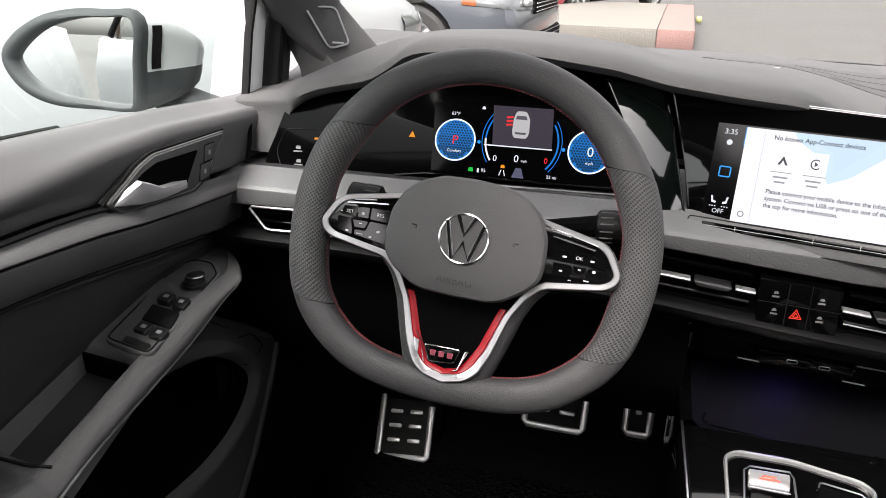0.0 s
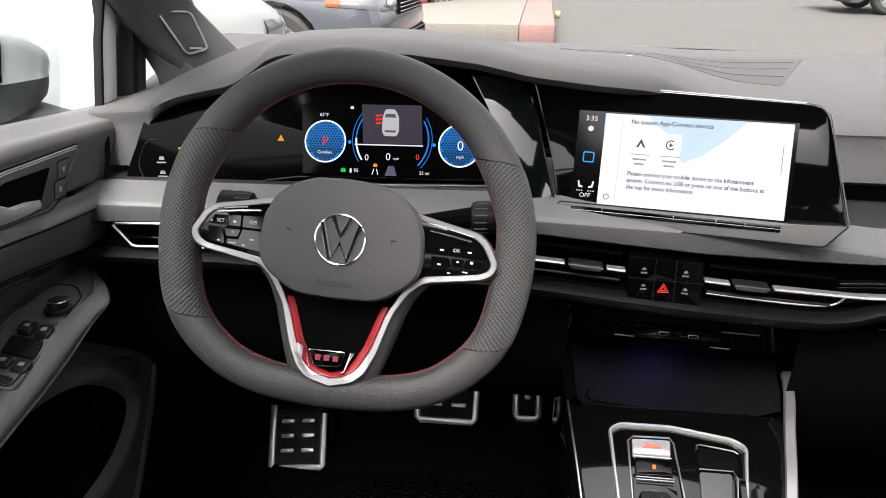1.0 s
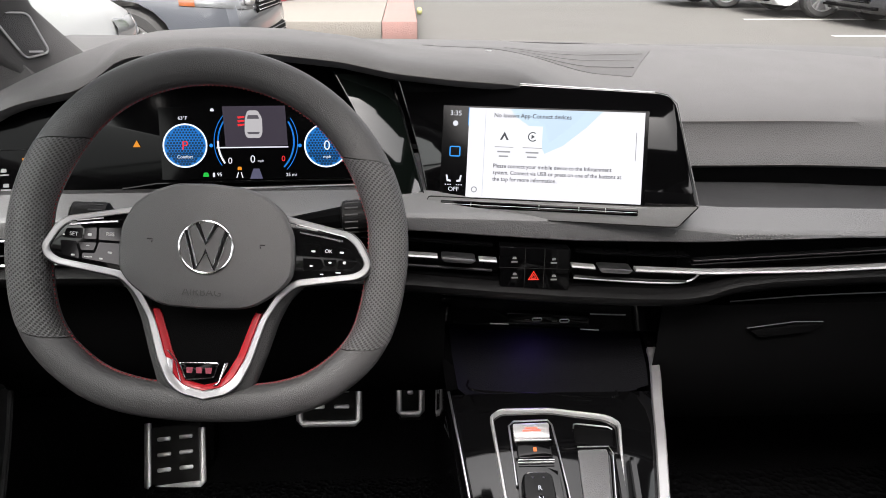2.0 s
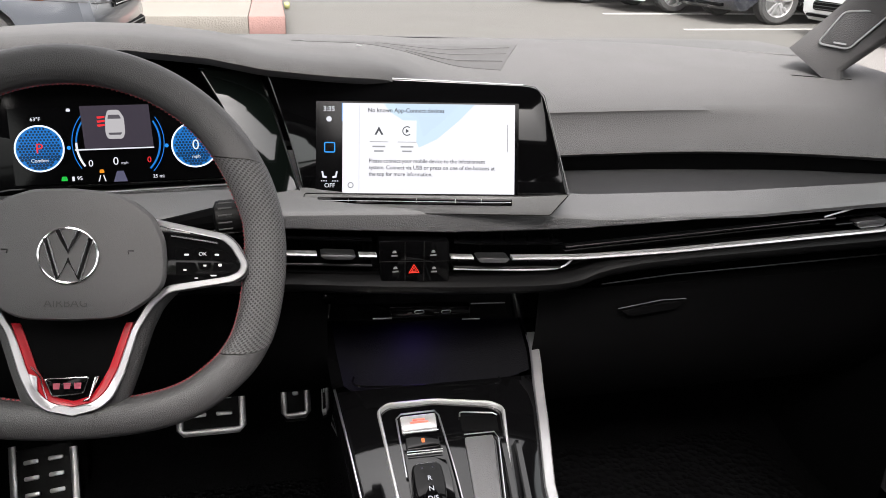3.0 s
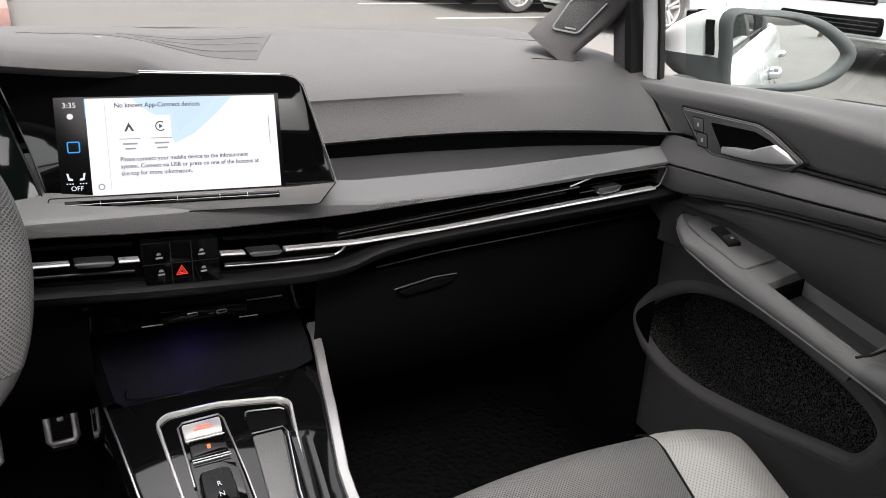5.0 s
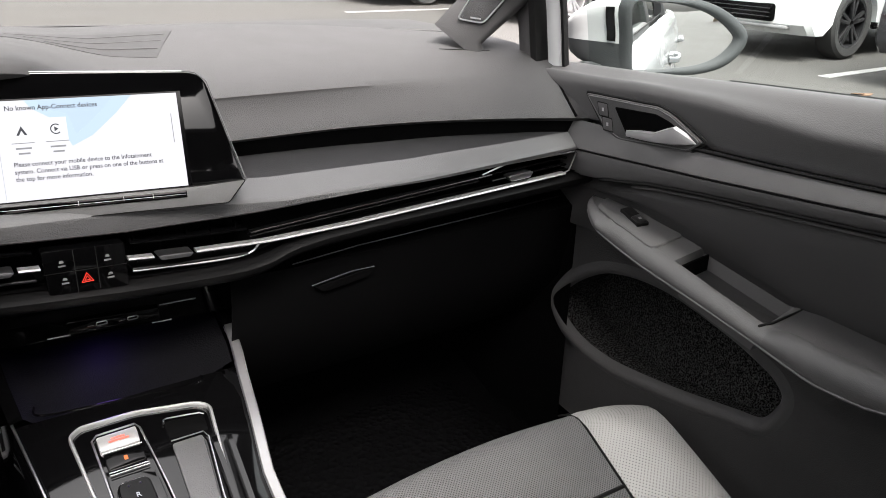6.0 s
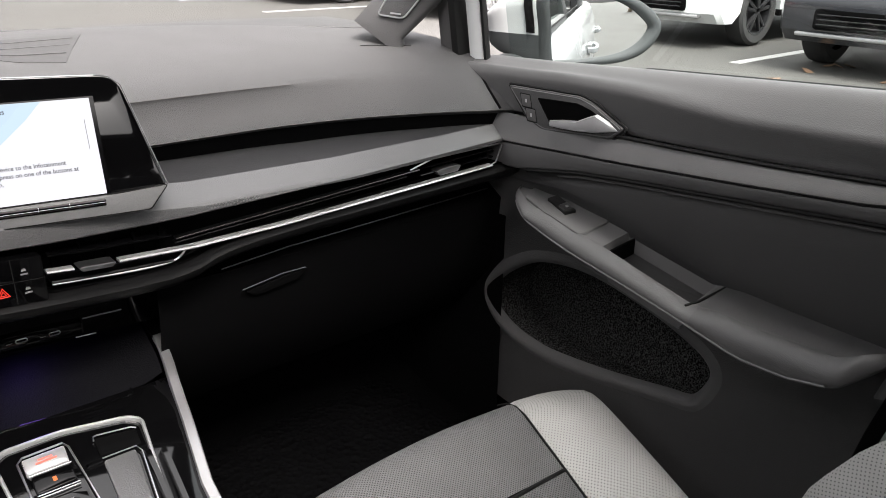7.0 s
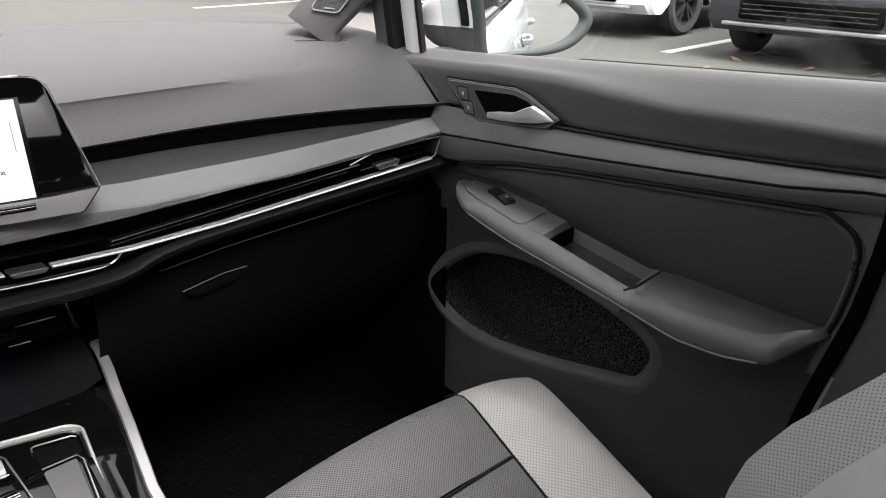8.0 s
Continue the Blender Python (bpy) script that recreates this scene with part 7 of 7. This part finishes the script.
# loudspeakers on the pillars
for s in (-1, 1):
    n = Vector((s * -0.75, -0.65, 0.1)).normalized()
    c = Vector((s * 0.661, 0.354, 1.1035))
    right = Vector((0, 0, 1)).cross(n).normalized()
    up = n.cross(right)
    m = Matrix(((right.x, up.x, n.x, c.x), (right.y, up.y, n.y, c.y), (right.z, up.z, n.z, c.z), (0, 0, 0, 1)))
    tw = thing("loudspeaker", "small dark pillar loudspeaker with a silver rim", "loudspeaker", turn=m, group="pillar loudspeakers")
    o = rounded([(s * u, v) for u, v in ([(-0.041, -0.0245), (0.003, -0.0295), (0.052, 0.0295), (-0.0125, 0.0235)] if s > 0 else [(-0.028, -0.0245), (0.004, -0.0295), (0.037, 0.0295), (-0.01, 0.0255)])], 0.008)
    if s < 0:
        o = o[::-1]
    part("grille", prism(o, 0.012, None, 0.002, up=0.006), material("speaker_mesh", (0.018, 0.018, 0.019), 0.6, grain=0.8, size=0.0012, kind="cell"), tw, "dark fine speaker mesh", local=True)
    part("rim", tube([(u, v, 0.006) for u, v in o], 0.0016, 6, True), SATIN, tw, "silver rim", local=True)
    part("name_bar", prism([(s * -0.01 - 0.009, -0.0225), (s * -0.01 + 0.009, -0.024), (s * -0.01 + 0.009, -0.0215), (s * -0.01 - 0.009, -0.02)], 0.0006, None, up=0.0075), SATIN, tw, local=True)

# bonnet, tail and wheels close the car outside
rows = []
for y, z in ((0.76, 1.015), (1.0, 0.99), (1.3, 0.94), (1.5, 0.88), (1.6, 0.78), (1.64, 0.6), (1.6, 0.36)):
    e = 0.8 - 0.12 * max(0, y - 0.9) ** 2
    rows.append([(-e, y, z - 0.06), (-e * 0.92, y, z - 0.02), (-e * 0.5, y, z), (0, y, z + 0.006), (e * 0.5, y, z), (e * 0.92, y, z - 0.02), (e, y, z - 0.06)])
bonnet = part("wall_bonnet", loft(rows), WHITE_PAINT)
tagged(bonnet, "white painted car bonnet and nose", "bonnet", kind="structure")
rows = []
for y, z, e in ((-2.06, 1.4, 0.6), (-2.3, 1.1, 0.7), (-2.38, 1.0, 0.74), (-2.4, 0.6, 0.76), (-2.3, 0.34, 0.74)):
    rows.append([(-e, y + 0.05, z), (-e * 0.5, y, z), (0, y - 0.01, z), (e * 0.5, y, z), (e, y + 0.05, z)])
hatch = part("window_rear", loft(rows[:2]), GLASS)
tagged(hatch, "clear rear window", "window", kind="structure")
hatch.visible_shadow = False
tail = part("wall_tail", loft(rows[1:]), WHITE_PAINT)
tagged(tail, "white painted tailgate and rear bumper", "tailgate", kind="structure")
for s in (-1, 1):
    for y in (0.95, -1.68):
        c = Vector((s * 0.78, y, GROUND + 0.32))
        prof = [(0.2, -0.1), (0.29, -0.11), (0.315, -0.08), (0.32, 0.0), (0.315, 0.08), (0.29, 0.11), (0.2, 0.1), (0.02, 0.07)]
        w = part("tyre", loft([[tuple(c + Vector((s * h, r * math.cos(a), r * math.sin(a)))) for r, h in prof] for a in [2 * math.pi * k / 28 for k in range(28)]], ring=True), TYRE)
        w.parent = tail
        w.matrix_parent_inverse = base(tail).inverted()

# ---- outside mirrors ----
EYE = Vector((-0.175, -0.7, 1.21))
RIM_GREY = material("grey_mirror_rim", (0.034, 0.037, 0.038), 0.65, grain=0.2, spec=0.2, size=0.001)


def mirror(s, c, back):
    """s is 1 on the passenger's side; back is where the middle of the glass looks, seen from between the seats."""
    c = Vector(c)
    n = ((EYE - c).normalized() + Vector(back).normalized()).normalized()
    m = thing("door_mirror", "white door mirror with a dark grey rim, fixed to the door", "mirror", tuple(c), group="door mirrors")
    o = spline([(u, v, 0) for u, v in ((-0.08, 0.049), (-0.045, 0.052), (0.0, 0.0485), (0.045, 0.034), (0.08, 0.008), (0.086, -0.008), (0.066, -0.032), (0.03, -0.047), (-0.03, -0.054), (-0.064, -0.055), (-0.073, -0.048), (-0.077, 0.0))], 5, True)
    k = len(o)
    side = [((o[(i + 1) % k] - o[i - 1]).normalized().cross(Vector((0, 0, -1)))) for i in range(k)]
    if side[k // 3].dot(o[k // 3]) < 0:
        side = [-q for q in side]

    def row(size, off, dy, inward=0.0, lift=0.0, bend=1.0, tall=1.0):
        out = []
        for p, q in zip(o, side):
            d = off * (0.45 + 0.55 * min(max((p.x + 0.03) / 0.1, 0), 1))
            u, v = (p.x + q.x * d) * size - inward, (p.y + q.y * d) * size * tall
            y = -(n.x * s * u + n.z * v) / n.y * bend
            out.append(tuple(c + Vector((s * u, y + dy, v + lift))))
        return out

    rim = loft([row(1, -0.001, 0.012), row(1, 0.0, -0.006), row(1, 0.004, -0.01), row(1, 0.011, -0.0095), row(1, 0.017, -0.003), row(1, 0.0195, 0.004), row(1, 0.0195, 0.012)], close=True)
    part("rim", rim, RIM_GREY, m, "dark grey mirror rim", sharp=60)
    CAP = [(1, 0.0197, 0.009, 0.0, 0.0, 1.0), (1, 0.019, 0.025, 0.005, 0.0, 0.985), (1, 0.018, 0.042, 0.012, -0.001, 0.93), (0.97, 0.018, 0.06, 0.02, -0.003, 0.85), (0.91, 0.018, 0.077, 0.03, -0.006, 0.74), (0.8, 0.018, 0.093, 0.039, -0.009, 0.62), (0.64, 0.018, 0.107, 0.046, -0.012, 0.5), (0.4, 0.018, 0.118, 0.051, -0.015, 0.4), (0.02, 0.0, 0.124, 0.054, -0.017, 0.4)]
    cap = loft([row(z, f, dy, inw, up, 1.0, tl) for z, f, dy, inw, up, tl in CAP], close=True)
    cut = c.z - 0.014
    low = cap.copy()
    bmesh.ops.bisect_plane(cap, geom=cap.verts[:] + cap.edges[:] + cap.faces[:], plane_co=(0, 0, cut), plane_no=(0, 0, 1), clear_inner=True)
    bmesh.ops.bisect_plane(low, geom=low.verts[:] + low.edges[:] + low.faces[:], plane_co=(0, 0, cut), plane_no=(0, 0, 1), clear_outer=True)
    part("cap", cap, WHITE_PAINT, m, "white painted mirror cap", sharp=60)
    part("lower_shell", low, RIM_GREY, m, "grey lower mirror shell", sharp=60)
    part("mirror_glass", loft([[tuple(c + Vector((s * p.x * f, 0.002 - (n.x * s * p.x + n.z * p.y) / n.y * f + (p * f).length_squared / 3.4, p.y * f))) for p in o] for f in (0.999, 0.8, 0.6, 0.4, 0.2, 0.01)], close=True, caps=True), MIRROR, m, "clear convex mirror glass", sharp=60)
    # dark inset on the cap's inner flank
    lens = [[row(z, f, dy, inw + 0.0016, up, 1.0, tl)[i % k] for i in range(k - 6, k)] for z, f, dy, inw, up, tl in ((1, 0.0197, 0.013, 0.0012, 0.0, 0.996), (1, 0.0194, 0.019, 0.0031, 0.0, 0.992), (1, 0.019, 0.026, 0.0055, 0.0, 0.983))]
    part("side_lens", solid(loft(lens), 0.001), HARD, m, "dark inset on the mirror cap")
    part("arm", sweep([(s * 0.775, 0.245, 0.99), (s * 0.81, 0.245, 0.998), (s * 0.85, 0.24, 1.012), (s * 0.885, 0.23, 1.035)], circle(0.036, 14, 0.022)), RIM_GREY, m, "dark grey mirror arm")
    return m


mirror(1, (0.9, 0.14, 1.067), (-0.01, -1, -0.07))
mirror(-1, (-0.907, 0.14, 1.071), (-0.5, -1, -0.06))

# ---- outside ----
ground = part("ground", loft([[(x, y, GROUND) for x in (-160, -30, -10, 0, 10, 30, 160)] for y in (-160, -30, -10, 0, 10, 30, 160)]), ASPHALT)
tagged(ground, "pale grey worn asphalt of a car park", "ground", kind="structure")


def on_ground(x, y, z=0.0):
    return (x, y, GROUND + z)


def car(at_xy, heading, label, paint, length=4.4, width=1.82, height=1.46, suv=False, alloy=None, dark_nose=False):
    """A parked car: heading in degrees from +y, turning left; at_xy is the middle of its front axle."""
    c = thing("parked_car", label, "car", turn=Matrix.Translation(on_ground(*at_xy)) @ pose(0, 0, 0, 0, 0, heading), group="parked cars")
    R = 0.36 if suv else 0.33
    wb = length * 0.6
    nose, tail = 0.86, -(length - 0.86)
    lift = 0.06 if suv else 0.0
    sh = 0.98 + 0.1 * suv

    def arch(y0):
        return [(y0 + (R + 0.05) * math.cos(a), R + (R + 0.05) * math.sin(a)) for a in [math.pi * k / 10 for k in range(11)]]

    prof = [(nose - 0.12, 0.2 + lift), (nose - 0.02, 0.3 + lift), (nose, 0.5 + lift), (nose - 0.03, 0.68 + lift), (nose - 0.12, 0.8 + lift), (nose - 0.5, sh - 0.06), (nose - 1.05, sh), (tail + 0.6, sh + 0.04), (tail + 0.12, sh + 0.02), (tail, 0.7 + lift), (tail + 0.04, 0.35 + lift), (tail + 0.2, 0.22 + lift)]
    low = [(tail + 0.2, 0.22 + lift)] + [(y, z) for y, z in reversed(arch(-wb))] + [(y, z) for y, z in reversed(arch(0.0))] + [(nose - 0.12, 0.2 + lift)]
    full = prof[:-1] + low[:-1]
    w = width / 2
    rows = []
    cz = 0.6
    for x, k in ((-w, 0.9), (-w + 0.015, 0.955), (-w + 0.06, 0.985), (-w + 0.2, 1.0), (-w * 0.4, 1.012), (0, 1.016), (w * 0.4, 1.012), (w - 0.2, 1.0), (w - 0.06, 0.985), (w - 0.015, 0.955), (w, 0.9)):
        row = []
        for y, z in full:
            inside = abs(y) < R + 0.06 and z < 2 * R + 0.06 or abs(y + wb) < R + 0.06 and z < 2 * R + 0.06
            kk = 1.0 if inside else k
            row.append((x * (1.0 if z < 0.75 else 1.0 - 0.05 * (z - 0.75) / 0.3), (y + 1.2) * kk - 1.2, cz + (z - cz) * (kk if z > cz else 1)))
        rows.append(row)
    part("body", loft(rows, close=True, caps=True), paint, c, "painted car body", local=True, sharp=28)
    gh = [(nose - 1.0, sh - 0.02, w - 0.12), (nose - 1.75, height - 0.03, w - 0.3), (nose - 2.4, height, w - 0.3), (tail + 0.75, height - 0.04, w - 0.32), (tail + 0.2, sh, w - 0.15)]
    rows = [[(-hw, y, sh - 0.04), (-hw * 0.99, y, z - 0.05), (-hw * 0.9, y, z), (hw * 0.9, y, z), (hw * 0.99, y, z - 0.05), (hw, y, sh - 0.04)] for y, z, hw in gh]
    part("cabin", loft(rows), TINT, c, "dark tinted windows", local=True, sharp=30)
    part("roof", loft([[(-hw * 0.92, y, z + 0.012), (0, y, z + 0.03), (hw * 0.92, y, z + 0.012)] for y, z, hw in gh[1:4]]), paint, c, local=True)
    for sx in (-1, 1):
        for y in (0.0, -wb):
            m = Matrix.Translation((sx * (w - 0.12), y, R)) @ pose(0, 0, 0, 0, 90 * sx, 0)
            prof_t = [(R * 0.66, -0.1), (R * 0.9, -0.11), (R * 0.985, -0.085), (R, -0.05), (R, 0.05), (R * 0.985, 0.085), (R * 0.9, 0.11), (R * 0.7, 0.1), (R * 0.66, 0.08)]
            bm = loft([[tuple(m @ Vector((r * math.cos(a), r * math.sin(a), h))) for r, h in prof_t] for a in [2 * math.pi * k / 32 for k in range(32)]], ring=True)
            wh = part("wheel", bm, TYRE, c, "black tyre", local=True, sharp=40)
            al = alloy or ALLOY
            bm = bmesh.new()
            tmp = bpy.data.meshes.new("spokes")
            for k in range(10):
                b2 = box((R * 0.37, 0, 0.075), (R * 0.58, 0.035, 0.03), 0.004, None)
                bmesh.ops.rotate(b2, cent=(0, 0, 0), matrix=Matrix.Rotation(2 * math.pi * (k // 2) / 5 + (0.17 if k % 2 else -0.17), 3, "Z"), verts=b2.verts)
                bmesh.ops.transform(b2, matrix=m, verts=b2.verts)
                b2.to_mesh(tmp)
                b2.free()
                bm.from_mesh(tmp)
            sp = part("spokes", bm, al, wh, "alloy wheel spokes", local=True)
            bm = loft([[tuple(m @ Vector((r * math.cos(a), r * math.sin(a), h))) for r, h in ((R * 0.68, 0.1), (R * 0.64, 0.095), (R * 0.62, -0.05), (0.02, -0.05))] for a in [2 * math.pi * k / 28 for k in range(28)]], ring=True)
            part("rim", bm, DARK_ALLOY if al is not ALLOY else STEEL, wh, local=True)
        # head lamps wrap round the corner
        zl = 0.69 + lift
        line = spline([(w * 0.5, nose + 0.008, 0), (w * 0.78, nose - 0.01, 0), (w * 0.95, nose - 0.07, 0), (w + 0.006, nose - 0.2, 0), (w + 0.006, nose - 0.44, 0)], 4)
        rows = []
        for i, p in enumerate(line):
            q = i / (len(line) - 1)
            front = max(0.0, 1 - 1.6 * q)
            rows.append([(sx * (p.x - 0.02), p.y - 0.02, zl - 0.075 + 0.05 * q), (sx * p.x, p.y, zl - 0.065 + 0.05 * q), (sx * (p.x + 0.002), p.y - 0.02 * front, zl + 0.02 + 0.02 * q), (sx * (p.x - 0.02), p.y - 0.09 * front - 0.01, zl + 0.075 + 0.01 * q)])
        hl = part("headlight", loft(rows), LAMP, c, "clear headlight", local=True)
        if paint is not WHITE_PAINT:
            part("side_marker", loft([[(p[0] + sx * 0.004, p[1], p[2]) for p in r] for r in rows[-3:]]), AMBER, hl, "amber side marker", local=True)
        part("lamp_core", box((sx * w * 0.72, nose + 0.004, zl), (0.16, 0.05, 0.05), 0.02), SILVER, hl, local=True)
    # nose: grille, intake, plate
    gr = part("grille", box((0, nose - 0.01, 0.66 + lift), (width * 0.5, 0.07, 0.14), 0.02), HARD, c, "black grille", local=True)
    for k in range(4):
        part("grille_slat", box((0, nose + 0.028, 0.615 + lift + 0.03 * k), (width * 0.48, 0.012, 0.008), 0.003), CHROME if not dark_nose else DARK_ALLOY, gr, local=True)
    ik = part("intake", box((0, nose + 0.0, 0.4 + lift), (width * 0.62, 0.08, 0.17 if suv else 0.12), 0.03), HARD, c, "black lower intake", local=True)
    for k in range(3):
        part("intake_slat", box((0, nose + 0.043, 0.36 + lift + 0.04 * k), (width * 0.58, 0.01, 0.008), 0.003), DARK_ALLOY, ik, local=True)
    part("lower_lip", box((0, nose - 0.05, 0.27 + lift), (width * 0.78, 0.12, 0.035), 0.012), SILVER if suv else HARD, c, "lower bumper lip", local=True)
    for sx in (-1, 1):
        part("door_mirror", box((sx * (w + 0.06), nose - 1.35, sh + 0.06), (0.2, 0.1, 0.14), 0.04, None, 3), paint, c, "car mirror", local=True)
        part("door_line", box((sx * (w - 0.002), -1.05, 0.66), (0.012, 0.008, 0.6), 0), RUBBER, c, local=True)
        part("sill", box((sx * (w - 0.03), -wb / 2, 0.27 + lift), (0.06, wb - 2 * R - 0.1, 0.08), 0.02), HARD, c, "dark sill", local=True)
    return c


# beside, ahead and across the lane
car((-2.38, 2.6), 0, "white car parked close alongside", WHITE_PAINT, 4.7)
car((-2.15, 6.1), -92, "dark grey car with its bonnet turned to the lane", GREY_PAINT, 4.4)
car((-1.53, 15.84), -25, "dark red car behind the concrete island", RED_PAINT, 4.5)
car((8.0, 4.58), 90, "white sport utility car with black wheels", WHITE_PAINT, 4.6, 1.88, 1.65, True, DARK_ALLOY, True)
car((7.5, 1.85), 90, "dark grey sport utility car with a silver bumper", BLACK_PAINT, 4.6, 1.88, 1.7, True, DARK_ALLOY)
car((7.6, 8.2), 90, "white car parked across the lane", WHITE_PAINT)
car((7.2, 11.1), 90, "black car parked across the lane", BLACK_PAINT)
car((6.55, 13.1), 90, "white car parked across the lane", WHITE_PAINT)
car((5.8, 15.2), 90, "dark grey car parked across the lane", GREY_PAINT)
car((3.6, -11.0), 0, "white sport utility car standing behind", WHITE_PAINT, 4.6, 1.88, 1.7, True)

# concrete island with a painted end
island = thing("kerb_island", "raised concrete island with a worn red painted end", "kerb", on_ground(-4, 10.5))
part("island_top", box((-4.95, 11.4, GROUND + 0.1), (9.0, 4.6, 0.24), 0.02), KERB, island, "pale concrete island")
part("red_end", box((-0.235, 11.4, GROUND + 0.1), (0.43, 4.604, 0.243), 0.025), KERB_RED, island, "worn red painted kerb end")
tuft = part("weed", box((0.07, 12.6, GROUND + 0.07), (0.09, 0.12, 0.09), 0.03, Matrix.Rotation(0.4, 4, "X")), material("yellow_weed", (0.2, 0.2, 0.08), 0.8, vary=0.4), None)
tagged(tuft, "small yellow marker at the kerb end", "kerb marker")
for x0, x1, y in ((6.69, 11, 3.12), (6.2, 10, 6.2), (5.4, 9.5, 9.6), (5.2, 9, 12.0), (6.0, 11, 0.3)):
    ln = part("parking_line", box((0.5 * (x0 + x1), y, GROUND + 0.002), (x1 - x0, 0.11, 0.006), 0), LINE_PAINT)
    tagged(ln, "white painted parking line on the asphalt", "parking line", group="parking lines")
random.seed(4)
for x, y in ((5.74, 3.01), (6.1, 2.48), (6.12, 2.43), (7.31, 2.44), (7.36, 2.35), (7.27, 2.5), (6.76, 2.46), (6.82, 1.32), (6.76, 1.81), (7.46, 1.59)):
    bm = prism([(0.062 * math.cos(a) * random.uniform(0.6, 1.2), 0.045 * math.sin(a) * random.uniform(0.6, 1.2)) for a in [k * 0.7 for k in range(9)]], 0.004, pose(x, y, GROUND + 0.014, random.uniform(-20, 20), random.uniform(-20, 20), random.uniform(0, 360)))
    lf = part("fallen_leaf", bm, LEAF)
    tagged(lf, "brown fallen leaf on the asphalt", "leaf", group="fallen leaves")


def tree(x, y, h, seed):
    rnd = random.Random(seed)
    t = thing("tree", "leafy green tree at the edge of the car park", "tree", on_ground(x, y), group="trees")
    part("trunk", sweep([on_ground(x, y), on_ground(x + 0.1, y, h * 0.25), on_ground(x, y + 0.1, h * 0.5), on_ground(x + 0.2, y, h * 0.8)], lambda q: circle(0.18 * (1 - 0.75 * q), 8), up=(0, 1, 0)), BARK, t, "brown tapered trunk")
    for k in range(6):
        a = k * 1.05 + rnd.random()
        z0 = h * (0.3 + 0.08 * k)
        part("limb", sweep([on_ground(x, y, z0), on_ground(x + 0.6 * math.cos(a), y + 0.6 * math.sin(a), z0 + 0.5), on_ground(x + 1.3 * math.cos(a), y + 1.3 * math.sin(a), z0 + 0.9)], lambda q: circle(0.06 * (1 - 0.8 * q), 6), up=(0.1, 0.2, 1)), BARK, t)
    pts, faces = [], []
    for k in range(1500):
        a, r = rnd.random() * 6.283, rnd.random() ** 0.5
        zz = rnd.random()
        rad = 1.9 * math.sin(math.pi * (0.15 + 0.8 * zz)) * (0.8 + 0.35 * math.sin(3 * a + 5 * zz))
        c = Vector(on_ground(x + rad * r * math.cos(a), y + rad * r * math.sin(a), h * (0.32 + 0.68 * zz)))
        u = Vector((rnd.gauss(0, 1), rnd.gauss(0, 1), rnd.gauss(0, 1))).normalized() * rnd.uniform(0.1, 0.22)
        w = u.cross(Vector((rnd.gauss(0, 1), rnd.gauss(0, 1), rnd.gauss(0, 1)))).normalized() * rnd.uniform(0.05, 0.12)
        n = len(pts)
        pts += [c - u, c + w, c + u, c - w]
        faces.append((n, n + 1, n + 2, n + 3))
    me = bpy.data.meshes.new("crown")
    me.from_pydata([tuple(p) for p in pts], [], faces)
    me.materials.append(FOLIAGE)
    cr = new("crown", me)
    cr.parent = t
    cr.matrix_parent_inverse = base(t).inverted()
    cr["label"] = "uneven green leafy crown"


for k, (x, y, h) in enumerate(((7, -24, 5.0), (11, -27, 6.0), (3, -30, 5.5), (-3, -26, 6.5), (-9, -22, 6.0), (14.5, -21, 5.5), (-2, 30, 6.0), (9, 33, 6.5))):
    tree(x, y, h, k)
